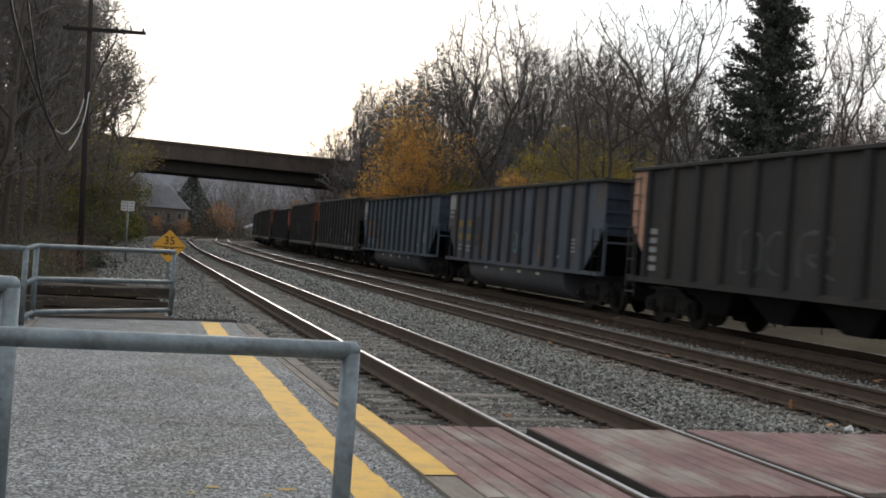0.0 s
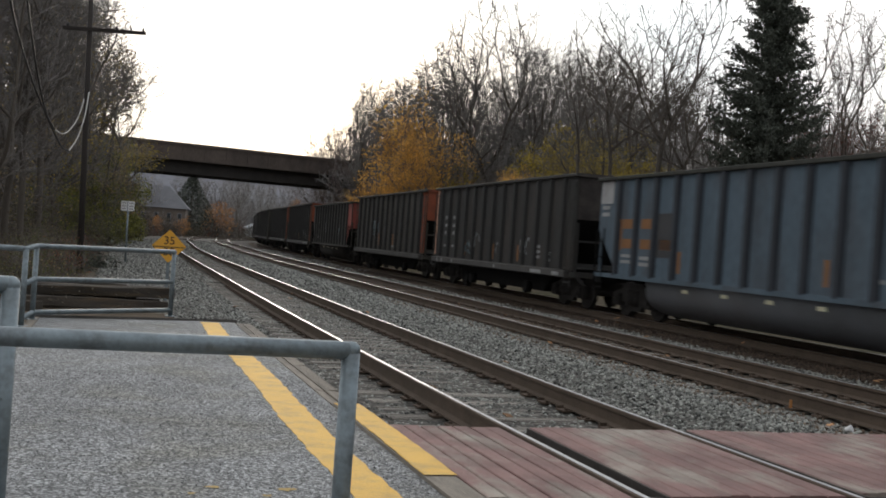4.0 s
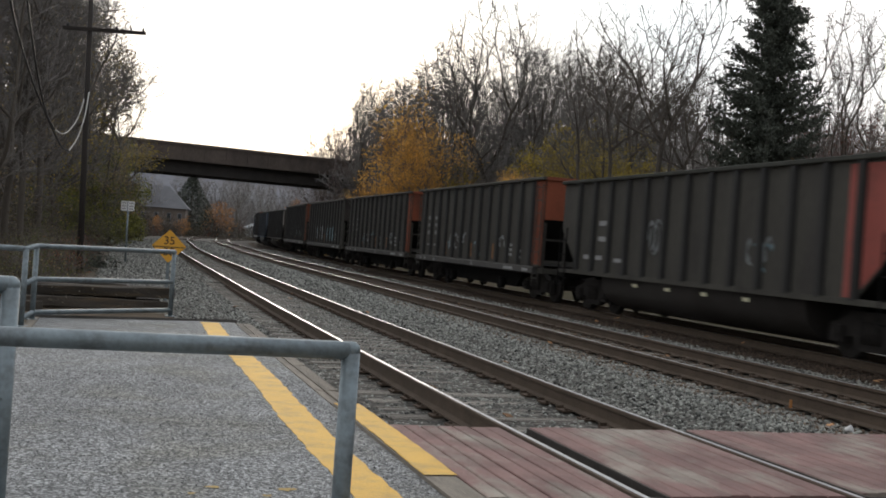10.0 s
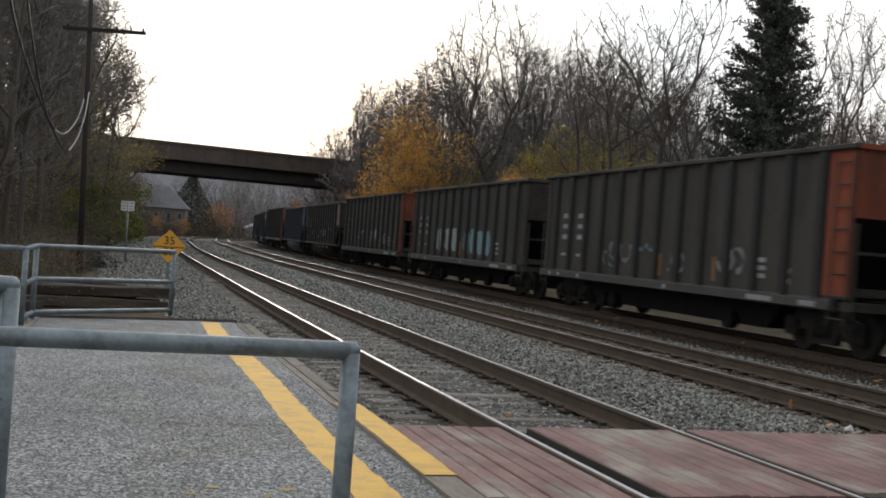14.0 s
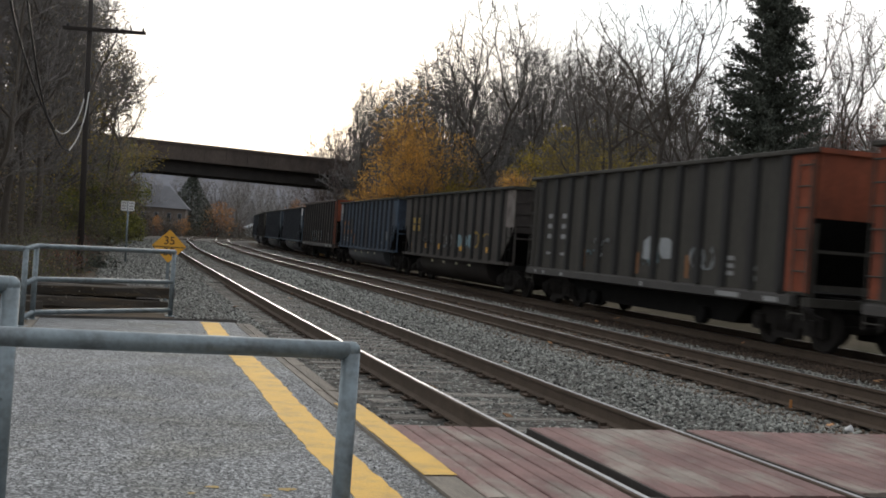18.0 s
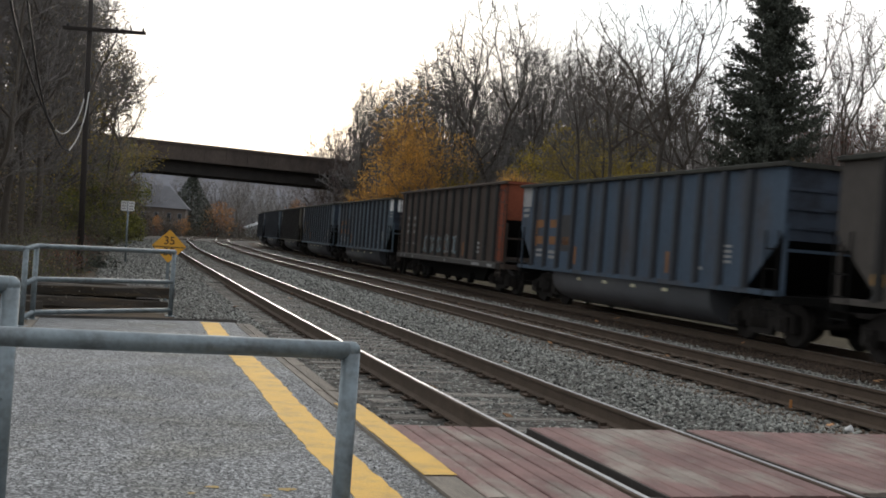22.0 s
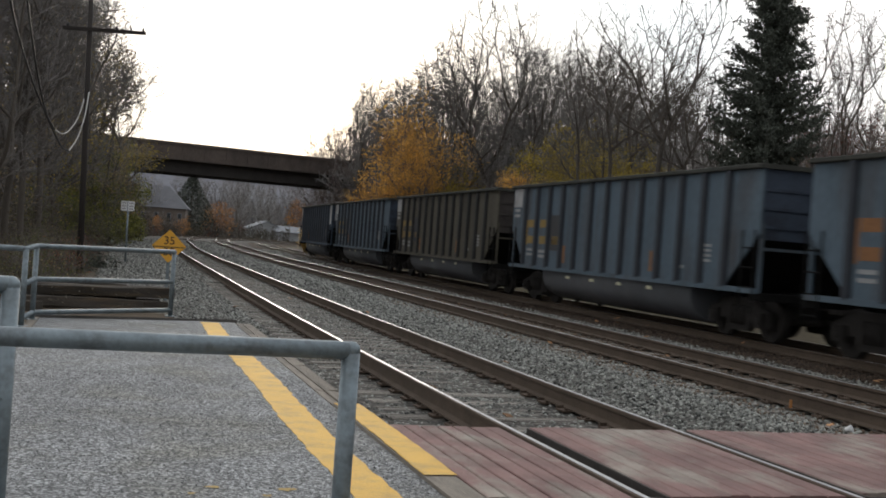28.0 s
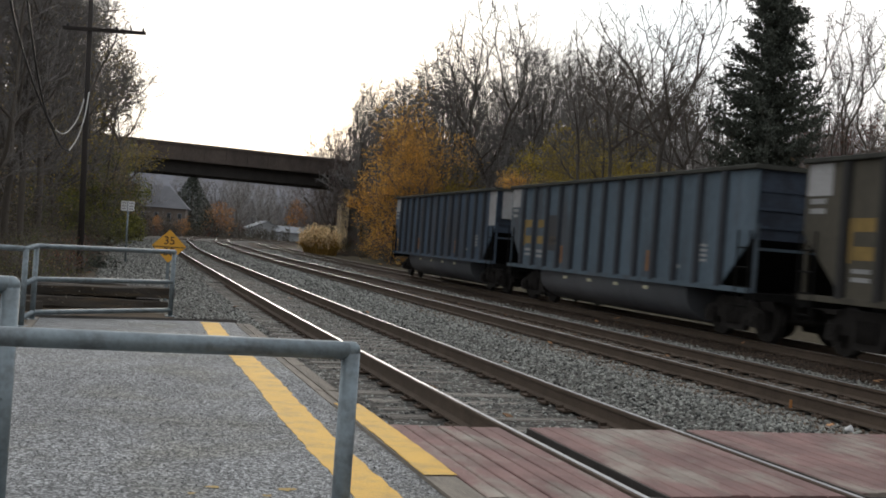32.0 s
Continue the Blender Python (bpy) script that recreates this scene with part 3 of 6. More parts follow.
flat_text("35", 0.23, M_BLACK, panel, pose(0, -0.0085, 1.325, 90), "numerals")
flat_text("30", 0.23, M_BLACK, panel, pose(0, -0.0085, 1.10, 90), "numerals")

mile_sign = thing("post_sign", None, None, "small white paired sign plates on a grey post", "sign", m=pose(-12.95, 45.0, -0.5, 0, 0, 14))
bm = bmesh.new()
tube(bm, [(0, 0.03, 0), (-0.06, 0.03, 2.75)], 0.035, 8)
part("post", bm, M_GALV, mile_sign)
for x0, x1 in ((-0.33, -0.085), (-0.05, 0.20)):
    bm = bmesh.new()
    box(bm, x0, x1, -0.012, 0.0, 2.35, 2.75)
    part("plate", bm, M_WHITE, mile_sign)
    for z in (2.65, 2.53, 2.42):
        bm = bmesh.new()
        box(bm, x0 + 0.05, x1 - 0.05, -0.014, -0.0125, z, z + 0.03)
        part("lettering", bm, M_ABUT_DARK, mile_sign)

# ---- utility pole with drop cables ----
pole = thing("utility_pole", None, None, "dark wooden utility pole with one crossarm beside the woods", "utility pole", m=pose(-10.85, 33.0, -0.2))
bm = bmesh.new()
tube(bm, [(0, 0, -0.3), (-0.12, 0, 4), (-0.28, 0, 9.6)], [0.10, 0.085, 0.065], 12)
part("pole", bm, M_POLE, pole)
bm = bmesh.new()
box(bm, -0.98, 1.50, -0.15, -0.05, 7.22, 7.32)
part("crossarm", bm, M_POLE, pole)
for x in (-0.85, 0.62, 1.05, 1.42):
    bm = bmesh.new()
    tube(bm, [(x, -0.10, 7.32), (x, -0.10, 7.37), (x, -0.10, 7.42)], [0.025, 0.035, 0.02], 8)
    part("insulator", bm, M_BLACK, pole)


def spline(ctrl, n=6):
    """A smooth line through a few control points."""
    P = [Vector(q) for q in ctrl]
    P = [2 * P[0] - P[1]] + P + [2 * P[-1] - P[-2]]
    out = []
    for i in range(1, len(P) - 2):
        for k in range(n):
            t = k / n
            out.append(0.5 * ((2 * P[i]) + (P[i + 1] - P[i - 1]) * t + (2 * P[i - 1] - 5 * P[i] + 4 * P[i + 1] - P[i + 2]) * t * t + (3 * P[i] - P[i - 1] - 3 * P[i + 1] + P[i + 2]) * t ** 3))
    return out + [P[-2]]


CABLE_A = ([(-10.92, 32.90, 5.20), (-10.93, 32.70, 4.46), (-10.99, 32.40, 3.79), (-11.09, 32.00, 3.33)],
           [(-11.09, 32.00, 3.33), (-11.15, 31.50, 3.44), (-11.03, 30.00, 4.06), (-10.36, 27.00, 4.67), (-8.86, 22.00, 5.16), (-7.51, 18.00, 5.43)])
CABLE_B = ([(-11.05, 32.90, 4.97), (-11.12, 32.70, 4.41), (-11.24, 32.40, 3.99), (-11.35, 32.10, 3.83), (-11.47, 31.80, 3.91)],
           [(-11.47, 31.80, 3.91), (-11.42, 31.00, 4.23), (-10.57, 28.00, 4.73), (-9.31, 24.00, 5.35), (-8.29, 21.00, 5.60), (-7.20, 18.00, 5.64)])
for pale, black in (CABLE_A, CABLE_B):
    cable = thing("drop_cable", None, None, "sagging black cable with a pale spliced end on the pole", "cable", "pole cables")
    bm = bmesh.new()
    tube(bm, spline(pale), 0.018, 6)
    part("pale_end", bm, M_WIRE_PALE, cable, "pale grey splice")
    bm = bmesh.new()
    tube(bm, spline(black), 0.025, 6)
    part("cable", bm, M_WIRE, cable)

# ---- road bridge ----
BA, BB = Vector((-40.0, 111.0, 0)), Vector((-4.5, 129.8, 0))
bridge_turn = math.degrees(math.atan2(BB.y - BA.y, BB.x - BA.x))
bridge = thing("road_bridge", None, None, "sooty brown girder road bridge spanning the tracks", "bridge", m=Matrix.Translation(BA) @ pose(0, 0, 0, 0, 0, bridge_turn))
BL = (BB - BA).length
bm = bmesh.new()
box(bm, 0, BL, 0.0, 0.35, 8.45, 10.0)
part("fascia_girder", bm, M_BRIDGE, bridge)
bm = bmesh.new()
box(bm, 0, BL, -0.12, 0.5, 10.0, 10.28)
part("parapet_cap", bm, M_BRIDGE, bridge)
bm = bmesh.new()
box(bm, 0, BL, -0.10, 0.0, 8.40, 8.56)
part("bottom_flange", bm, M_BRIDGE, bridge)
x = 1.0
while x < BL:
    bm = bmesh.new()
    box(bm, x, x + 0.08, -0.06, 0.0, 8.56, 10.0)
    part("stiffener", bm, M_BRIDGE, bridge)
    x += 2.4
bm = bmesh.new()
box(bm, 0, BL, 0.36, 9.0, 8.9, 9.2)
part("deck", bm, M_BRIDGE_SHADE, bridge)
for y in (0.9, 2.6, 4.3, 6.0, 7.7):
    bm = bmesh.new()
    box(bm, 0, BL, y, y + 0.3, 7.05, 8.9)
    part("floor_beam", bm, M_BRIDGE_SHADE, bridge)
bm = bmesh.new()
box(bm, 0, BL, 8.7, 9.0, 8.4, 10.2)
part("fascia_girder", bm, M_BRIDGE, bridge)
# right-hand abutment of stone blocks with a wing wall, set along the tracks
abut = thing("bridge_abutment", None, None, "tan stone block bridge abutment with a dark wing wall", "abutment", m=pose(-11.85, 125.4, 0, 0, 0, 8.5))
bm = bmesh.new()
box(bm, 0.06, 0.85, 0.06, 9.0, -0.6, 7.04)
part("core", bm, M_ABUT_DARK, abut)
bm = bmesh.new()
box(bm, 0.85, 12, 0.5, 1.2, -0.6, 8.0)
part("wing_wall", bm, M_ABUT_DARK, abut)
rng = random.Random(41)
z = -0.4
while z < 6.9:
    x = 0.0
    for w in ((0.50, 0.35), (0.3, 0.55))[int(round(z / 0.6)) % 2]:
        bm = bmesh.new()
        box(bm, x + 0.015, x + w - 0.015, 0.0 - rng.uniform(0, 0.03), 0.10, z + 0.015, min(z + 0.585, 7.02))
        part("stone", bm, M_ABUT, abut)
        x += w
    y = 0.11
    while y < 8.8:
        bm = bmesh.new()
        box(bm, -rng.uniform(0, 0.03), 0.1, y + 0.015, y + 1.2, z + 0.015, min(z + 0.585, 7.02))
        part("stone", bm, M_ABUT, abut)
        y += 1.215
    z += 0.6
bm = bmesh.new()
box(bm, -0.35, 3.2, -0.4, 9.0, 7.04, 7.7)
part("bearing_seat", bm, M_BRIDGE_SHADE, abut, "dark bearing seat")
abut2 = thing("bridge_abutment", None, None, "grey concrete bridge abutment overgrown with ivy", "abutment", m=Matrix.Translation(BA) @ pose(0, 0, 0, 0, 0, bridge_turn))
bm = bmesh.new()
box(bm, 2.0, 7.2, 0.7, 9.0, -0.6, 8.4)
part("core", bm, M_ABUT_DARK, abut2)

M_RUST_STAKE = mat("rust_orange_stake", (0.30, 0.13, 0.04), 0.8, 0.2, 3, 20, 0)

# ---- ballast stones ----
BED = ((-6.4, -0.62), (-5.0, -0.28), (-1.7, -0.215), (1.55, -0.20), (2.2, -0.13), (2.7, -0.15), (3.2, -0.20), (6.0, -0.20), (6.6, -0.27), (7.6, -0.34), (8.8, -0.365), (11.6, -0.365), (12.2, -0.42), (13.2, -0.62))
OCTA = np.array([(1, 0, 0), (-1, 0, 0), (0, 1, 0), (0, -1, 0), (0.25, 0.2, 1), (0, 0, -1)])
OCTA_F = ((0, 2, 4), (2, 1, 4), (1, 3, 4), (3, 0, 4), (0, 3, 5), (2, 0, 5), (1, 2, 5), (3, 1, 5))


def stones(name, label, zones, material, seed, level=None):
    """Scattered crushed stone: zones of (off0, off1, s0, s1, per square metre, least and most radius, lift)."""
    r = np.random.RandomState(seed)
    V, Fc, base = [], [], 0
    for o0, o1, s0, s1, dens, r0, r1, lift in zones:
        n = int((o1 - o0) * (s1 - s0) * dens)
        S, O = r.uniform(s0, s1, n), r.uniform(o0, o1, n)
        Z = np.interp(O, [b[0] for b in BED], [b[1] for b in BED]) + lift
        if level is not None:
            Z = np.full(n, level)
        T = np.interp(S, LINE_S, LINE_T)
        X = np.interp(S, LINE_S, LINE_X) + O * np.cos(T)
        Y = np.interp(S, LINE_S, LINE_Y) - O * np.sin(T)
        R = r.uniform(r0, r1, n)
        sh = OCTA[None] * r.uniform(0.45, 1.4, (n, 6, 3)) * R[:, None, None] * np.array([1.15, 0.95, 0.8])
        a = r.uniform(0, 6.28, n)
        b = r.uniform(-0.7, 0.7, n)
        ca, sa, cb, sb = np.cos(a)[:, None], np.sin(a)[:, None], np.cos(b)[:, None], np.sin(b)[:, None]
        x1, y1, z1 = sh[..., 0] * ca - sh[..., 1] * sa, sh[..., 0] * sa + sh[..., 1] * ca, sh[..., 2]
        y2, z2 = y1 * cb - z1 * sb, y1 * sb + z1 * cb
        P = np.stack([x1 + X[:, None], y2 + Y[:, None], z2 + (Z + R * r.uniform(-0.2, 0.5, n))[:, None]], -1).reshape(-1, 3)
        V.append(P)
        idx = np.array(OCTA_F)[None] + (base + 6 * np.arange(n))[:, None, None]
        Fc.append(idx.reshape(-1, 3))
        base += 6 * n
    V, Fc = np.concatenate(V), np.concatenate(Fc)
    me = bpy.data.meshes.new(name)
    me.vertices.add(len(V))
    me.vertices.foreach_set("co", V.ravel())
    me.loops.add(len(Fc) * 3)
    me.loops.foreach_set("vertex_index", Fc.ravel())
    me.polygons.add(len(Fc))
    me.polygons.foreach_set("loop_start", np.arange(0, len(Fc) * 3, 3))
    me.polygons.foreach_set("loop_total", np.full(len(Fc), 3))
    me.materials.append(material)
    me.update(calc_edges=True)
    me.validate()
    tagged(new(name, me), label, "gravel", kind="stuff")


stones("ballast_stones", "grey crushed ballast stones heaped between the tracks", (
    (0.85, 3.2, 9.4, 20, 500, 0.011, 0.029, 0.0), (3.2, 3.62, 9.4, 20, 300, 0.011, 0.028, 0.0), (0.85, 3.62, 20, 32, 260, 0.016, 0.036, 0.0), (0.9, 3.6, 32, 64, 80, 0.028, 0.05, 0.0),
    (-0.66, 0.66, 9.5, 26, 330, 0.012, 0.028, -0.010), (-0.66, 0.66, 26, 60, 110, 0.018, 0.032, -0.014), (-1.66, -0.84, 9.5, 26, 260, 0.013, 0.03, -0.012),
    (-4.6, -1.3, 21.6, 34, 180, 0.014, 0.032, 0.0), (-2.75, -1.3, 18.4, 21.6, 180, 0.014, 0.032, 0.0), (-4.4, -1.0, 34, 64, 55, 0.025, 0.045, 0.0),
    (5.4, 8.1, 9.6, 30, 190, 0.015, 0.034, 0.0), (5.4, 8.1, 30, 60, 45, 0.028, 0.05, 0.0)), M_STONE, 3)
stones("far_ballast_stones", "grey ballast stones along the distant tracks", (
    (-4.6, -1.0, 64, 125, 13, 0.045, 0.085, 0.0), (0.9, 3.6, 64, 125, 13, 0.045, 0.085, 0.0), (5.4, 9.2, 60, 110, 11, 0.045, 0.085, 0.0), (-0.68, 0.68, 60, 125, 14, 0.04, 0.07, 0.0)), M_STONE, 5)
stones("rusty_ballast_stones", "rust-stained ballast stones between the middle rails", ((3.85, 5.18, 9.4, 34, 230, 0.013, 0.03, -0.003), (3.85, 5.18, 34, 60, 90, 0.02, 0.036, 0.0), (0.80, 1.35, 9.4, 24, 60, 0.013, 0.027, 0.0), (2.9, 3.66, 9.4, 30, 150, 0.013, 0.030, 0.0), (5.35, 6.3, 9.4, 34, 120, 0.013, 0.03, 0.0)), M_STONE_RUST, 4)
stones("oily_ballast_stones", "dark brown ballast stones under the far track", ((7.9, 12.6, 8, 40, 110, 0.018, 0.034, 0.012),), M_STONE_DARK, 6)
stones("asphalt_chippings", "pale stone chippings worn proud of the asphalt", ((-4.7, -2.5, 5.2, 12, 420, 0.003, 0.007, 0.0), (-2.19, -1.98, 5.2, 12, 900, 0.004, 0.010, 0.0)), M_CHIP, 9, -0.0315)
# fallen leaves and litter on the track bed
M_FALLEN = mat("fallen_leaf", (0.30, 0.15, 0.06), 0.8, 0.3, 3, 20, 0, own=0.5)
rng = random.Random(51)
bm = bmesh.new()
prism(bm, [(-0.05, 0), (0, 0.035), (0.06, 0.0), (0, -0.03)], "z", 0.0, 0.006)
LEAF = data_of("fallen_leaf", bm, M_FALLEN)
for i in range(70):
    s, o = rng.uniform(8, 30), rng.choice((rng.uniform(3.7, 5.3), rng.uniform(3.7, 5.3), rng.uniform(-1.6, 3.6), rng.uniform(5.3, 9)))
    ob = new("fallen_leaf", LEAF)
    ob.matrix_basis = Matrix.Translation(on_track(s, o, -0.155)) @ pose(0, 0, 0, rng.uniform(-25, 25), rng.uniform(-25, 25), rng.uniform(0, 360))
    tagged(ob, "brown fallen leaf lying on the ballast", "leaf", "fallen leaves")
bm = bmesh.new()
tube(bm, [(0, 0, 0), (0.0, 0.01, 0.06)], [0.026, 0.034], 10)
thing("paper_cup", bm, M_WHITE, "crumpled white paper cup lying on the ballast", "litter", m=Matrix.Translation(on_track(10.1, 3.02, -0.10)) @ pose(0, 0, 0, 70, 20, 40))
bm = bmesh.new()
box(bm, -0.014, 0.014, -0.012, 0.012, -0.2, 0.05)
thing("marker_stake", bm, M_RUST_STAKE, "short rust-orange stake beside the middle rail", "stake", m=Matrix.Translation(on_track(11.9, 3.64, -0.12)))

# ---- coal train ----
M_WHEEL = mat("grimy_wheel_steel", (0.028, 0.025, 0.023), 0.8, 0.3, 6, 40, 0.2, spec=0.15)
M_TRUCK = mat("sooty_cast_steel", (0.030, 0.027, 0.025), 0.9, 0.3, 6, 40, 0.3, spec=0.12)
# underframe black deepened to hold the shade beneath the cars
M_UNDER = mat("sooty_shaded_underframe", (0.011, 0.0105, 0.010), 0.95, 0.3, 4, 40, 0.3, spec=0.08)
# end sheets: soot plus the dimmer light on the ends, put into the colour
M_SHADED_END = mat("sooty_shaded_end_sheet", (0.060, 0.052, 0.048), 0.9, 0.35, 1.2, 30, 0.2, stain=(0.026, 0.024, 0.023), stain_amount=0.8, stain_scale=0.9, spec=0.12)
M_SHADED_BLUE_END = mat("sooty_shaded_blue_end_sheet", (0.046, 0.058, 0.080), 0.85, 0.35, 1.2, 30, 0.2, stain=(0.022, 0.022, 0.024), stain_amount=0.75, stain_scale=0.9, spec=0.2)
M_TUB_DARK = mat("sooty_black_tub", (0.034, 0.030, 0.027), 0.9, 0.3, 1.0, 30, 0.2, stain=(0.03, 0.025, 0.022), stain_scale=0.8, spec=0.15)
M_CHORD = mat("dusty_olive_rail", (0.050, 0.050, 0.043), 0.9, 0.3, 2, 30, 0.2, stain=(0.03, 0.028, 0.025), stain_scale=1.2, spec=0.2)
M_LEDGE = mat("dusty_grey_sill", (0.056, 0.052, 0.048), 0.85, 0.25, 2, 30, 0.2, stain=(0.05, 0.043, 0.038), stain_scale=1.5)
M_ORANGE_END = mat("rusty_orange_end_paint", (0.225, 0.066, 0.036), 0.85, 0.3, 1.2, 30, 0.2, stain=(0.075, 0.036, 0.026), stain_amount=0.8, stain_scale=0.9, stretch=(1, 1, 0.5), spec=0.2)
M_RED_END = mat("faded_red_end_paint", (0.27, 0.062, 0.046), 0.8, 0.25, 1.2, 30, 0.2, stain=(0.13, 0.045, 0.035), stain_amount=0.75, stain_scale=1.1)
M_PEACH = mat("peach_end_paint", (0.52, 0.30, 0.20), 0.8, 0.15, 1.5, 30, 0.2, stain=(0.32, 0.15, 0.09), stain_scale=1.2)
M_PALE_END = mat("dirty_white_end_paint", (0.33, 0.325, 0.32), 0.8, 0.2, 1.5, 30, 0.2, stain=(0.2, 0.18, 0.17), stain_scale=1.2)
M_FLAKE = mat("flaking_pale_paint", (0.19, 0.165, 0.15), 0.85, 0.35, 2.5, 30, 0.3, stain=(0.08, 0.062, 0.052), stain_amount=0.9, stain_scale=2.2)
M_TUB = mat("grey_tub_steel", (0.085, 0.088, 0.095), 0.8, 0.2, 1.0, 30, 0.2, stain=(0.065, 0.06, 0.058), stain_scale=0.8)
M_LETTER_Y = mat("old_yellow_lettering", (0.215, 0.14, 0.038), 0.8, 0.3, 2, 30, 0)
M_LETTER_OCHRE = mat("ochre_yellow_lettering", (0.36, 0.24, 0.05), 0.8, 0.3, 2, 30, 0)
M_LETTER_W = mat("white_lettering", (0.25, 0.25, 0.245), 0.8, 0.3, 2, 30, 0)
M_REFLECT = mat("yellow_white_reflector", (0.62, 0.58, 0.40), 0.5, 0.1, 2, 30, 0)
M_GRAF_BLUE = mat("pale_blue_spray_paint", (0.16, 0.245, 0.275), 0.8, 0.3, 2, 20, 0)
M_GRAF_WHITE = mat("white_spray_paint", (0.28, 0.295, 0.30), 0.8, 0.3, 2, 20, 0)
M_GRAF_FADED = mat("faded_grey_spray_paint", (0.15, 0.155, 0.157), 0.85, 0.4, 2, 20, 0)
M_GRAF_CYAN = mat("cyan_spray_paint", (0.10, 0.26, 0.30), 0.8, 0.3, 2, 20, 0)
M_PATCH = mat("dark_patch_paint", (0.042, 0.041, 0.042), 0.85, 0.25, 1.5, 30, 0.1)
M_RUST_MARK = mat("orange_rust_patch", (0.21, 0.095, 0.035), 0.85, 0.3, 2, 20, 0)


# post colours darkened for shade along the ribs; the first also paints a patch
M_POST_SHADE_PATCH = mat("post_shade_and_patch_paint", (0.015, 0.014, 0.013), 0.8, 0.25, 1.5, 30, 0.1)
M_BLUE_POST = mat("shaded_blue_side_post", (0.024, 0.028, 0.036), 0.8, 0.25, 1.5, 30, 0.1)


def car_paint(name, c, stain, amount=0.6):
    return mat(name, c, 0.75, 0.32, 0.8, 22, 0.15, stain=stain, stain_amount=min(1.0, amount * 1.3), stain_scale=1.0, stretch=(1, 1, 0.3), spec=0.3)


P_BLUE = car_paint("weathered_blue_grey_paint", (0.077, 0.106, 0.131), (0.060, 0.058, 0.060))
P_BLUE_DEEP = car_paint("dull_blue_paint", (0.052, 0.078, 0.112), (0.056, 0.048, 0.046))
P_RUSTBLUE = car_paint("rust_streaked_blue_grey_paint", (0.076, 0.090, 0.110), (0.092, 0.060, 0.040), 0.75)
P_DARK = car_paint("sooty_dark_brown_paint", (0.050, 0.046, 0.038), (0.030, 0.026, 0.024))
P_BLACK = car_paint("sooty_black_paint", (0.033, 0.032, 0.030), (0.050, 0.040, 0.033))
P_OLIVE = car_paint("dirty_olive_brown_paint", (0.072, 0.064, 0.047), (0.042, 0.036, 0.028))
P_REDBROWN = car_paint("oxide_red_brown_paint", (0.064, 0.046, 0.037), (0.042, 0.033, 0.028))
P_GREYBROWN = car_paint("grey_brown_paint", (0.065, 0.057, 0.050), (0.040, 0.033, 0.030))


def mirror_y(bm):
    bmesh.ops.scale(bm, vec=(1, -1, 1), verts=bm.verts[:])
    bmesh.ops.reverse_faces(bm, faces=bm.faces[:])


# shared meshes of the running gear
def make_side_frame(side):
    bm = bmesh.new()
    prism(bm, [(-1.16, 0.30), (-1.16, 0.66), (-0.82, 0.72), (-0.45, 0.90), (0.45, 0.90), (0.82, 0.72), (1.16, 0.66), (1.16, 0.30), (0.72, 0.30), (0.70, 0.42), (0.52, 0.46), (0.40, 0.20), (-0.40, 0.20), (-0.52, 0.46), (-0.70, 0.42), (-0.72, 0.30)], "y", 0.93, 1.07)
    for x in (-0.89, 0.89):
        box(bm, x - 0.17, x + 0.17, 1.07, 1.16, 0.32, 0.62)
        tube(bm, [(x, 1.16, 0.47), (x, 1.21, 0.47)], 0.095, 10)
    for x in (-0.2, 0.0, 0.2):
        tube(bm, [(x, 1.09, 0.34), (x, 1.09, 0.74)], 0.075, 8)
    if side < 0:
        mirror_y(bm)
    return data_of("side_frame", bm, M_TRUCK)


SIDE_FRAMES = {1: make_side_frame(1), -1: make_side_frame(-1)}
bm = bmesh.new()
for y in (-1, 1):
    a = y * 0.70
    tube(bm, [(0, a, 0), (0, a + y * 0.035, 0)], 0.475, 24)
    tube(bm, [(0, a + y * 0.035, 0), (0, a + y * 0.135, 0)], 0.445, 24)
    for k in range(6):
        c, s_ = math.cos(k * 1.0472), math.sin(k * 1.0472)
        tube(bm, [(0.27 * c, a + y * 0.12, 0.27 * s_), (0.27 * c, a + y * 0.145, 0.27 * s_)], 0.05, 6)
tube(bm, [(0, -1.05, 0), (0, 1.05, 0)], 0.08, 10)
WHEELSET = data_of("wheelset", bm, M_WHEEL)
bm = bmesh.new()
box(bm, -0.22, 0.22, -0.92, 0.92, 0.48, 0.80)
bev(bm, 0.03)
BOLSTER = data_of("bolster", bm, M_TRUCK)
bm = bmesh.new()
box(bm, 0, 0.82, -0.10, 0.10, 0.78, 0.98)
box(bm, 0.70, 1.00, -0.19, 0.16, 0.72, 1.02)
bev(bm, 0.02)
COUPLER = data_of("coupler", bm, M_TRUCK)
HALF = 7.45
WHEELS = []


def ladder_mesh(y, z0, z1, x0, x1, step=0.40):
    bm = bmesh.new()
    for x in (x0, x1):
        tube(bm, [(x, y, z0), (x, y, z1)], 0.02, 5)
    z = z0 + 0.12
    while z < z1 - 0.05:
        tube(bm, [(x0, y, z), (x1, y, z)], 0.016, 5)
        z += step
    return bm


def running_gear(car, spread):
    for x in (-spread, spread):
        truck = part("truck", BOLSTER, None, car, "sooty two-axle truck")
        truck.matrix_basis = pose(x, 0, 0)
        for side in (1, -1):
            part("side_frame", SIDE_FRAMES[side], None, truck)
        for a in (-0.89, 0.89):
            w = part("wheelset", WHEELSET, None, truck)
            w.matrix_basis = pose(a, 0, 0.47)
            WHEELS.append((w, a))
    for x, r in ((HALF - 0.30, 0), (-HALF + 0.30, 180)):
        c = part("coupler", COUPLER, None, car)
        c.matrix_basis = pose(x, 0, 0, 0, 0, r)


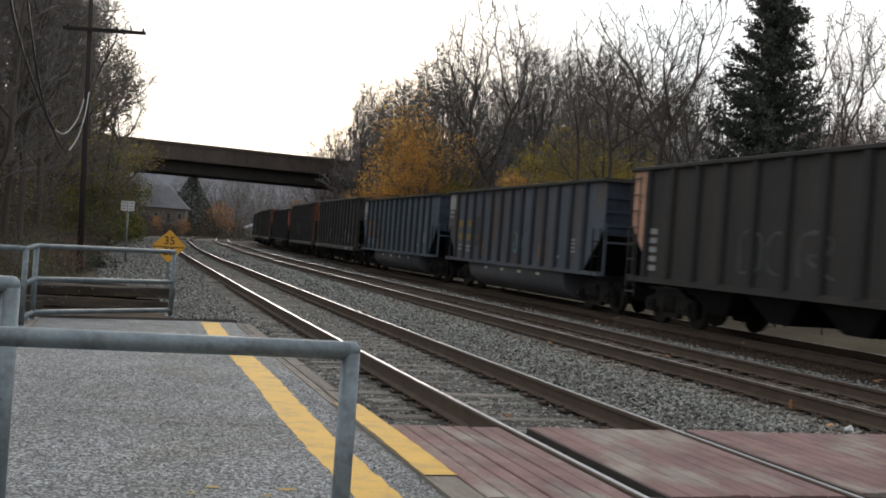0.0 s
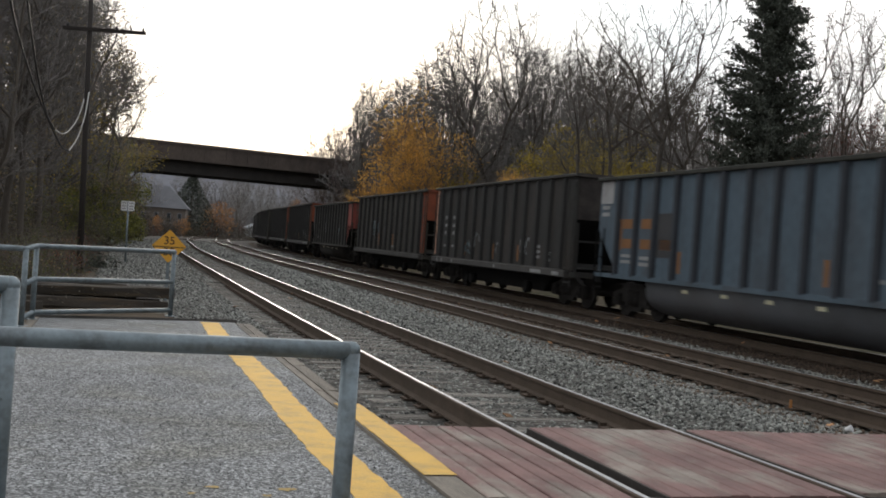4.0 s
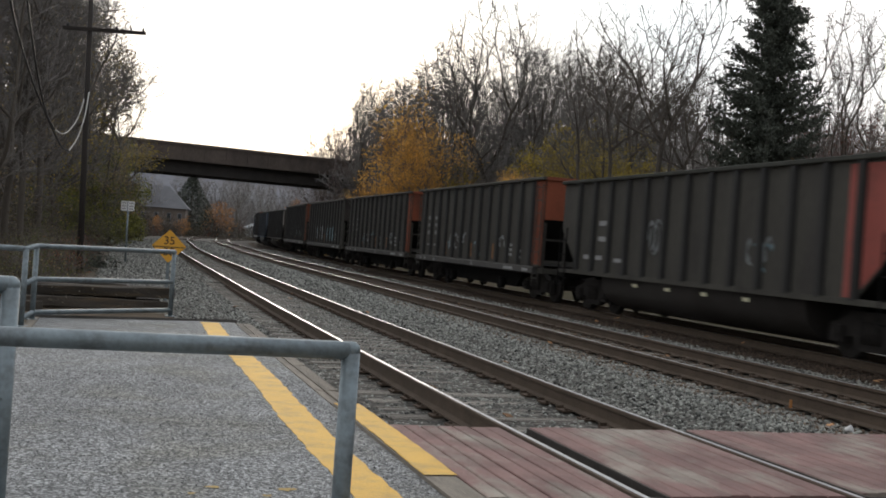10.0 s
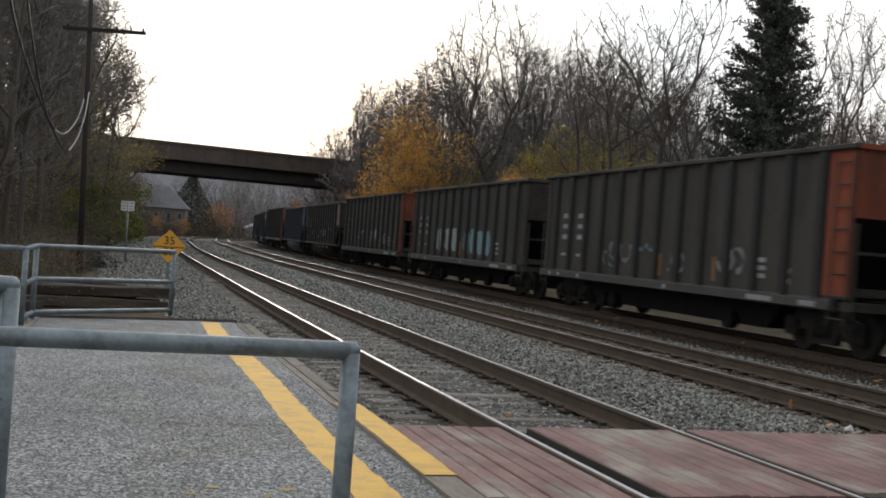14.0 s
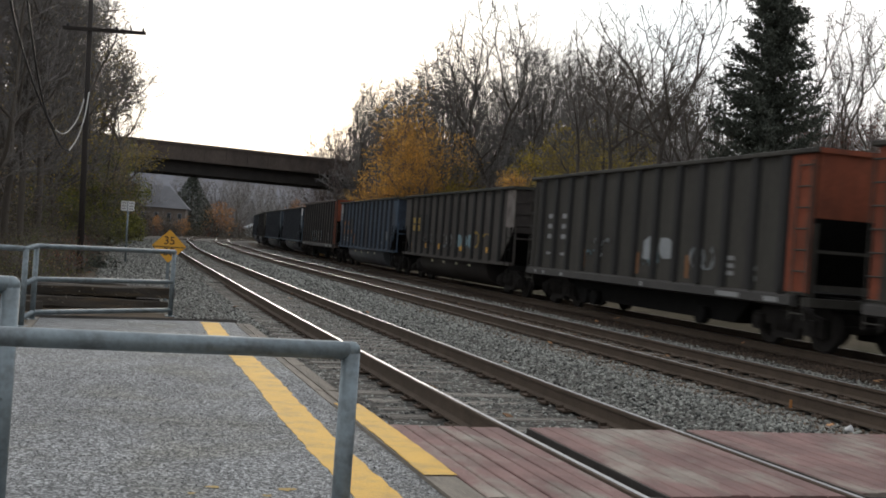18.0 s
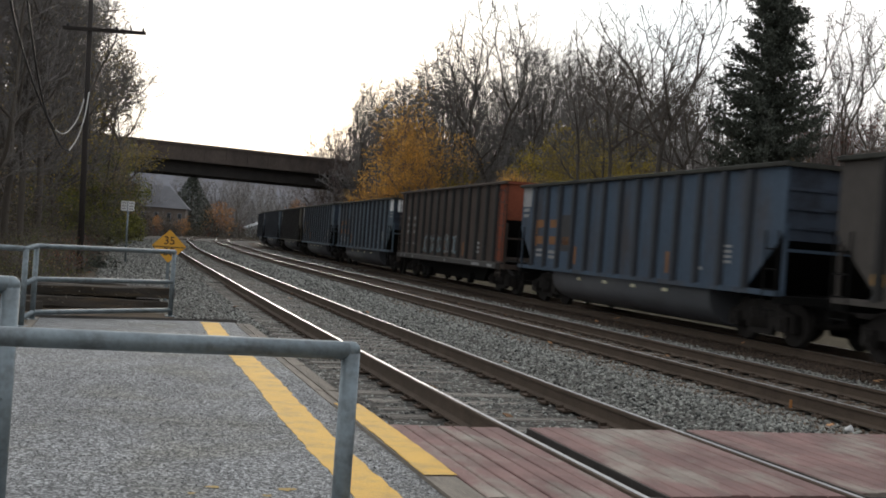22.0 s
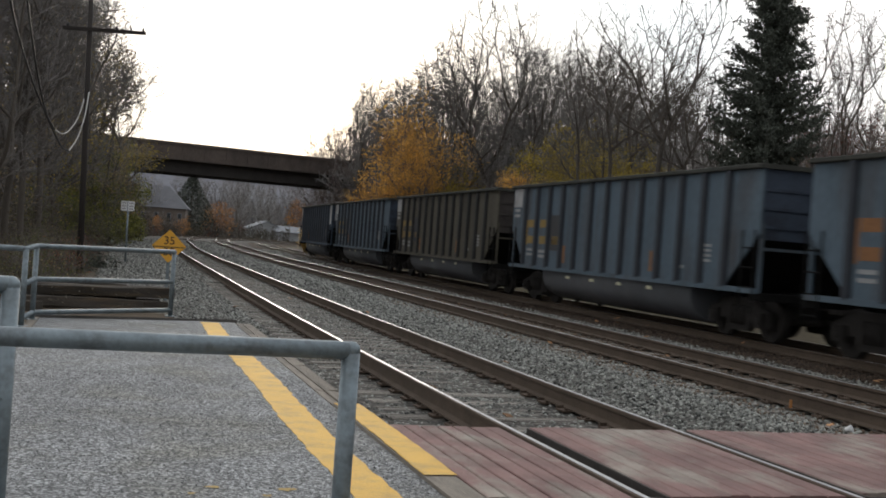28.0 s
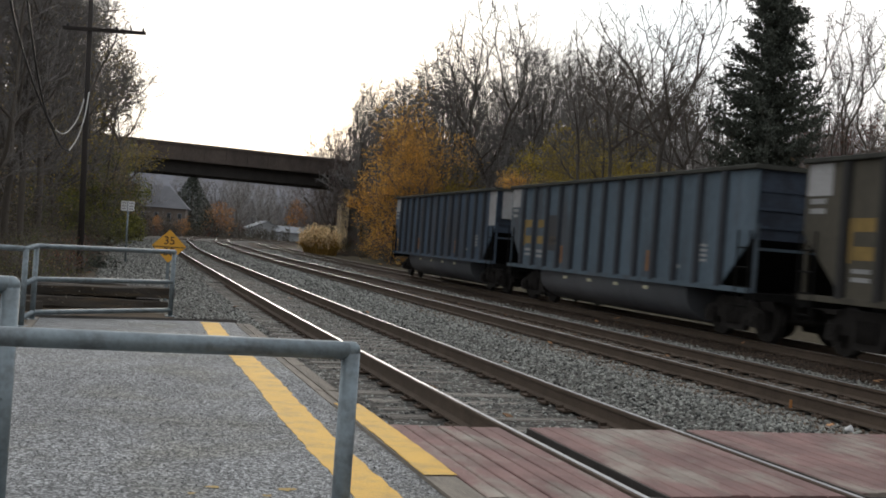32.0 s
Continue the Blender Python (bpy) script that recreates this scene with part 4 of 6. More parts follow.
def dims(kind):
    if kind == "tub":
        return 1.08, 3.63, 1.57
    if kind == "gondola":
        return 1.09, 3.84, 1.55
    return 1.10, 3.80, 1.56


def coal_car(kind, paint, label, front_paint=None, rear_paint=None, end_paint=None, corner=None, rear_width=0.85, ribs=13, front_more=0.70):
    zs, zt, hw = dims(kind)
    car = thing("coal_car", None, None, label, "railway car", "cars of the coal train")
    for side in (1, -1):
        # side sheet
        bm = bmesh.new()
        if kind == "tub":
            out = [(-HALF + 0.12, zt), (-HALF + 0.12, 2.25), (-HALF + 1.40, zs), (HALF - 1.40, zs), (HALF - 0.12, 2.25), (HALF - 0.12, zt)]
        elif kind == "hopper":
            out = [(-HALF + 0.17, zt), (-HALF + 0.17, 2.40), (-HALF + 0.98, 1.55), (-HALF + 0.98, zs), (HALF - 0.98, zs), (HALF - 0.98, 1.55), (HALF - 0.17, 2.40), (HALF - 0.17, zt)]
        else:
            out = [(-HALF + 0.17, zt), (-HALF + 0.17, zs), (HALF - 0.17, zs), (HALF - 0.17, zt)]
        prism(bm, out, "y", hw - 0.05, hw - 0.01)
        if side < 0:
            mirror_y(bm)
        wall = part("side_wall", bm, paint, car)
        # posts
        bm = bmesh.new()
        w = 0.11 if kind == "tub" else 0.135
        z0 = zs + 0.02
        prism(bm, [(-w, hw - 0.012), (-w * 0.6, hw + 0.085), (w * 0.6, hw + 0.085), (w, hw - 0.012)], "z", z0, zt - 0.08)
        if side < 0:
            mirror_y(bm)
        rib = data_of("side_post", bm, M_POST_SHADE_PATCH if kind != "tub" else M_BLUE_POST if "blue" in paint.name else M_POST_SHADE_PATCH)
        span = HALF - (1.35 if kind == "tub" else 1.05)
        for i in range(ribs):
            q = part("side_post", rib, None, car)
            q.matrix_basis = pose(-span + 2 * span * i / (ribs - 1), 0, 0)
        # bottom sill
        bm = bmesh.new()
        if kind == "tub":
            box(bm, -HALF + 0.12, HALF - 0.12, hw - 0.06, hw + 0.06, zs - 0.06, zs + 0.05)
            sill_mat = paint
        elif kind == "gondola":
            prism(bm, [(hw - 0.06, zs + 0.02), (hw + 0.10, zs - 0.04), (hw + 0.10, zs - 0.20), (hw - 0.06, zs - 0.24)], "x", -HALF + 0.15, HALF - 0.55)
            sill_mat = M_LEDGE
        else:
            box(bm, -HALF + 0.12, HALF - 0.12, hw - 0.06, hw + 0.05, zs - 0.10, zs + 0.04)
            sill_mat = paint
        if side < 0:
            mirror_y(bm)
        part("side_sill", bm, sill_mat, car)
        # top chord
        bm = bmesh.new()
        box(bm, -HALF + 0.06, HALF - 0.06, hw - 0.05, hw + 0.095, zt - 0.075, zt + 0.02)
        bev(bm, 0.015)
        if side < 0:
            mirror_y(bm)
        part("top_chord", bm, M_CHORD if kind == "tub" else paint, car, "dusty top rail")
        # painted end panels of the side
        for pnt, x0, x1, nm in ((front_paint, HALF - 1.02, HALF - 0.165, "front"), (rear_paint, -HALF + 0.165, -HALF + rear_width, "rear")):
            if not pnt:
                continue
            bm = bmesh.new()
            if kind == "tub":
                prism(bm, [(x0 - front_more, zt - 0.13), (x0 - front_more, zs + 0.06), (HALF - 1.42, zs + 0.06), (x1, 2.24), (x1, zt - 0.13)] if nm == "front" else [(x0, zt - 0.13), (x0, 2.42), (x1, 2.42), (x1, zt - 0.13)], "y", hw - 0.012, hw - 0.004)
            elif kind == "hopper":
                prism(bm, [(x0 + 0.005, zt - 0.08), (x0 + 0.005, 2.42), (x1, 1.58), (x1, zt - 0.08)], "y", hw - 0.012, hw - 0.004)
            else:
                box(bm, x0, x1, hw - 0.012, hw - 0.004, zs + 0.05, zt - 0.08)
            if side < 0:
                mirror_y(bm)
            part("end_panel", bm, pnt, wall, "painted end panel")
        # ladders and grab irons at both ends
        for x0, x1 in ((HALF - 0.62, HALF - 0.16), (-HALF + 0.16, -HALF + 0.62)):
            bm = ladder_mesh(side * (hw + 0.06), 0.62, zt - 0.2 if kind != "tub" else 2.3, x0, x1)
            part("ladder", bm, paint if kind != "tub" else M_UNDER, car)
    # end walls
    for e in (1, -1):
        mt = end_paint if (e > 0 and end_paint) else M_SHADED_BLUE_END if "blue" in paint.name else M_SHADED_END
        if kind == "tub":
            upper = [(HALF - 0.16, zt), (HALF - 0.16, 2.12), (HALF - 0.22, 2.15), (HALF - 0.22, zt)]
            slope = [(HALF - 0.165, 2.115), (HALF - 1.60, zs - 0.1), (HALF - 1.66, zs - 0.06), (HALF - 0.225, 2.145)]
        else:
            upper = [(HALF - 0.12, zt), (HALF - 0.12, 2.55), (HALF - 0.18, 2.57), (HALF - 0.18, zt)]
            slope = [(HALF - 0.125, 2.545), (HALF - 0.95, 1.30), (HALF - 1.01, 1.34), (HALF - 0.185, 2.565)]
        sheets = []
        for outline in (upper, slope):
            bm = bmesh.new()
            prism(bm, outline, "y", -hw + 0.05, hw - 0.05)
            if e < 0:
                bmesh.ops.scale(bm, vec=(-1, 1, 1), verts=bm.verts[:])
                bmesh.ops.reverse_faces(bm, faces=bm.faces[:])
            sheets.append(bm)
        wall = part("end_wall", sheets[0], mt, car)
        # slope sheet shares the underframe's black, shade included
        part("slope_sheet", sheets[1], M_UNDER, car, "near-black slope sheet")
        x = e * (HALF - 0.10)
        for z in ((2.35, 2.72, 3.10) if kind == "tub" else (2.75, 3.25)):
            bm = bmesh.new()
            box(bm, min(x - e * 0.03, x - e * 0.07), max(x - e * 0.03, x - e * 0.07), -hw + 0.08, hw - 0.08, z, z + 0.06)
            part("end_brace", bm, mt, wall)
        bm = bmesh.new()
        box(bm, min(e * (HALF - 0.2), e * (HALF - 0.05)), max(e * (HALF - 0.2), e * (HALF - 0.05)), -hw, hw, zt - 0.075, zt + 0.02)
        part("top_chord", bm, M_CHORD if kind == "tub" else mt, car)
        bm = bmesh.new()
        box(bm, min(e * (HALF - 0.42), e * (HALF - 0.05)), max(e * (HALF - 0.42), e * (HALF - 0.05)), -hw + 0.03, hw - 0.03, zs - 0.2, zs - 0.04)
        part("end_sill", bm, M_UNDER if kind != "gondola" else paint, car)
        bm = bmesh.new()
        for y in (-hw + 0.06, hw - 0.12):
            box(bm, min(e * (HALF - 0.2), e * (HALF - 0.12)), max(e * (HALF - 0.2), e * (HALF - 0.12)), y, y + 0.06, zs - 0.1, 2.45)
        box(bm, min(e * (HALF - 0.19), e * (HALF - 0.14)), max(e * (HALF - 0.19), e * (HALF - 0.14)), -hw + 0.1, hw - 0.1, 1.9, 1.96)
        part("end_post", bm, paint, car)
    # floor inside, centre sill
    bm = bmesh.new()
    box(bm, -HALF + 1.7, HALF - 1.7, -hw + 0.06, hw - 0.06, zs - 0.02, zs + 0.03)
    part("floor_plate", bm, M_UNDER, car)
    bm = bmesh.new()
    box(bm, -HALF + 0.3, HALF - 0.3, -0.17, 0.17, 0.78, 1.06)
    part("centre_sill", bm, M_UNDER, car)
    if kind == "tub":
        bm = bmesh.new()
        prof = [(-hw + 0.08, zs - 0.05)] + [(-(hw - 0.10) * math.copysign(abs(math.cos(a)) ** 0.72, math.cos(a)), zs - 0.22 - 0.70 * math.sin(a) ** 0.9) for a in np.linspace(0.02, math.pi - 0.02, 17)] + [(hw - 0.08, zs - 0.05)]
        prism(bm, prof, "x", -4.55, 4.55)
        for fc in bm.faces:
            fc.smooth = len(fc.verts) == 4
        dirty = paint in (P_DARK, P_BLACK, P_GREYBROWN)
        part("tub", bm, M_TUB_DARK if dirty else M_TUB, car, "rounded sooty belly tub" if dirty else "rounded grey belly tub")
        for x in (-2.6, -0.9, 0.8, 2.5):
            bm = bmesh.new()
            box(bm, x - 0.13, x + 0.13, hw - 0.10, hw - 0.085, zs - 0.24, zs - 0.16)
            mirror_y(bm)
            part("reflector", bm, M_REFLECT, car)
    elif kind == "gondola":
        bm = bmesh.new()
        prism(bm, [(-4.95, 1.0), (4.95, 1.0), (4.2, 0.34), (-4.2, 0.34)], "y", -1.15, 1.15)
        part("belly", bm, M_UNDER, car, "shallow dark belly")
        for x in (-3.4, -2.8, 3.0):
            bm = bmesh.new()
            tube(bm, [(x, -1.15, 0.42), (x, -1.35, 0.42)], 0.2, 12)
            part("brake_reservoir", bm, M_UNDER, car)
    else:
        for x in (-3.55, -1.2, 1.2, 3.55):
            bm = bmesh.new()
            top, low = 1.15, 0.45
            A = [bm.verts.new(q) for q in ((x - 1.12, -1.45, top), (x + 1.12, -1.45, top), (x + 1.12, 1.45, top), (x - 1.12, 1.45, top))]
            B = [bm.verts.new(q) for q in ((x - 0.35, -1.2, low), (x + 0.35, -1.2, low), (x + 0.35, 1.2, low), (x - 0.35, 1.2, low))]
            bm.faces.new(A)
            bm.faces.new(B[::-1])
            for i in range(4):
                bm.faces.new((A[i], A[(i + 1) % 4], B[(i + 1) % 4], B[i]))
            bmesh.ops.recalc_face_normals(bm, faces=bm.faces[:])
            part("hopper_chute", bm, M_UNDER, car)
    running_gear(car, 5.95)
    return car


def bars(car, kind, x0, z0, cols, rows, w, h, gx, gz, material, name="lettering", label=""):
    """A block of unreadable lettering as plain bars between the posts."""
    hw = dims(kind)[2]
    bm = bmesh.new()
    box(bm, 0, w, -hw + 0.002, -hw + 0.011, 0, h)
    me = data_of(name, bm, material)
    for i in range(cols):
        for j in range(rows):
            part(name, me, None, car, label).matrix_basis = pose(x0 + i * gx, 0, z0 + j * gz)


def scrawl(car, kind, x0, z0, w, h, material, seed, strokes=6, thick=0.05):
    """Sprayed strokes on the side."""
    rng = random.Random(seed)
    hw = dims(kind)[2]
    bm = bmesh.new()
    y = hw + 0.001
    for k in range(strokes):
        cx = x0 + w * (k + 0.5) / strokes
        a0, a1 = rng.uniform(0, 6.28), rng.uniform(2.5, 5.2)
        rx, rz = w / strokes * rng.uniform(0.4, 0.7), h * rng.uniform(0.35, 0.5)
        prev = None
        for i in range(15):
            a = a0 + a1 * i / 14
            px, pz = cx + rx * math.cos(a), z0 + h / 2 + rz * math.sin(a)
            dx, dz = math.cos(a), math.sin(a)
            t = thick * (0.6 + 0.4 * math.sin(i * 0.9 + k))
            pair = (bm.verts.new((px - dx * t, y, pz - dz * t)), bm.verts.new((px + dx * t, y, pz + dz * t)))
            if prev:
                bm.faces.new((prev[0], prev[1], pair[1], pair[0]))
            prev = pair
    bmesh.ops.solidify(bm, geom=bm.faces[:], thickness=0.004)
    mirror_y(bm)
    return part("graffiti", bm, material, car, "sprayed graffiti")


def sprayed(car, kind, lines, material, thick=0.05):
    """Sprayed letters along smooth lines of (x, z)."""
    hw = dims(kind)[2]
    bm = bmesh.new()
    for line in lines:
        P = spline([(x, 0, z) for x, z in line], 5)
        prev = None
        for i, q in enumerate(P):
            d = (P[min(i + 1, len(P) - 1)] - P[max(i - 1, 0)]).normalized()
            o = Vector((-d.z, 0, d.x)) * thick * (0.75 + 0.25 * math.sin(i * 0.8))
            pair = [bm.verts.new((w.x, -hw - 0.001, w.z)) for w in (q - o, q + o)]
            if prev:
                bm.faces.new((prev[0], prev[1], pair[1], pair[0]))
            prev = pair
    bmesh.ops.solidify(bm, geom=bm.faces[:], thickness=0.004)
    return part("graffiti", bm, material, car, "sprayed graffiti")


def patches(car, kind, x0, z0, w, h, material, seed, n=4):
    """Bold sprayed letters of a graffito as rounded blocks."""
    rng = random.Random(seed)
    hw = dims(kind)[2]
    bm = bmesh.new()
    for k in range(n):
        cx = x0 + w * (k + 0.5) / n
        ww, hh = w / n * 0.46, h * rng.uniform(0.42, 0.5)
        lean = rng.uniform(-0.1, 0.1)
        out = []
        for i in range(14):
            a = math.tau * i / 14
            c, s_ = math.cos(a), math.sin(a)
            out.append((cx + ww * math.copysign(abs(c) ** 0.55, c) * rng.uniform(0.68, 1.12) + lean * s_, z0 + h / 2 + hh * math.copysign(abs(s_) ** 0.6, s_) * rng.uniform(0.9, 1.05)))
        prism(bm, out, "y", hw - 0.003, hw + 0.002)
    mirror_y(bm)
    return part("graffiti", bm, material, car, "block-lettered graffiti")


CARS = []


def add_car(*a, **k):
    c = coal_car(*a, **k)
    CARS.append(c)
    return c


# x runs towards the train's front; the side at -y faces the platform
c = add_car("hopper", P_BLACK, "sooty dark hopper coal car with peach rear panel and white graffiti", rear_paint=M_PEACH, rear_width=0.95, ribs=12)
bars(c, "hopper", -6.30, 1.30, 1, 5, 0.38, 0.13, 0.5, 0.22, M_LETTER_W)
sprayed(c, "hopper", [[(-2.2, 1.42), (-2.2, 2.15), (-1.8, 2.28), (-1.45, 2.12), (-1.45, 1.62), (-1.75, 1.45), (-2.2, 1.42)], [(-0.5, 2.12), (-0.9, 2.26), (-1.2, 2.05), (-1.2, 1.62), (-0.9, 1.44), (-0.5, 1.52)], [(-0.15, 1.4), (-0.15, 2.12), (0.35, 2.27), (0.8, 2.14), (0.72, 1.88), (0.1, 1.80), (0.9, 1.42)]], M_GRAF_FADED)
TUB_LOGO = ((-5.86, 2.30, 2, 1, 0.55, 0.24, 1.017), (-5.86, 1.80, 3, 1, 0.55, 0.24, 1.017))


def tub_marks(c, square=True, logo=True, tail=True, rust=True, mat_logo=None):
    if square:
        bars(c, "tub", -HALF + 0.18, 2.95, 1, 1, 0.72, 0.60, 1, 1, M_PALE_END, "white_square", "faded white square")
        bars(c, "tub", -HALF + 0.28, 2.62, 1, 2, 0.45, 0.10, 1, 0.18, M_LETTER_W)
    if logo:
        bars(c, "tub", -6.0 + 2.034, 1.62, 1, 1, 0.80, 1.05, 1, 1, M_PATCH, "paint_patch", "dark painted-out patch")
        for x, z, n, r, w, h, g in TUB_LOGO:
            bars(c, "tub", x, z, n, r, w, h, g, 1, mat_logo or M_LETTER_Y)
        bars(c, "tub", -5.99, 1.74, 1, 1, 0.09, 0.80, 1, 1, mat_logo or M_LETTER_Y)
        bars(c, "tub", -5.86, 1.42, 1, 2, 0.5, 0.08, 1, 0.15, M_LETTER_W)
        bars(c, "tub", -4.84, 1.38, 1, 2, 0.5, 0.09, 1, 0.15, M_LETTER_W)
    if tail:
        bars(c, "tub", 5.05, 1.60, 1, 4, 0.42, 0.06, 1, 0.11, M_LETTER_W)
        bars(c, "tub", 3.9, 1.42, 1, 1, 0.4, 0.07, 1, 1, M_LETTER_W)
    if rust:
        for x in (-2.9, 2.6):
            bars(c, "tub", x, 1.28, 1, 1, 0.15, 0.5, 1, 1, M_RUST_MARK, "rust_patch", "orange rust patch")


def gon_marks(c, seed, graf=True):
    bars(c, "gondola", -5.95, 1.98, 2, 3, 0.36, 0.13, 1.067, 0.30, M_LETTER_W)
    bars(c, "gondola", -5.95, 1.50, 2, 1, 0.34, 0.08, 1.067, 0.30, M_LETTER_W)
    bars(c, "gondola", -6.70, 1.85, 1, 1, 0.22, 0.24, 1, 1, M_LETTER_W)
    for x, w in ((-6.55, 0.12), (-5.9, 0.14), (-4.5, 0.16), (0.6, 0.14), (4.2, 0.9), (6.0, 0.5)):
        bm = bmesh.new()
        box(bm, x, x + w, -1.657, -1.651, 0.915, 1.015)
        part("sill_mark", bm, M_LETTER_W, c, "pale mark on the sill")
    for x in (-3.2, 0.1, 2.6):
        bars(c, "gondola", x, 1.20, 1, 1, 0.15, 0.52, 1, 1, M_RUST_MARK, "rust_patch", "orange rust patch")
    bars(c, "gondola", 4.3, 1.35, 1, 3, 0.35, 0.09, 1, 0.16, M_LETTER_W)
    if graf:
        scrawl(c, "gondola", -2.6, 1.45, 1.2, 0.6, M_GRAF_WHITE, seed, 2, 0.07)
        scrawl(c, "gondola", 2.9, 1.35, 0.9, 0.65, M_GRAF_WHITE, seed + 1, 2, 0.07)
        scrawl(c, "gondola", -3.0, 1.30, 0.7, 0.45, M_GRAF_BLUE, seed + 101, 2, 0.05)
        scrawl(c, "gondola", 0.5, 1.30, 0.8, 0.5, M_GRAF_BLUE if seed % 4 else M_GRAF_WHITE, seed + 102, 3, 0.045)
        bars(c, "gondola", 5.2, 1.28, 1, 2, 0.30, 0.10, 1, 0.2, M_LETTER_W)


c = add_car("tub", P_RUSTBLUE, "rust-streaked blue-grey bathtub coal car with faded yellow lettering")
tub_marks(c)
scrawl(c, "tub", 0.35, 1.5, 0.8, 0.65, M_GRAF_BLUE, 5, 3, 0.07)
scrawl(c, "tub", 0.35, 1.45, 0.8, 0.6, M_GRAF_CYAN, 75, 2, 0.05)
c = add_car("tub", P_BLUE, "weathered blue-grey bathtub coal car with a white square")
tub_marks(c, mat_logo=M_RUST_MARK)
c = add_car("gondola", P_BLACK, "sooty black straight-sided coal car with peach rear corner", rear_paint=M_PEACH, rear_width=0.42)
gon_marks(c, 12)
c = add_car("gondola", P_DARK, "sooty dark brown coal car with a rust-orange front end", front_paint=M_ORANGE_END, end_paint=M_ORANGE_END)
bars(c, "gondola", 3.0, 1.35, 1, 3, 0.3, 0.10, 1, 0.16, M_LETTER_W)
bars(c, "gondola", -6.8, 2.1, 1, 1, 0.2, 0.16, 1, 1, M_LETTER_W)
scrawl(c, "gondola", -3.4, 1.5, 1.5, 1.1, M_GRAF_BLUE, 31, 4, 0.06)
scrawl(c, "gondola", -3.6, 1.75, 1.9, 0.9, M_GRAF_WHITE, 32, 4, 0.035)
for x in (-1.7, 1.3):
    bars(c, "gondola", x, 1.35, 1, 1, 0.2, 0.55, 1, 1, M_RUST_MARK, "rust_patch", "orange rust patch")
bars(c, "gondola", 1.2, 1.28, 1, 1, 0.5, 0.07, 1, 1, M_LETTER_W)
c = add_car("tub", P_DARK, "sooty dark bathtub coal car with faded red front panel", front_paint=M_RED_END, end_paint=M_RED_END)
bars(c, "tub", -5.7, 1.45, 2, 1, 0.4, 0.12, 0.8, 1, M_LETTER_W)
bars(c, "tub", -4.80, 1.95, 1, 2, 0.5, 0.13, 1, 0.42, M_LETTER_W)
bars(c, "tub", -3.75, 1.42, 1, 1, 0.5, 0.10, 1, 1, M_LETTER_W)
scrawl(c, "tub", -1.9, 1.7, 0.7, 0.85, M_GRAF_WHITE, 6, 2, 0.06)
scrawl(c, "tub", -1.8, 1.6, 0.5, 0.9, M_GRAF_WHITE, 76, 1, 0.05)
scrawl(c, "tub", 2.6, 1.5, 0.9, 0.75, M_GRAF_WHITE, 7, 3, 0.06)
scrawl(c, "tub", 2.7, 1.45, 0.8, 0.6, M_GRAF_BLUE, 77, 2, 0.05)
bars(c, "tub", -6.3, 1.35, 1, 1, 0.18, 1.2, 1, 1, M_LETTER_Y, "yellow_bar", "faded yellow bar")
c = add_car("gondola", P_DARK, "sooty dark brown coal car with rust-orange front end and pale sill", front_paint=M_ORANGE_END, end_paint=M_ORANGE_END)
gon_marks(c, 14)
scrawl(c, "gondola", -1.5, 1.6, 1.2, 0.5, M_GRAF_WHITE, 44, 2, 0.06)
c = add_car("gondola", P_DARK, "sooty brown coal car with rust-orange front end and eye-shaped graffiti", front_paint=M_ORANGE_END, end_paint=M_ORANGE_END)
gon_marks(c, 16)
scrawl(c, "gondola", -1.1, 1.75, 1.0, 0.45, M_GRAF_BLUE, 47, 2, 0.06)
c = add_car("gondola", P_DARK, "sooty brown coal car with large pale blue block graffiti", rear_paint=M_ORANGE_END, rear_width=0.42)
gon_marks(c, 18, False)
patches(c, "gondola", -3.6, 1.30, 3.4, 0.95, M_GRAF_WHITE, 9, 4)
patches(c, "gondola", 0.6, 1.25, 3.2, 0.95, M_GRAF_BLUE, 10, 4)
scrawl(c, "gondola", -3.5, 1.3, 3.3, 0.95, M_GRAF_CYAN, 66, 5, 0.05)
scrawl(c, "gondola", 0.7, 1.25, 3.1, 0.95, M_GRAF_CYAN, 67, 5, 0.05)
c = add_car("gondola", P_DARK, "sooty dark coal car with rust-orange front end and white graffiti", front_paint=M_ORANGE_END, end_paint=M_ORANGE_END)
gon_marks(c, 22)
patches(c, "gondola", 0.4, 1.55, 1.6, 0.6, M_GRAF_WHITE, 23, 2)
c = add_car("tub", P_GREYBROWN, "grey-brown bathtub coal car with yellow lettering and pale front corner", front_paint=None)
bm = bmesh.new()
box(bm, HALF - 0.92, HALF - 0.13, -1.568, -1.558, 2.27, 3.55)
part("end_panel", bm, M_FLAKE, c, "flaking pale corner panel")
bars(c, "tub", -5.86, 2.1, 2, 2, 0.52, 0.24, 0.66, 0.32, M_LETTER_OCHRE)
bars(c, "tub", -4.90, 1.95, 2, 1, 0.80, 0.85, 1.017, 1, M_POST_SHADE_PATCH, "paint_patch", "dark painted-out patch")
scrawl(c, "tub", 3.0, 1.55, 1.9, 0.55, M_LETTER_OCHRE, 68, 3, 0.05)
scrawl(c, "tub", -1.6, 1.5, 1.8, 0.5, M_GRAF_WHITE, 69, 3, 0.06)
for x in (-6.3, -3.6, -1.6, 1.4, 4.6):
    bars(c, "tub", x, 1.38, 1, 1, 0.32, 0.2, 1, 1, M_SIGN_YELLOW, "reflector")
scrawl(c, "tub", -3.9, 1.6, 1.6, 0.5, M_GRAF_WHITE, 61, 3, 0.06)
patches(c, "tub", 0.9, 1.5, 2.2, 0.5, M_GRAF_BLUE, 62, 3)
c = add_car("tub", P_BLUE_DEEP, "dull blue bathtub coal car with a white square")
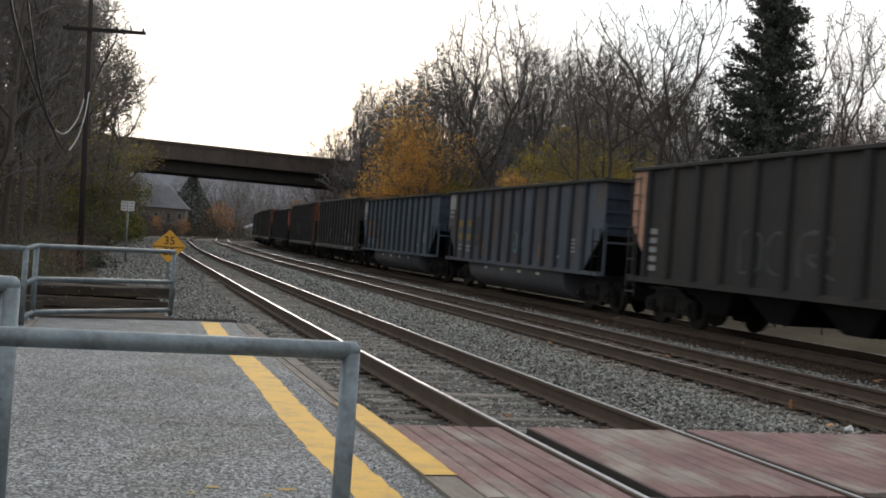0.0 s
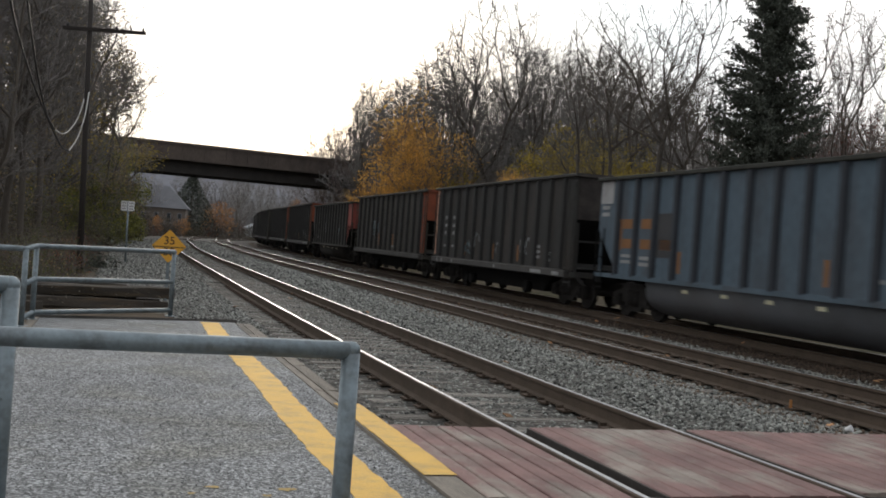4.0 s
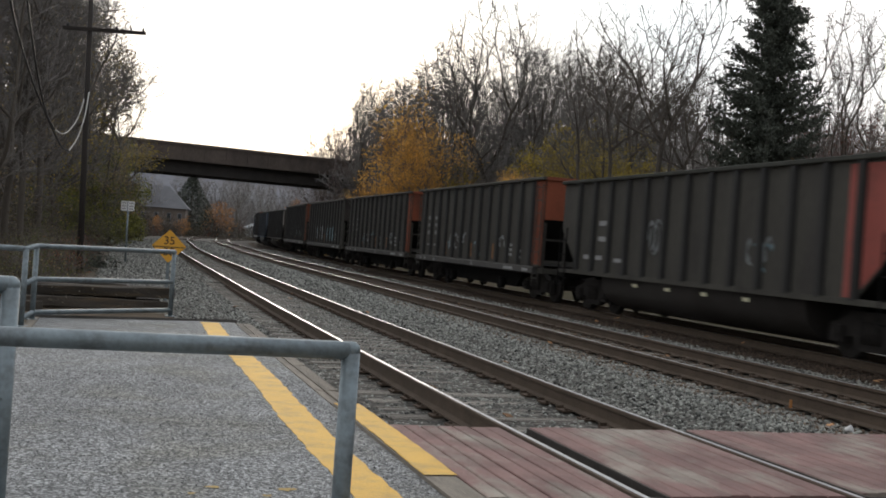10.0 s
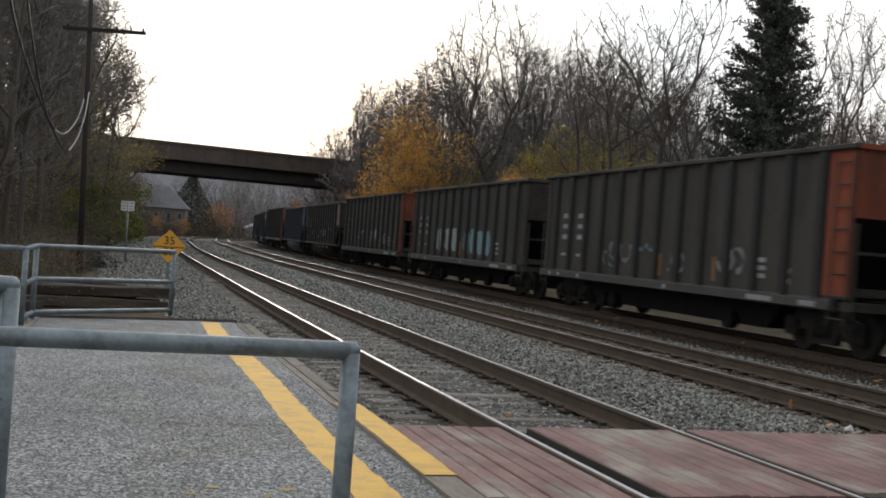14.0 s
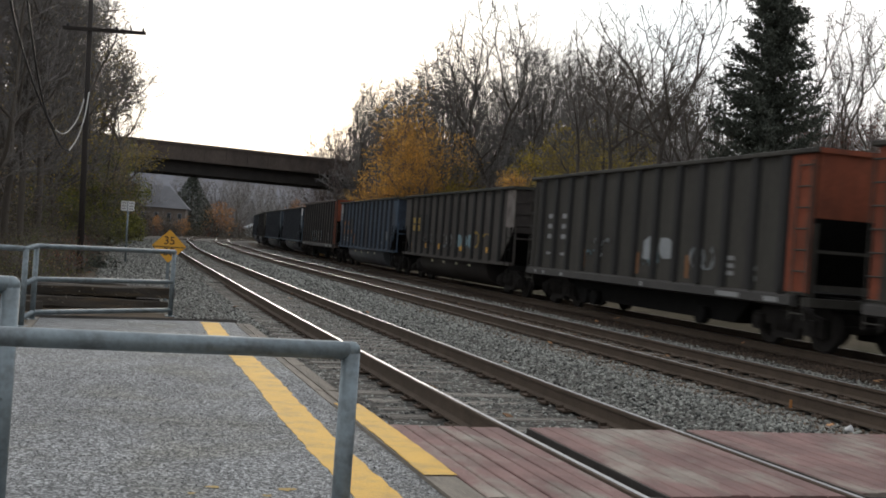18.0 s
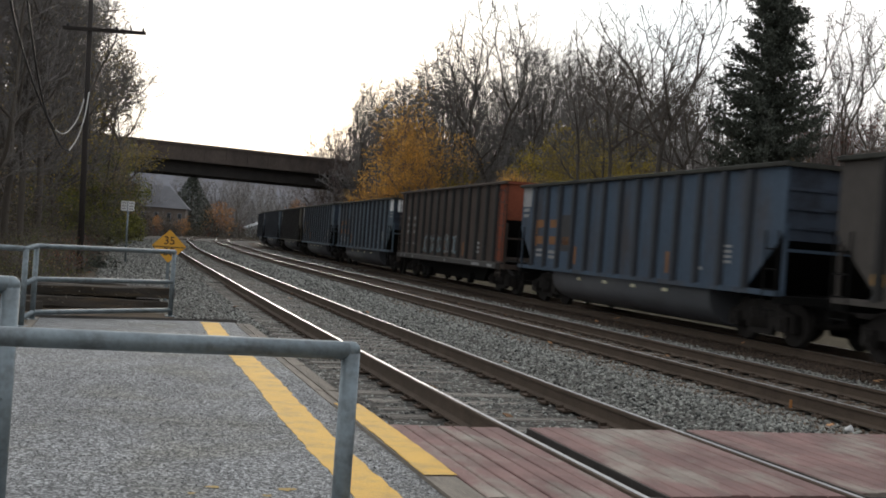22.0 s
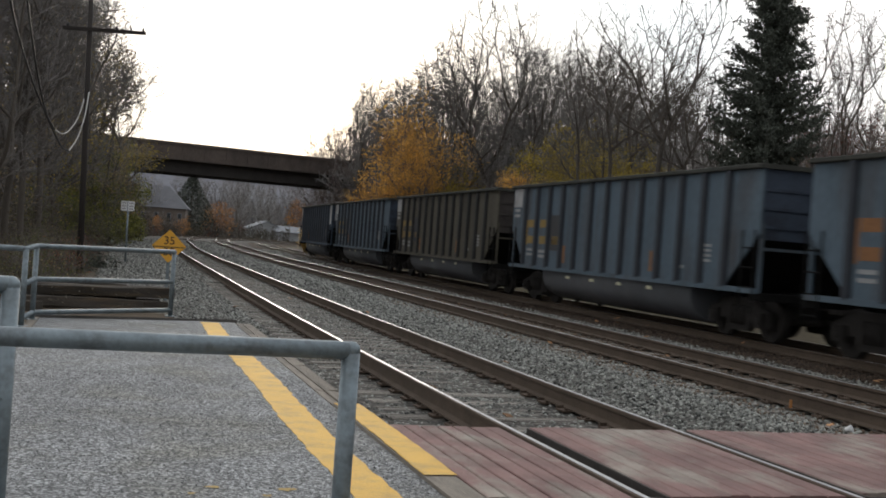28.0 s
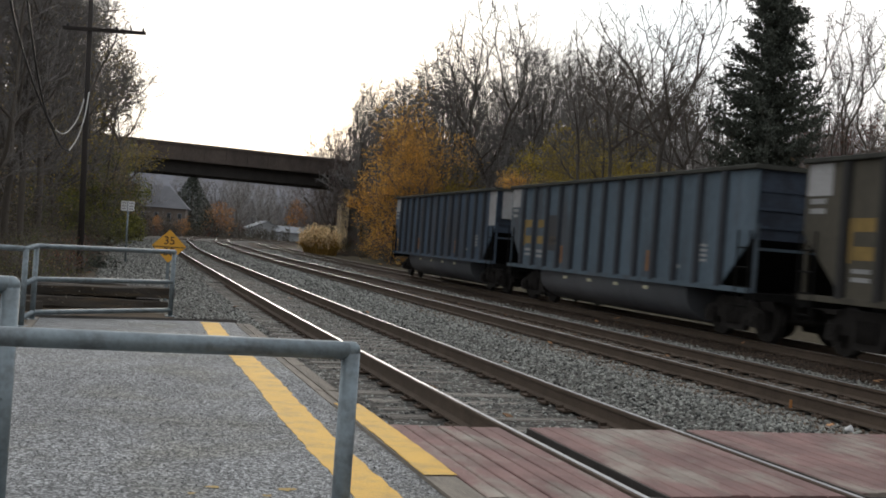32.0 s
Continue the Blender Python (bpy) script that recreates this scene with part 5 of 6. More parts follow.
tub_marks(c, mat_logo=M_RUST_MARK)
c = add_car("gondola", P_REDBROWN, "oxide red-brown coal car with rusty front end and white graffiti", front_paint=M_ORANGE_END, end_paint=M_ORANGE_END)
gon_marks(c, 26, False)
scrawl(c, "gondola", -3.3, 1.25, 5.2, 0.72, M_GRAF_WHITE, 63, 12, 0.05)
scrawl(c, "gondola", -3.3, 1.22, 5.2, 0.66, M_GRAF_BLUE, 64, 13, 0.055)
scrawl(c, "gondola", -3.2, 1.22, 5.0, 0.7, M_GRAF_WHITE, 65, 11, 0.03)
c = add_car("tub", P_BLUE, "blue-grey bathtub coal car with a white-painted front end panel", front_paint=None)
tub_marks(c, square=False, mat_logo=M_RUST_MARK)
bars(c, "tub", HALF - 0.80, 3.0, 1, 1, 0.66, 0.58, 1, 1, M_WHITE, "white_square", "white square")
bars(c, "tub", HALF - 0.70, 2.7, 1, 2, 0.42, 0.08, 1, 0.14, M_LETTER_W)
bm = bmesh.new()
box(bm, HALF - 0.10, HALF - 0.085, -1.35, 1.35, 2.98, 3.56)
part("end_sign", bm, M_WHITE, c, "white end panel with a dark mark")
bm = bmesh.new()
prism(bm, [(-0.5, 3.12), (0.1, 3.12), (0.1, 3.05), (0.55, 3.25), (0.1, 3.45), (0.1, 3.36), (-0.5, 3.36)], "x", HALF - 0.086, HALF - 0.078)
part("mark", bm, M_UNDER, c)
c = add_car("tub", P_BLUE, "weathered blue-grey bathtub coal car with faded orange lettering")
tub_marks(c)
c = add_car("tub", P_OLIVE, "dirty olive-brown bathtub coal car with faded orange lettering")
tub_marks(c)
c = add_car("tub", P_BLUE, "blue-grey bathtub coal car near the end of the train")
tub_marks(c, mat_logo=M_LETTER_Y)
c = add_car("tub", P_BLUE_DEEP, "last car, a dull blue bathtub coal car with white front corner")
tub_marks(c, logo=False, mat_logo=M_RUST_MARK)
bars(c, "tub", HALF - 0.85, 2.35, 1, 1, 0.7, 1.2, 1, 1, M_PALE_END, "white_square", "faded white panel")
bm = bmesh.new()
box(bm, HALF - 0.10, HALF - 0.085, -1.35, 1.35, 2.6, 3.56)
part("end_sign", bm, M_PALE_END, c, "faded white end panel")
# flashing-light box hung on the last coupler
bm = bmesh.new()
box(bm, -HALF - 0.62, -HALF - 0.40, -0.16, 0.16, 0.98, 1.5)
bev(bm, 0.02)
part("rear_device", bm, M_UNDER, c, "end-of-train box on the coupler")
CAR_LENGTH = 16.29


def train_place(t):
    """How far along the far track the middle of the first car stands at t seconds."""
    return 18.695 - 7.63675 * t - 0.0055034 * t * t - 0.0000498 * t ** 3


def far_point(a):
    """A place on the far track by its own length."""
    s = np.interp(a, FAR_S, LINE_S)
    return on_track(s, OFF3, Z3)


def car_pose(n, t):
    mid = train_place(t) + n * CAR_LENGTH
    a, b = far_point(mid - 5.95), far_point(mid + 5.95)
    d = a - b
    c = (a + b) / 2
    return Matrix.Translation(c) @ pose(0, 0, 0, 0, 0, math.degrees(math.atan2(d.y, d.x)))


# ---- trees ----
class Plant:
    """Gathers tapered limbs, twigs and leaves as plain lists."""

    def __init__(self, seed):
        self.r = random.Random(seed)
        self.wood, self.twig = ([], []), ([], [])
        self.lv, self.lf = [], []

    def limb(self, pts, radii, sides, fine=False):
        v, f = self.twig if fine else self.wood
        base = len(v)
        n = len(pts)
        for i in range(n):
            d = pts[min(i + 1, n - 1)] - pts[max(i - 1, 0)]
            if d.length < 1e-6:
                d = Vector((0, 0, 1))
            d.normalize()
            a = d.cross(Vector((0.31, 0.17, 0.93)) if abs(d.z) < 0.9 else Vector((1, 0.2, 0))).normalized()
            b = a.cross(d)
            if i == n - 1 and radii[i] < 0.012:
                v.append(pts[i])
            else:
                for j in range(sides):
                    w = math.tau * j / sides
                    v.append(pts[i] + (a * math.cos(w) + b * math.sin(w)) * radii[i])
        for i in range(n - 1):
            o = base + i * sides
            tip = i == n - 2 and radii[-1] < 0.012
            for j in range(sides):
                k = (j + 1) % sides
                f.append((o + j, o + k, o + sides) if tip else (o + j, o + k, o + sides + k, o + sides + j))

    def path(self, p, d, length, n, wobble, lift):
        pts = [p.copy()]
        d = d.normalized()
        for i in range(n):
            r = self.r
            d = (d + Vector((r.uniform(-1, 1), r.uniform(-1, 1), r.uniform(-1, 1))) * wobble + Vector((0, 0, lift))).normalized()
            p = p + d * (length / n)
            pts.append(p)
        return pts

    def leaf(self, c, size, slim=0.55):
        r = self.r
        a = Vector((r.gauss(0, 1), r.gauss(0, 1), r.gauss(0, 1))).normalized()
        b = a.cross(Vector((r.gauss(0, 1), r.gauss(0, 1), r.gauss(0, 1)))).normalized()
        o = len(self.lv)
        self.lv += [c - a * size, c + b * size * slim, c + a * size, c - b * size * slim]
        self.lf.append((o, o + 1, o + 2, o + 3))

    def meshes(self, bark, leaf=None, twig=None):
        a = raw_mesh("trunk", self.wood[0], self.wood[1], bark)
        b = raw_mesh("crown", self.twig[0], self.twig[1], twig or bark) if self.twig[1] else None
        c = raw_mesh("foliage", self.lv, self.lf, leaf) if self.lf else None
        return a, b, c


def plant_thing(name, meshes, label, category, group, m):
    ob = thing(name, None, None, label, category, group, m=m)
    for nm, me in zip(("trunk", "crown", "foliage"), meshes):
        if me:
            part(nm, me, None, ob)
    return ob


def ground_at(x, y):
    s, o = to_track(x, y)
    return ground_height(s, o, x, y)


def put(ob, x, y, h, of, turn, first):
    m = pose(x, y, ground_at(x, y) - 0.1, 0, 0, turn) @ Matrix.Scale(h / of, 4)
    if first:
        ob.matrix_basis = m
        return ob
    c = copy_thing(ob, Matrix.Identity(4))
    c.matrix_basis = m
    return c


def array_mesh(name, V, Fc, material):
    """A mesh from arrays of points and of faces with equal corners."""
    me = bpy.data.meshes.new(name)
    me.vertices.add(len(V))
    me.vertices.foreach_set("co", np.asarray(V, dtype=np.float32).ravel())
    k = Fc.shape[1]
    me.loops.add(len(Fc) * k)
    me.loops.foreach_set("vertex_index", Fc.ravel().astype(np.int32))
    me.polygons.add(len(Fc))
    me.polygons.foreach_set("loop_start", np.arange(0, len(Fc) * k, k))
    me.polygons.foreach_set("loop_total", np.full(len(Fc), k))
    me.materials.append(material)
    me.update(calc_edges=True)
    return me


def unit(v):
    return v / np.maximum(np.linalg.norm(v, axis=-1, keepdims=True), 1e-9)


def rods(A, B, ra, rb, sides):
    """Tapered rods from A to B as points and faces."""
    d = unit(B - A)
    u = unit(np.cross(d, np.where(np.abs(d[:, 2:3]) < 0.9, [[0.31, 0.17, 0.93]], [[1.0, 0.2, 0.1]])))
    w = np.cross(d, u)
    n = len(A)
    V = np.empty((n, 2 * sides, 3))
    for j in range(sides):
        c, s_ = math.cos(j * math.tau / sides), math.sin(j * math.tau / sides)
        V[:, j] = A + (u * c + w * s_) * ra[:, None]
        V[:, sides + j] = B + (u * c + w * s_) * rb[:, None]
    one = np.array([(j, (j + 1) % sides, sides + (j + 1) % sides, sides + j) for j in range(sides)])
    return V.reshape(-1, 3), (one[None] + (2 * sides * np.arange(n))[:, None, None]).reshape(-1, 4)


def grow(seed, lobes, boughs, bark, twig, split=3.5, pull=0.4, tip=0.010, fine=3, reach=0.75, leaf=None, leaves=0, leaf_size=0.06, stems=1, lean=0.0, up=0.15):
    """A tree grown towards points strewn in its crown: each joins the limb that gives the shortest way to the root.
    lobes: ellipsoids (x, y, z, rx, ry, rz) of the crown; pull: how straight limbs run from the root; fine: twigs at each end."""
    r = np.random.RandomState(seed)
    share = np.array([q[3] * q[4] * q[5] for q in lobes])
    pick = r.choice(len(lobes), boughs, p=share / share.sum())
    L = np.array(lobes, dtype=float)[pick]
    ball = unit(r.normal(size=(boughs, 3))) * (r.uniform(0, 1, boughs) ** 0.45)[:, None]
    T = L[:, :3] + ball * L[:, 3:]
    T = T[T[:, 2] > 0.15]
    P, par, way = [], [], []
    for k in range(stems):
        a = r.uniform(0, 6.28)
        base = np.array([0.35 * k * math.cos(a), 0.35 * k * math.sin(a), -0.4])
        out = np.array([math.cos(a) * 0.25 * (stems > 1) + lean, math.sin(a) * 0.25 * (stems > 1), 1.0])
        n = max(2, int(split / 0.5))
        for i in range(n + 1):
            P.append(base + out * (split + 0.4) * i / n + r.normal(0, 0.04, 3) * (i > 0))
            par.append(-1 if i == 0 else len(P) - 2)
            way.append(i * split / n)
    cap = len(P) + len(T) * 14
    PP = np.zeros((cap, 3))
    PP[:len(P)] = P
    WW = np.zeros(cap)
    WW[:len(P)] = way
    n = len(P)
    heart = np.array([lean * split, 0, split])
    order = np.argsort(np.linalg.norm(T - heart, axis=1) * r.uniform(0.75, 1.25, len(T)))
    for t in T[order]:
        gap = np.linalg.norm(PP[:n] - t, axis=1)
        i = int(np.argmin(gap + pull * WW[:n] + 0.5 * np.maximum(0, PP[:n, 2] - t[2])))
        steps = int(min(13, max(1, round(gap[i] / 0.55))))
        a = PP[i].copy()
        bow = r.normal(0, 0.055, 3) * gap[i] + np.array([0, 0, -0.08 * gap[i]])
        last = i
        for k in range(1, steps + 1):
            u = k / steps
            PP[n] = a + (t - a) * u + bow * math.sin(u * math.pi) + r.normal(0, 0.03, 3) * (k < steps)
            WW[n] = WW[last] + gap[i] / steps
            par.append(last)
            last = n
            n += 1
    PP, par = PP[:n], np.array(par)
    load = np.zeros(n)
    heir = np.bincount(par[par >= 0], minlength=n)
    load[heir == 0] = tip ** 2.35
    for i in range(n - 1, -1, -1):
        if par[i] >= 0:
            load[par[i]] += load[i]
    rad = load ** (1 / 2.35)
    # limbs run on into their strongest fork without kinks
    main = np.full(n, -1)
    for i in range(n):
        if par[i] >= 0 and (main[par[i]] < 0 or load[i] > load[main[par[i]]]):
            main[par[i]] = i
    inner = np.nonzero((par >= 0) & (main >= 0))[0]
    for k in range(3):
        PP[inner] = 0.5 * PP[inner] + 0.25 * (PP[par[inner]] + PP[main[inner]])
    kid = np.nonzero(par >= 0)[0]
    A, B = PP[par[kid]], PP[kid]
    rb = rad[kid]
    ra = np.minimum(rad[par[kid]], rb * 1.18 + 0.004)
    thick = rb > 0.034
    V1, F1 = rods(A[thick] - unit(B[thick] - A[thick]) * rb[thick][:, None] * 0.5, B[thick], ra[thick], rb[thick], 6)
    thin_ = ~thick
    rods_a, rods_b, r_a, r_b = [A[thin_]], [B[thin_]], [ra[thin_]], [rb[thin_]]
    ends = PP[kid][rb < tip * 1.9]
    dirs = unit((B - A)[rb < tip * 1.9])
    tips = [ends]
    for k in range(fine):
        p = ends - dirs * r.uniform(0, 0.45, (len(ends), 1))
        q = p + unit(dirs * 0.6 + unit(r.normal(size=p.shape)) * 1.0 + np.array([0, 0, up])) * (reach * r.uniform(0.5, 1.15, (len(p), 1)))
        rods_a.append(p)
        rods_b.append(q)
        r_a.append(np.full(len(p), tip * 0.72))
        r_b.append(np.full(len(p), tip * 0.36))
        tips.append(q)
        p2 = p + (q - p) * r.uniform(0.25, 0.8, (len(p), 1))
        q2 = p2 + unit((q - p) / reach + unit(r.normal(size=p.shape)) * 0.9 + np.array([0, 0, up * 0.6])) * (reach * r.uniform(0.35, 0.7, (len(p), 1)))
        rods_a.append(p2)
        rods_b.append(q2)
        r_a.append(np.full(len(p), tip * 0.55))
        r_b.append(np.full(len(p), tip * 0.35))
        tips.append(q2)
    V2, F2 = rods(np.concatenate(rods_a), np.concatenate(rods_b), np.concatenate(r_a), np.concatenate(r_b), 3)
    out = [array_mesh("trunk", V1, F1, bark), array_mesh("crown", V2, F2, twig), None]
    if leaves:
        tips = np.concatenate(tips)
        clump = np.array([noise.noise(Vector(q) * 0.55 + Vector((seed * 0.7, 0, 0))) for q in tips]) + 0.35
        keep = np.maximum(clump, 0.02)
        c = tips[r.choice(len(tips), leaves, p=keep / keep.sum())] + r.normal(0, 0.13, (leaves, 3))
        a = unit(r.normal(size=(leaves, 3)))
        b = unit(np.cross(a, r.normal(size=(leaves, 3))))
        sz = leaf_size * r.uniform(0.6, 1.35, (leaves, 1))
        V3 = np.stack([c - a * sz, c + b * sz * 0.6, c + a * sz, c - b * sz * 0.6], 1).reshape(-1, 3)
        out[2] = array_mesh("foliage", V3, np.arange(4 * leaves).reshape(-1, 4), leaf)
    return tuple(out), max(V2[:, 2].max(), 0.5)


def cluster(seed, n, H, low, wide, lobe):
    """Lobes for an uneven crown between low and H."""
    r = random.Random(seed)
    out = []
    for i in range(n):
        u = (i + 0.5) / n
        z = low + (H - low - lobe * 0.5) * u
        w = wide * (1 - (2 * u - 0.75) ** 2 * 0.45)
        a = i * 2.4 + r.uniform(-0.6, 0.6)
        q = w * r.uniform(0.25, 0.75) * (0.4 if i == n - 1 else 1)
        s_ = lobe * r.uniform(0.75, 1.2)
        out.append((math.cos(a) * q, math.sin(a) * q, z, s_ * 1.15, s_ * 1.15, s_))
    return out


M_TWIG = mat("grey_brown_twigs", (0.165, 0.150, 0.140), 0.95, 0.25, 1.0, 10, 0)
# twigs of the farther trees, lightened in colour to suggest haze
M_TWIG_HAZE = mat("hazed_grey_twigs", (0.26, 0.246, 0.236), 0.95, 0.25, 1.0, 10, 0)
M_TWIG_DARK = mat("brown_shrub_twigs", (0.115, 0.098, 0.084), 0.95, 0.25, 1.0, 10, 0)
M_TWIG_RUSSET = mat("red_brown_twigs", (0.155, 0.120, 0.108), 0.95, 0.25, 1.0, 10, 0)
M_LEAF_DULL = mat("dull_olive_leaves", (0.085, 0.075, 0.030), 0.8, 0.2, 0.8, 5, 0, isle=0.5, through_light=0.25)
M_LEAF_DRY = mat("dry_brown_leaves", (0.075, 0.056, 0.036), 0.85, 0.2, 0.8, 5, 0, isle=0.5, through_light=0.25)
ROUND = [(0, 0, 9.0, 4.2, 4.2, 4.6), (0, 0, 6.0, 3.6, 3.6, 3.0)]
SPREAD = [(0, 0, 11.0, 3.4, 3.4, 3.0), (-3.0, 0.5, 8.8, 2.2, 2.0, 2.4), (3.0, -0.5, 9.2, 2.0, 2.0, 2.4), (0.5, 2.6, 8.5, 2.0, 2.0, 2.6), (0.0, -2.5, 8.0, 2.2, 2.0, 2.6)]
NARROW = [(0.3, 0, 8.0, 2.0, 2.0, 5.6), (-0.6, 0.4, 10.5, 1.6, 1.6, 3.2)]
DENSE = [(0, 0, 6.5, 4.6, 4.6, 6.8)]
BARE = [grow(100, ROUND, 520, M_BARK_DARK, M_TWIG, 3.4, 0.50, tip=0.014, fine=3),
        grow(101, SPREAD, 420, M_BARK_DARK, M_TWIG, 4.2, 0.55, tip=0.015, fine=3, reach=0.7),
        grow(102, NARROW, 280, M_BARK_DARK, M_TWIG, 5.0, 0.45, tip=0.015, fine=3, lean=-0.05),
        grow(103, cluster(3, 7, 14, 4.5, 4.0, 2.1), 440, M_BARK_DARK, M_TWIG, 3.0, 0.50, tip=0.014, fine=3),
        grow(104, cluster(9, 6, 14, 4.0, 3.6, 2.3), 420, M_BARK_DARK, M_TWIG, 3.5, 0.55, tip=0.014, fine=3),
        grow(105, DENSE, 420, M_BARK_DARK, M_TWIG_RUSSET, 1.0, 0.45, tip=0.014, fine=3, stems=3)]
BACK = [grow(150, ROUND, 320, M_BARK, M_TWIG_HAZE, 3.4, 0.50, tip=0.020, fine=3), grow(151, cluster(5, 6, 14, 3.0, 4.0, 2.5), 320, M_BARK, M_TWIG_HAZE, 2.5, 0.50, tip=0.020, fine=3),
        grow(152, cluster(6, 7, 14, 3.0, 4.2, 2.2), 320, M_BARK, M_TWIG_HAZE, 2.5, 0.50, tip=0.020, fine=3), grow(153, DENSE, 380, M_BARK, M_TWIG_HAZE, 1.0, 0.45, tip=0.021, fine=3, stems=3)]
FANS = [grow(160, [(0.5, 0, 11.5, 2.2, 1.8, 3.6), (-3.2, 0, 10.0, 2.6, 1.6, 3.4), (2.4, 1.0, 8.0, 1.4, 1.4, 3.0), (-1.0, -1.5, 9.0, 1.8, 1.5, 3.0)], 210, M_BARK_DARK, M_TWIG_DARK, 1.6, 0.62, tip=0.017, fine=2, reach=0.9, stems=2, up=0.4),
        grow(161, [(-2.6, 0, 10.0, 2.8, 1.8, 3.8), (1.4, 0, 10.5, 1.8, 1.8, 3.2), (-4.0, 0.5, 6.5, 1.8, 1.4, 2.4)], 210, M_BARK_DARK, M_TWIG_DARK, 1.2, 0.62, tip=0.017, fine=2, reach=0.9, stems=2, up=0.4)]
THIN = [grow(140, [(0.2, 0, 8.5, 1.7, 1.7, 5.2)], 80, M_BARK_DARK, M_TWIG_DARK, 6.0, 0.45, tip=0.014, fine=2, reach=0.8, up=0.4),
        grow(141, [(-0.4, 0, 9.0, 2.0, 2.0, 4.6)], 90, M_BARK_DARK, M_TWIG_DARK, 4.5, 0.55, tip=0.014, fine=2, reach=0.8, stems=2, up=0.4)]
BROWN = [grow(200, cluster(21, 8, 13, 2.0, 3.0, 1.7), 380, M_BARK_DARK, M_TWIG, 3.0, 0.45, tip=0.015, fine=2, leaf=M_LEAF_BROWN, leaves=4200, leaf_size=0.06),
         grow(201, cluster(22, 8, 13, 2.0, 2.8, 1.7), 380, M_BARK_DARK, M_TWIG, 3.0, 0.45, tip=0.015, fine=2, leaf=M_LEAF_OLIVE, leaves=2800, leaf_size=0.06)]
GOLD = [grow(301, cluster(31, 7, 12, 1.8, 3.0, 1.9), 400, M_BARK, M_TWIG, 2.5, 0.45, tip=0.014, fine=2, leaf=M_LEAF_GOLD, leaves=9000, leaf_size=0.085),
        grow(304, cluster(34, 6, 12, 1.5, 3.4, 2.1), 380, M_BARK, M_TWIG, 2.0, 0.5, tip=0.014, fine=2, leaf=M_LEAF_GOLD, leaves=4500, leaf_size=0.085)]
OLIVE = grow(302, cluster(32, 6, 9, 1.0, 3.0, 1.9), 340, M_BARK, M_TWIG, 1.2, 0.45, tip=0.012, fine=2, leaf=M_LEAF_OLIVE, leaves=8000, leaf_size=0.075)
GREEN = grow(303, cluster(33, 6, 7, 0.6, 2.4, 1.6), 300, M_BARK_DARK, M_TWIG_DARK, 0.8, 0.45, fine=2, reach=0.5, leaf=M_LEAF_IVY, leaves=7000, leaf_size=0.08)
RUSSET = [grow(310 + i, [(0, 0, 4.2, 3.0, 3.0, 4.0)], 300, M_BARK_DARK, M_TWIG_RUSSET, 0.6, 0.40, fine=3, reach=0.6, stems=4, leaf=M_LEAF_RED, leaves=lv, leaf_size=0.06) for i, lv in enumerate((1500, 600))]
BUSH = [grow(400 + i, [(0, 0, 1.5, 1.5, 1.5, 1.5), (0.8, 0.4, 1.0, 1.0, 1.0, 1.0)], 90, M_BARK_DARK, M_TWIG_DARK, 0.3, 0.35, tip=0.008, fine=2, reach=0.4, stems=4, leaf=mt, leaves=lv, leaf_size=0.05)
        for i, (lv, mt) in enumerate(((450, M_LEAF_DRY), (700, M_LEAF_DULL), (650, M_LEAF_RED), (160, M_LEAF_BROWN), (950, M_LEAF_GREEN)))]

BARE_LABELS = ("bare round-crowned tree with a haze of fine twigs", "tall bare tree with open spreading limbs", "slender bare tree with upswept twigs", "bare grey tree with an uneven clumped crown", "bare grey-brown tree forking into several limbs", "dense bare thicket tree with red-brown twigs")
BACK_LABELS = ("bare round-crowned tree deep in the woods", "bare tree in the grey-brown woods on the slope", "spreading bare tree deep in the woods", "dense twiggy undergrowth tree on the slope")
made = {}


def grove(spots, kinds, labels, name, category, group, seed):
    rng = random.Random(seed)
    for x, y, h, k in spots:
        turn = rng.uniform(0, 360) if seed else 0
        if -4.3 < to_track(x, y)[1] < 14.2:
            continue
        k %= len(kinds)
        key = (name, group, k)
        meshes, of = kinds[k]
        if key not in made:
            made[key] = plant_thing(name, meshes, labels[k], category, group, Matrix.Identity(4))
            put(made[key], x, y, h, of, turn, True)
        else:
            put(made[key], x, y, h, of, turn, False)


grove([(-8.2, 120, 15.8, 5), (-9.0, 118, 19.8, 2), (-6.2, 112, 19.7, 3), (-3.4, 105, 18.5, 4), (-0.5, 95, 19.0, 3), (1.4, 92, 16.7, 0), (3.3, 94, 23.0, 1), (7.4, 96, 17.7, 0), (8.9, 90, 17.9, 3), (10.3, 84, 16.4, 4), (10.9, 76, 14.8, 3), (6.1, 100, 19.2, 4), (-1.7, 100, 18.4, 0), (-13.4, 140, 16.6, 5), (-15.0, 138, 14.0, 5), (-11.2, 136, 17.0, 5), (-8.0, 124, 18.4, 3), (12.6, 76, 13.0, 0), (15.2, 74, 12.0, 3)],
      BARE, BARE_LABELS, "bare_tree", "tree", "bare trees behind the far track", 1)
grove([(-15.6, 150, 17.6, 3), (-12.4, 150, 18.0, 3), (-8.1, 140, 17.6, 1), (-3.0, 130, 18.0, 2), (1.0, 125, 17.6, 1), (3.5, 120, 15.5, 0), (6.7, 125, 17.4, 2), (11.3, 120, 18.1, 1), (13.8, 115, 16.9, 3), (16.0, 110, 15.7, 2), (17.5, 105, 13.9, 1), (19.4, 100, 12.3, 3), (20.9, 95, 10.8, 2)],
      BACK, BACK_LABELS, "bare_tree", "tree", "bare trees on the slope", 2)
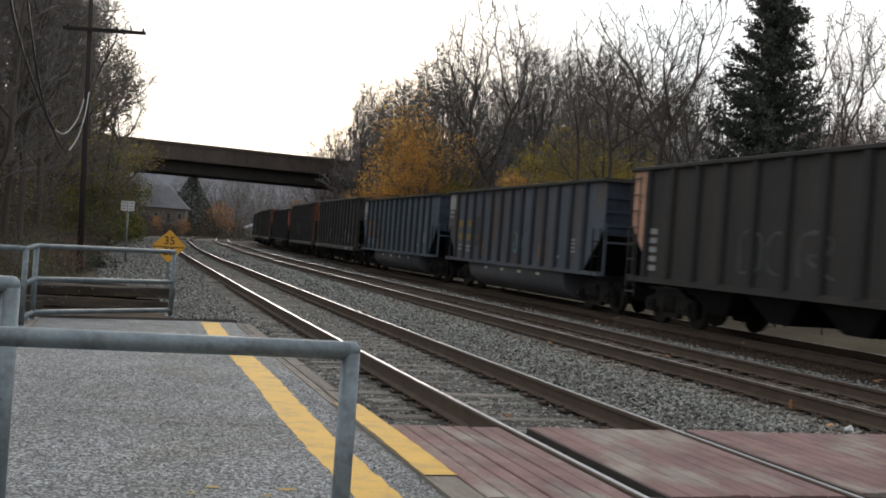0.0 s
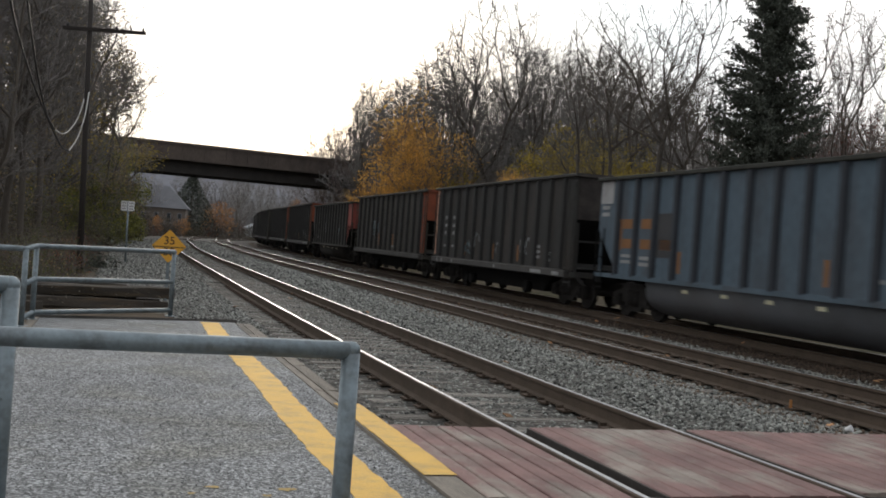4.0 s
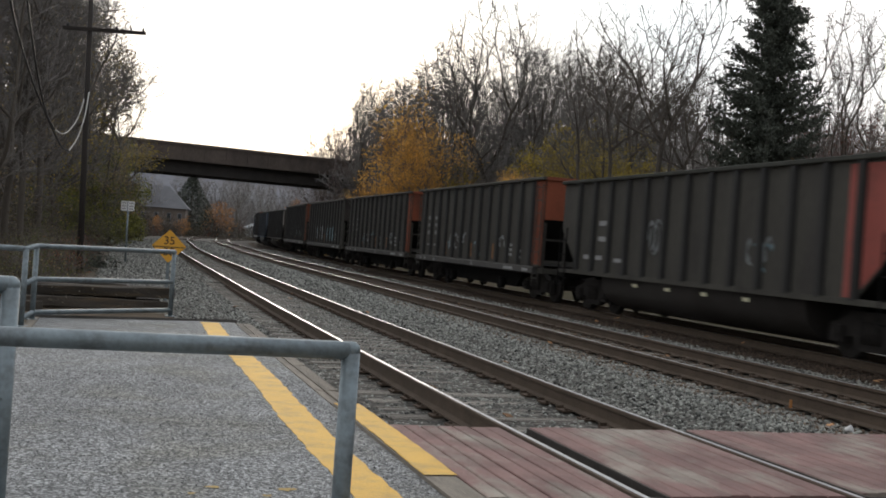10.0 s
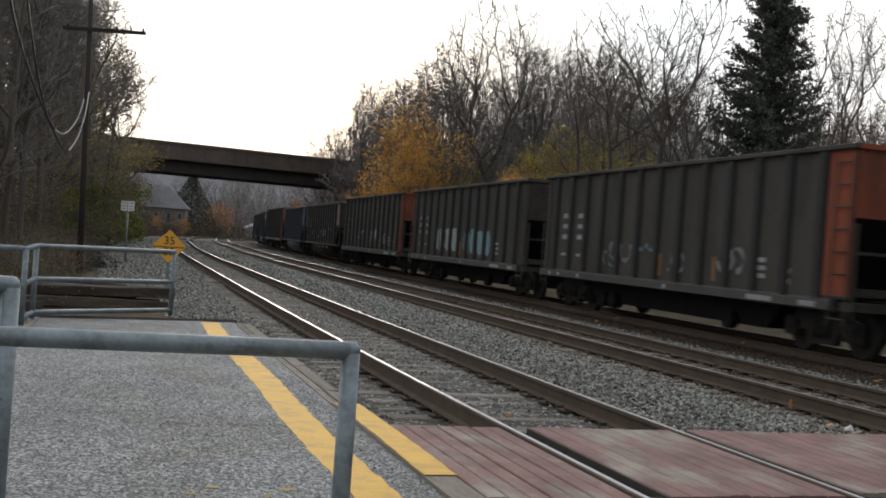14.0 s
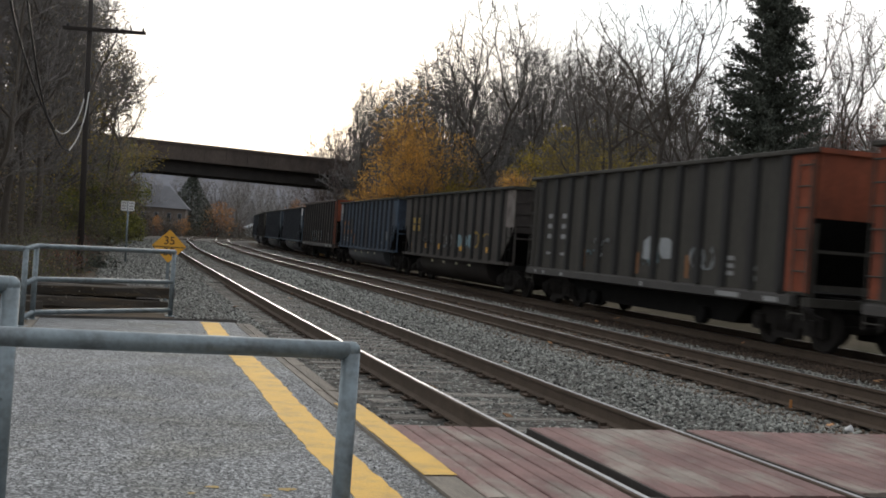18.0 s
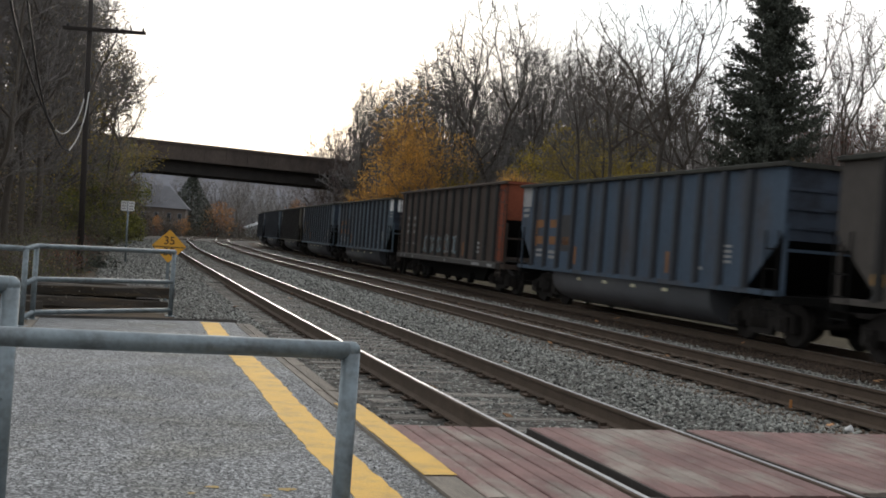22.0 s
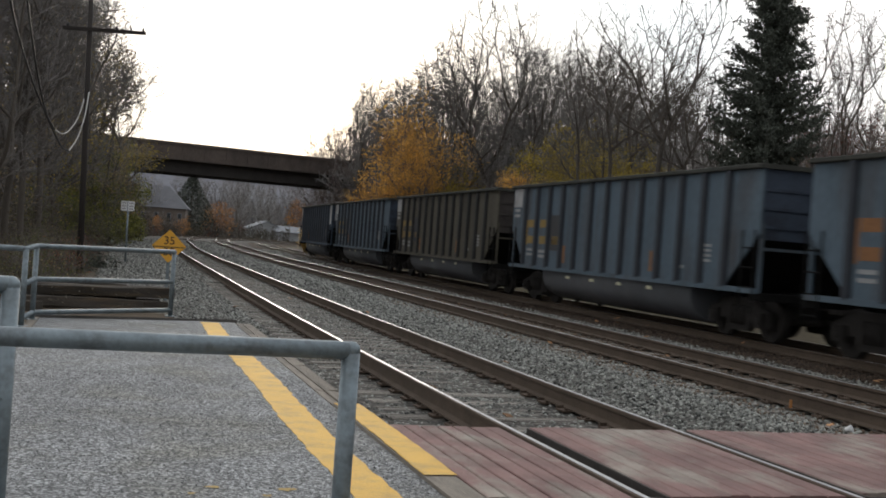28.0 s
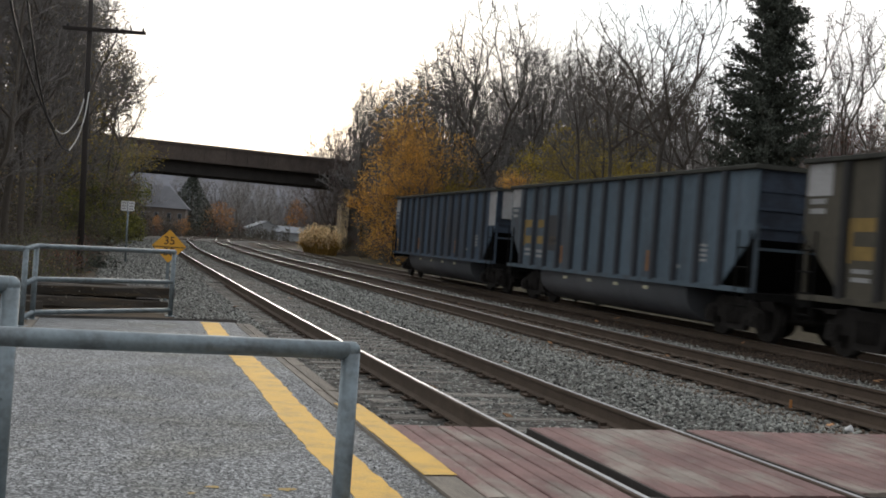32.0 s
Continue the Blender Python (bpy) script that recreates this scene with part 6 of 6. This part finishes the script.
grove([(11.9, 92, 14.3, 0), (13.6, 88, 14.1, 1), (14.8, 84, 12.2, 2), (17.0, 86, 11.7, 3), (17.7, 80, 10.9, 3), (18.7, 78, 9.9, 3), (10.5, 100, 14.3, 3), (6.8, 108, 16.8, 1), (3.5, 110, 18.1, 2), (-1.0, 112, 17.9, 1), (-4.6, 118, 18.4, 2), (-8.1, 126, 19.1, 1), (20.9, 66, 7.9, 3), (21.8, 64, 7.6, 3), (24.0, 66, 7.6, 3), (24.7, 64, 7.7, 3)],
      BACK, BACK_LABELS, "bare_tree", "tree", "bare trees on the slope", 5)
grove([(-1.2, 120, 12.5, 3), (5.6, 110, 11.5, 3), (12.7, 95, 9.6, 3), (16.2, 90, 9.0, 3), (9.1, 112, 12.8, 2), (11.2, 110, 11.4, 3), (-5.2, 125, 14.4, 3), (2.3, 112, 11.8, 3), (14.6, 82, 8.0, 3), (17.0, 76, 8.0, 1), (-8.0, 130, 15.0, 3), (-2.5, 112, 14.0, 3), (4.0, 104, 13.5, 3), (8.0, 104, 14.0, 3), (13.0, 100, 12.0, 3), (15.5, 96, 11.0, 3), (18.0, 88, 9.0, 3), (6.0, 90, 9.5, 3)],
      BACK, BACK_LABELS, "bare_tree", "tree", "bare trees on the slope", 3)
grove([(-17.5, 40, 13.8, 3), (-15.6, 37, 12.9, 3), (-16.8, 42, 14.4, 4), (-18.4, 50, 16.4, 2), (-15.7, 41, 13.9, 2), (-20.9, 56, 17.0, 3), (-23.4, 66, 17.0, 3), (-26.6, 75, 17.9, 4), (-23.5, 58, 17.7, 2)],
      BARE, BARE_LABELS, "bare_tree", "tree", "bare trees beside the platform", 4)
grove([(19.1, 58, 11.6, 0), (19.0, 56, 13.4, 1), (21.4, 60, 14.3, 0), (21.5, 57, 14.0, 1), (24.0, 60, 14.9, 0), (25.8, 70, 13.2, 1), (25.1, 72, 12.4, 0)],
      THIN, ("slender bare tree with sparse branches", "forked bare sapling with sparse twigs"), "bare_tree", "tree", "thin trees beside the cedar", 21)
grove([(11.4, 56, 16.4, 0), (10.6, 60, 14.5, 1), (13.3, 60, 12.7, 0), (12.6, 66, 13.5, 1), (16.4, 66, 11.5, 0)], FANS, ("bare tree with dark limbs fanning upward", "bare dark tree with upswept limbs"), "bare_tree", "tree", "fan-shaped trees beside the cedar", None)
BROWN_LABELS = ("thin tree still holding brown leaves", "twiggy tree with dull olive leaves")
grove([(-25.4, 66, 18.0, 0), (-25.5, 70, 18.4, 1), (-29.6, 64, 17.9, 0), (-29.7, 75, 19.3, 1), (-29.5, 85, 19.2, 0), (-27.8, 90, 16.5, 0), (-26.2, 85, 15.5, 1), (-24.6, 77, 14.0, 0), (-31.4, 95, 14.9, 1), (-17.6, 30, 10.1, 0), (-18.4, 34, 11.4, 1), (-19.5, 44, 13.4, 0), (-21, 52, 14.6, 0), (-21.5, 60, 15.1, 1), (-22.6, 49, 15.7, 0), (-27, 57, 16.8, 1), (-20.0, 41, 14.6, 1)],
      BROWN, BROWN_LABELS, "autumn_tree", "tree", "leafy trees beside the platform", 5)
grove([(-3.3, 88, 14.6, 1), (-4.2, 90, 12.0, 0), (-1.5, 88, 12.2, 1), (-2.7, 86, 10.5, 0), (-5.1, 96, 7.7, 0), (4.1, 72, 6.8, 0), (5.3, 74, 7.2, 1), (-6.3, 100, 7.7, 1), (-2.0, 90, 9.0, 0)],
      GOLD, ("autumn tree with golden yellow leaves", "autumn tree with thinning golden leaves"), "golden_tree", "tree", "golden trees behind the far track", 6)
grove([(8.3, 74, 9.8, 0), (9.8, 72, 8.7, 0), (7.7, 76, 8.3, 0), (11.0, 66, 7.9, 0), (6.6, 70, 6.4, 0), (9.0, 68, 6.8, 0), (0.8, 88, 8.6, 0), (12.2, 64, 6.2, 0)],
      [OLIVE], ("low tree with yellow-olive leaves",), "olive_tree", "tree", "olive-leaved trees behind the far track", 7)
grove([(18.6, 58, 7.6, 0), (20.4, 62, 8.0, 1), (21.8, 59, 7.4, 0), (23.4, 64, 8.2, 0), (25.0, 62, 7.6, 1), (26.6, 68, 8.6, 0), (28.4, 70, 8.8, 0), (19.6, 66, 8.4, 0), (22.6, 70, 9.0, 1), (25.2, 74, 9.4, 0)],
      RUSSET, ("russet-brown leafy thicket tree beside the cedar", "twiggy russet tree beside the cedar"), "autumn_tree", "tree", "russet trees beside the cedar", 23)
grove([(-31.3, 104, 9.8, 0), (-31.0, 100, 9.0, 0), (-28.8, 92, 6.6, 0), (-25.6, 76, 6.5, 0), (-26.6, 82, 8.0, 0), (-28.6, 90, 8.4, 0), (-30.6, 98, 9.5, 0), (-32.4, 104, 9.5, 0), (-35.5, 109, 10.2, 0), (-23.6, 64, 4.5, 0), (-35, 102, 9, 0)],
      [GREEN], ("leafy green tree overgrowing the bridge end",), "green_tree", "tree", "green trees beside the bridge", 8)

# thickets: along both banks
BUSH_LABELS = ("twiggy brown thicket on the bank", "olive-leaved shrub on the bank", "russet-leaved shrub on the bank", "bare twiggy shrub on the bank", "dull green shrub on the bank")
rng = random.Random(77)
spots = []
for i in range(36):
    s = rng.uniform(14, 125)
    q = on_track(s, rng.uniform(16.6, 30) if s < 92 else rng.uniform(23, 34))
    spots.append((q.x, q.y, rng.uniform(2.6, 5.6), rng.choice((0, 0, 1, 2, 3, 3))))
for i in range(55):
    s = rng.uniform(25, 112)
    q = on_track(s, -rng.uniform(6.6, 17) if s > 40 else -rng.uniform(7.4, 16))
    spots.append((q.x, q.y, rng.uniform(1.8, 4.4), rng.choice((0, 0, 3, 3, 1, 4))))
for i in range(26):
    s = rng.uniform(70, 150)
    q = on_track(s, -rng.uniform(5.2, 9))
    spots.append((q.x, q.y, rng.uniform(1.6, 3.6), rng.choice((0, 1, 3, 4))))
for i in range(16):
    s = rng.uniform(30, 60)
    q = on_track(s, -rng.uniform(5.6, 7.4))
    spots.append((q.x, q.y, rng.uniform(1.0, 2.2), rng.choice((0, 3, 4, 1))))
for i in range(70):
    q = on_track(rng.uniform(112, 250), -rng.uniform(5.0, 15))
    spots.append((q.x, q.y, rng.uniform(1.6, 4.4), rng.choice((0, 1, 3, 2))))
for i in range(24):
    x, y = rng.uniform(-11.4, -2.0), rng.uniform(108, 124)
    spots.append((x, y, rng.uniform(1.4, 4.6) * (0.6 if x < -9.5 else 1.0), rng.choice((0, 0, 3, 1, 1, 2))))
for i in range(12):
    q = on_track(rng.uniform(128, 200), rng.uniform(15, 30))
    spots.append((q.x, q.y, rng.uniform(1.2, 3.2), rng.choice((0, 1, 3, 2))))
for i in range(10):
    q = on_track(rng.uniform(25, 40), -rng.uniform(5.6, 8.0))
    spots.append((q.x, q.y, rng.uniform(0.9, 1.7), rng.choice((4, 1, 4, 0))))
for i in range(14):
    q = on_track(rng.uniform(19, 30), -rng.uniform(7.6, 12))
    spots.append((q.x, q.y, rng.uniform(1.0, 2.2), rng.choice((0, 3, 4, 1))))
for i in range(64):
    q = on_track(rng.uniform(27, 58), -rng.uniform(4.7, 7.4))
    spots.append((q.x, q.y, rng.uniform(0.7, 1.7), rng.choice((0, 4, 4, 2, 3))))
for i in range(14):
    x, y = rng.uniform(17.5, 31), rng.uniform(52, 74)
    spots.append((x, y, rng.uniform(4.5, 7.5) * y / 60, rng.choice((2, 2, 3, 0))))
grove(spots, BUSH, BUSH_LABELS, "shrub", "shrub", "thickets along the railway", 9)

# a black scorched bush beside the shoulder
dark_bush = plant_thing("dark_bush", grow(450, [(0, 0, 0.5, 0.8, 0.8, 0.7)], 70, M_BARK_DARK, M_TWIG_DARK, 0.2, 0.4, tip=0.006, fine=2, reach=0.25, stems=4, leaf=M_NEEDLE, leaves=1400, leaf_size=0.05)[0], "low blackish evergreen bush at the gravel's edge", "shrub", "", Matrix.Identity(4))
put(dark_bush, *on_track(41.5, -4.45).xy, 1.35, 1.2, 30, True)
put(dark_bush, *on_track(37.5, -4.8).xy, 0.75, 1.2, 160, False)

# dark cedar
P = Plant(500)
stem = P.path(Vector((0, 0, -0.3)), Vector((0.02, 0, 1)), 17.6, 9, 0.01, 0.02)
P.limb(stem, [0.26 * (1 - 0.95 * i / 9) + 0.01 for i in range(10)], 8)
rr = P.r
for i in range(460):
    u = 0.03 + 0.96 * i / 460
    k = min(int(u * 9), 8)
    p = stem[k].lerp(stem[k + 1], u * 9 - k)
    az = i * 2.399 + rr.uniform(-0.5, 0.5)
    env = min(1.0, (1.0 - u) * 1.9 + 0.09) ** 0.9
    ln = 2.95 * env * rr.choice((0.45, 0.7, 0.9, 1.0, 1.12)) + 0.15
    L = P.path(p, Vector((math.cos(az), math.sin(az), rr.uniform(0.25, 0.7))), ln, 5, 0.12, -0.02)
    P.limb(L, [0.035, 0.028, 0.02, 0.015, 0.011, 0.006], 4)
    # feathery sprays of scale leaves pointing out and up
    out = (L[5] - L[0]).normalized()
    for j in range(int(6 + ln * 9)):
        w = rr.uniform(0.15, 1.0)
        k2 = min(int(w * 5), 4)
        c = L[k2].lerp(L[k2 + 1], w * 5 - k2)
        side = (out * rr.uniform(0.2, 1.0) + Vector((rr.gauss(0, 0.8), rr.gauss(0, 0.8), rr.gauss(0.1, 0.5)))).normalized()
        sl = rr.uniform(0.3, 0.65)
        for q in range(9):
            e = c + side * sl * (q / 8) + Vector((rr.gauss(0, 0.06), rr.gauss(0, 0.06), rr.gauss(0, 0.05)))
            P.leaf(e, rr.uniform(0.06, 0.11), 0.45)
cedar = plant_thing("cedar_tree", P.meshes(M_BARK_DARK, M_NEEDLE), "tall dark green cedar tree with dense ragged crown", "tree", "", Matrix.Identity(4))
put(cedar, 14.7, 52, 15.7, 17.6, 0, True)

# tall plume grass by the abutment
P = Plant(600)
for i in range(520):
    a, r0 = P.r.uniform(0, 6.28), math.sqrt(P.r.random())
    b = Vector((math.cos(a) * r0 * 1.6, math.sin(a) * r0 * 1.3, 0))
    h = P.r.uniform(0.72, 1.08) * (0.8 + 2.1 * math.sqrt(max(0.0, 1 - r0 * r0 * 0.92)))
    d = Vector((math.cos(a) * 0.34 * r0 + P.r.gauss(0, 0.12), math.sin(a) * 0.34 * r0, 1))
    pts = P.path(b, d, h, 3, 0.08, -0.02)
    P.limb(pts, [0.03, 0.022, 0.016, 0.006], 3)
    if i % 3:
        for j in range(12):
            P.leaf(pts[3] + Vector((P.r.gauss(0, 0.07), P.r.gauss(0, 0.07), P.r.uniform(-0.45, 0.25))), P.r.uniform(0.07, 0.14))
for i in range(260):
    a = P.r.uniform(0, 6.28)
    k = P.r.uniform(0.9, 1.6)
    p = Vector((math.cos(a) * 1.5, math.sin(a) * 1.2, 0))
    q = p + Vector((math.cos(a) * 0.35 * k, math.sin(a) * 0.35 * k, 0.75 * k))
    P.limb([p, q, q + Vector((math.cos(a) * 0.4 * k, math.sin(a) * 0.4 * k, P.r.uniform(-0.3, 0.15)))], [0.03, 0.025, 0.006], 3)
ob = thing("plume_grass", None, None, "clump of tall dry grass with pale pinkish plumes", "grass", m=pose(-12.4, 111, -0.5))
ms = P.meshes(M_GRASS, M_PLUME)
tagged(part("stems", ms[0], None, ob), kind="stuff")
tagged(part("plumes", ms[2], None, ob), kind="stuff")

# ---- beyond the bridge: house, white shed, hill ----
M_ROOF = mat("grey_roof_shingle", (0.135, 0.135, 0.145), 0.85, 0.2, 1, 10, 0.3)
M_HOUSE = mat("brown_house_siding", (0.17, 0.14, 0.12), 0.85, 0.2, 1, 10, 0.2)
M_ROOF_PALE = mat("pale_metal_roof", (0.22, 0.23, 0.245), 0.7, 0.15, 1, 10, 0.1)
M_SHED = mat("white_siding", (0.40, 0.41, 0.42), 0.8, 0.12, 1, 10, 0.2)
M_GLASS = mat("dark_window_glass", (0.05, 0.055, 0.06), 0.1, 0.05, 1, 5, 0)


def house(name, label, m, w, d, h, rise, wall_mat, roof_mat, windows):
    root = thing(name, None, None, label, "building", m=m)
    bm = bmesh.new()
    prism(bm, [(-w / 2, 0), (w / 2, 0), (w / 2, h), (0, h + rise), (-w / 2, h)], "y", 0, d)
    part("wall", bm, wall_mat, root)
    for sgn in (-1, 1):
        bm = bmesh.new()
        prism(bm, [(0, h + rise + 0.02), (0, h + rise + 0.22), (sgn * (w / 2 + 0.5), h - 0.05), (sgn * (w / 2 + 0.5), h - 0.25)], "y", -0.4, d + 0.4)
        part("roof", bm, roof_mat, root)
    for x, z, ww, hh in windows:
        bm = bmesh.new()
        box(bm, x - ww / 2 - 0.08, x + ww / 2 + 0.08, -0.06, -0.003, z - 0.08, z + hh + 0.08)
        win = part("window", bm, M_WHITE, root)
        bm = bmesh.new()
        box(bm, x - ww / 2, x + ww / 2, -0.075, -0.062, z, z + hh)
        part("pane", bm, M_GLASS, win)
    return root


cottage = thing("house", None, None, "grey house with a hipped shingle roof among trees", "building", m=pose(-46.4, 178, 0.9, 0, 0, 10))
bm = bmesh.new()
box(bm, -4.2, 4.2, 0, 6.5, -1.5, 3.3)
part("wall", bm, M_HOUSE, cottage)
bm = bmesh.new()
hip = [bm.verts.new(q) for q in ((-4.8, -0.5, 3.25), (4.8, -0.5, 3.25), (4.8, 7.0, 3.25), (-4.8, 7.0, 3.25), (-1.2, 3.2, 6.9), (1.2, 3.2, 6.9))]
for f in ((0, 1, 5, 4), (1, 2, 5), (2, 3, 4, 5), (3, 0, 4), (3, 2, 1, 0)):
    bm.faces.new([hip[i] for i in f])
part("roof", bm, M_ROOF, cottage)
for x in (-2.4, -0.4, 1.6, 3.3):
    bm = bmesh.new()
    box(bm, x - 0.34, x + 0.34, -0.06, -0.003, 0.9, 2.5)
    win = part("window", bm, M_ROOF_PALE, cottage)
    bm = bmesh.new()
    box(bm, x - 0.25, x + 0.25, -0.075, -0.062, 1.0, 2.4)
    part("pane", bm, M_GLASS, win)
house("shed", "white gabled shed with a grey roof beyond the bridge", pose(-34.6, 214, -0.6, 0, 0, 20), 6.0, 7, 2.7, 1.3, M_SHED, M_ROOF_PALE, ((-1.4, 0.8, 0.9, 0.9),))
house("shed", "long low grey-white shed beyond the bridge", pose(-27.8, 216, -0.6, 0, 0, 96), 5.0, 5.5, 2.3, 0.9, M_SHED, M_ROOF_PALE, ((0.5, 0.8, 0.9, 0.9),))
BARE_FAR = "bare tree beyond the bridge"
for i, (x, y, h, src) in enumerate(((-38.4, 203, 13.5, 0), (-36.2, 224, 14, 4), (-39.5, 212, 13, 2), (-43.0, 208, 12, 3), (-26.0, 236, 13, 0), (-28.2, 240, 12, 3), (-23.5, 238, 13, 1), (-52, 165, 11, 1), (-49, 158, 7, 0), (-56, 150, 10, 3), (-46, 205, 11, 2), (-48, 161, 7, 0), (-46, 190, 11, 2), (-36.5, 232, 12, 1), (-33.0, 244, 12, 2), (-20.0, 246, 12, 0), (-41.5, 226, 13, 1), (-25.0, 262, 13, 0), (-45.5, 236, 13, 0), (-50.0, 220, 13, 1), (-37.0, 258, 14, 2), (-47.5, 178, 9, 1), (-50.5, 184, 11, 0), (-42.5, 255, 14, 0))):
    key = ("far", src % 3)
    if key not in made:
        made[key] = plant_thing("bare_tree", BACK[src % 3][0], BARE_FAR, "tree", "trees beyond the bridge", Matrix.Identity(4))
        put(made[key], x, y, h, BACK[src % 3][1], i * 50, True)
    else:
        put(made[key], x, y, h, BACK[src % 3][1], i * 50, False)
M_LEAF_RUST = mat("rust_orange_leaves", (0.44, 0.21, 0.07), 0.8, 0.2, 0.8, 5, 0, isle=0.4, through_light=0.3)
rust_mesh = grow(701, [(0, 0, 4.0, 2.6, 2.6, 3.2)], 260, M_BARK, M_TWIG, 1.2, 0.4, tip=0.014, fine=3, reach=0.5, leaf=M_LEAF_RUST, leaves=1800, leaf_size=0.12)
grove([(-39.6, 195, 7.2, 0), (-41.4, 193, 6.0, 0), (-31.5, 236, 9.0, 0), (-43.2, 164, 3.6, 0), (-46.0, 160, 3.8, 0), (-43.6, 180, 4.6, 0), (-41.0, 172, 3.4, 0), (-47.5, 164, 3.6, 0)], [rust_mesh], ("small rust-orange autumn tree beyond the bridge",), "autumn_tree", "tree", "autumn trees beyond the bridge", 12)
P = Plant(702)
stem = P.path(Vector((0, 0, 0)), Vector((0, 0, 1)), 8.5, 9, 0.01, 0.02)
P.limb(stem, [0.2 * (1 - 0.95 * i / 9) + 0.01 for i in range(10)], 6)
for i in range(7000):
    u = P.r.random() ** 1.3
    a, q = P.r.uniform(0, 6.28), 5.3 * (1 - u) * P.r.uniform(0.3, 1.0) + 0.1
    P.leaf(Vector((math.cos(a) * q, math.sin(a) * q, 0.8 + u * 7.8 - q * 0.25)), P.r.uniform(0.1, 0.22), 0.4)
spruce = plant_thing("spruce_tree", P.meshes(M_BARK_DARK, M_NEEDLE), "dark green conical spruce beside the house", "tree", "", pose(-43.6, 188, 1.2) @ Matrix.Scale(1.12, 4))
# brush on the far side of the bend, too dense to count
M_BRUSH = mat("dull_brown_brush", (0.085, 0.072, 0.052), 0.9, 0.35, 0.5, 5, 0, isle=0.5, stain=(0.06, 0.065, 0.032), stain_amount=0.6, stain_scale=0.15)
P = Plant(710)
for i in range(430):
    q = on_track(P.r.uniform(128, 262), -P.r.uniform(5.2, 15))
    g = ground_at(q.x, q.y)
    h, w = P.r.uniform(0.9, 3.2), P.r.uniform(0.6, 1.5)
    for j in range(70):
        u = P.r.random()
        a, d = P.r.uniform(0, 6.28), w * math.sqrt(P.r.random()) * (1.1 - 0.6 * u)
        P.leaf(Vector((q.x + d * math.cos(a), q.y + d * math.sin(a), g + u * h)), P.r.uniform(0.09, 0.24), 0.4)
    for j in range(5):
        a = P.r.uniform(0, 6.28)
        P.limb([Vector((q.x, q.y, g - 0.1)), Vector((q.x + w * math.cos(a), q.y + w * math.sin(a), g + h * P.r.uniform(0.9, 1.4)))], [0.03, 0.008], 3)
for i in range(260):
    q = on_track(P.r.uniform(50, 130), -P.r.uniform(4.5, 8.5))
    g = ground_at(q.x, q.y)
    h, w = P.r.uniform(0.25, 1.1), P.r.uniform(0.3, 0.8)
    for j in range(40):
        u = P.r.random()
        a, d = P.r.uniform(0, 6.28), w * math.sqrt(P.r.random()) * (1.1 - 0.6 * u)
        P.leaf(Vector((q.x + d * math.cos(a), q.y + d * math.sin(a), g + u * h)), P.r.uniform(0.05, 0.13), 0.35)
ms = P.meshes(M_TWIG, M_BRUSH)
ob = thing("far_brush", None, None, "dull brown brush along the far bend of the tracks", "brush", kind="stuff")
tagged(part("stems", ms[0], None, ob), kind="stuff")
tagged(part("leaves", ms[2], None, ob), kind="stuff")
# bare woods on the hillside, far off, haze mixed into their grey
M_FARWOOD = mat("hazed_grey_far_woods", (0.17, 0.162, 0.165), 0.95, 0.3, 0.1, 1, 0, isle=0.45)
rw = random.Random(711)
wv, wf = [], []
for i in range(5200):
    x, y = rw.uniform(-210, 10), rw.uniform(262, 420)
    if x > -78 + (y - 262) * -0.1 + 200:
        continue
    z = -1 + max(0.0, y - 385) * 0.12
    h, w = rw.uniform(4, 11), rw.uniform(0.10, 0.45)
    lean, o = rw.gauss(0, 0.9), len(wv)
    wv += [Vector((x - w, y, z)), Vector((x + w, y + 0.3, z)), Vector((x + w * 0.4 + lean, y + 0.2, z + h)), Vector((x - w * 0.4 + lean, y, z + h * 0.95))]
    wf.append((o, o + 1, o + 2, o + 3))
ob = thing("far_woods", None, None, "hazy grey bare woods at the foot of the hill", "woods", kind="stuff")
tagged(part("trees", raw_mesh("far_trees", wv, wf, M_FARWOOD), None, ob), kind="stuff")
# wooded hill in the distance, its colour paled and blued for haze
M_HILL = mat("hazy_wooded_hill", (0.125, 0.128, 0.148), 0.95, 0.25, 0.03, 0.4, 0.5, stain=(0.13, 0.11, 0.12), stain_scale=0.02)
hv, hf = [], []
hx, hy = np.linspace(-520, 420, 95), np.linspace(380, 760, 40)
for j, y in enumerate(hy):
    for i, x in enumerate(hx):
        u = (y - 380) / 380
        ridge = 46 + 9 * math.sin(x * 0.011 + 1.0) + 5 * math.sin(x * 0.027)
        z = -2 + ridge * math.sin(min(1, u * 1.2) * 1.57) + 2.6 * noise.noise((x * 0.09, y * 0.09, 0)) + 1.6 * noise.noise((x * 0.3, y * 0.3, 1))
        hv.append((x, y, z))
for j in range(len(hy) - 1):
    for i in range(len(hx) - 1):
        a = j * len(hx) + i
        hf.append((a, a + 1, a + len(hx) + 1, a + len(hx)))
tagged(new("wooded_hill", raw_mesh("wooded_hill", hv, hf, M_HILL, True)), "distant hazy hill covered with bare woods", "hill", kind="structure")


def motions():
    for n, car in enumerate(CARS):
        walk(car, [(t, car_pose(n, t)) for t in np.arange(0, 32.01, 0.5)])
    # every wheelset turns as far as its car rolls
    times = [i / 15 for i in range(481)]
    roll = [(train_place(0.0) - train_place(t)) / 0.475 for t in times]
    for w, a in WHEELS:
        walk(w, [(t, Matrix.Translation((a, 0, 0.47)) @ Matrix.Rotation(q, 4, "Y")) for t, q in zip(times, roll)])


motions()
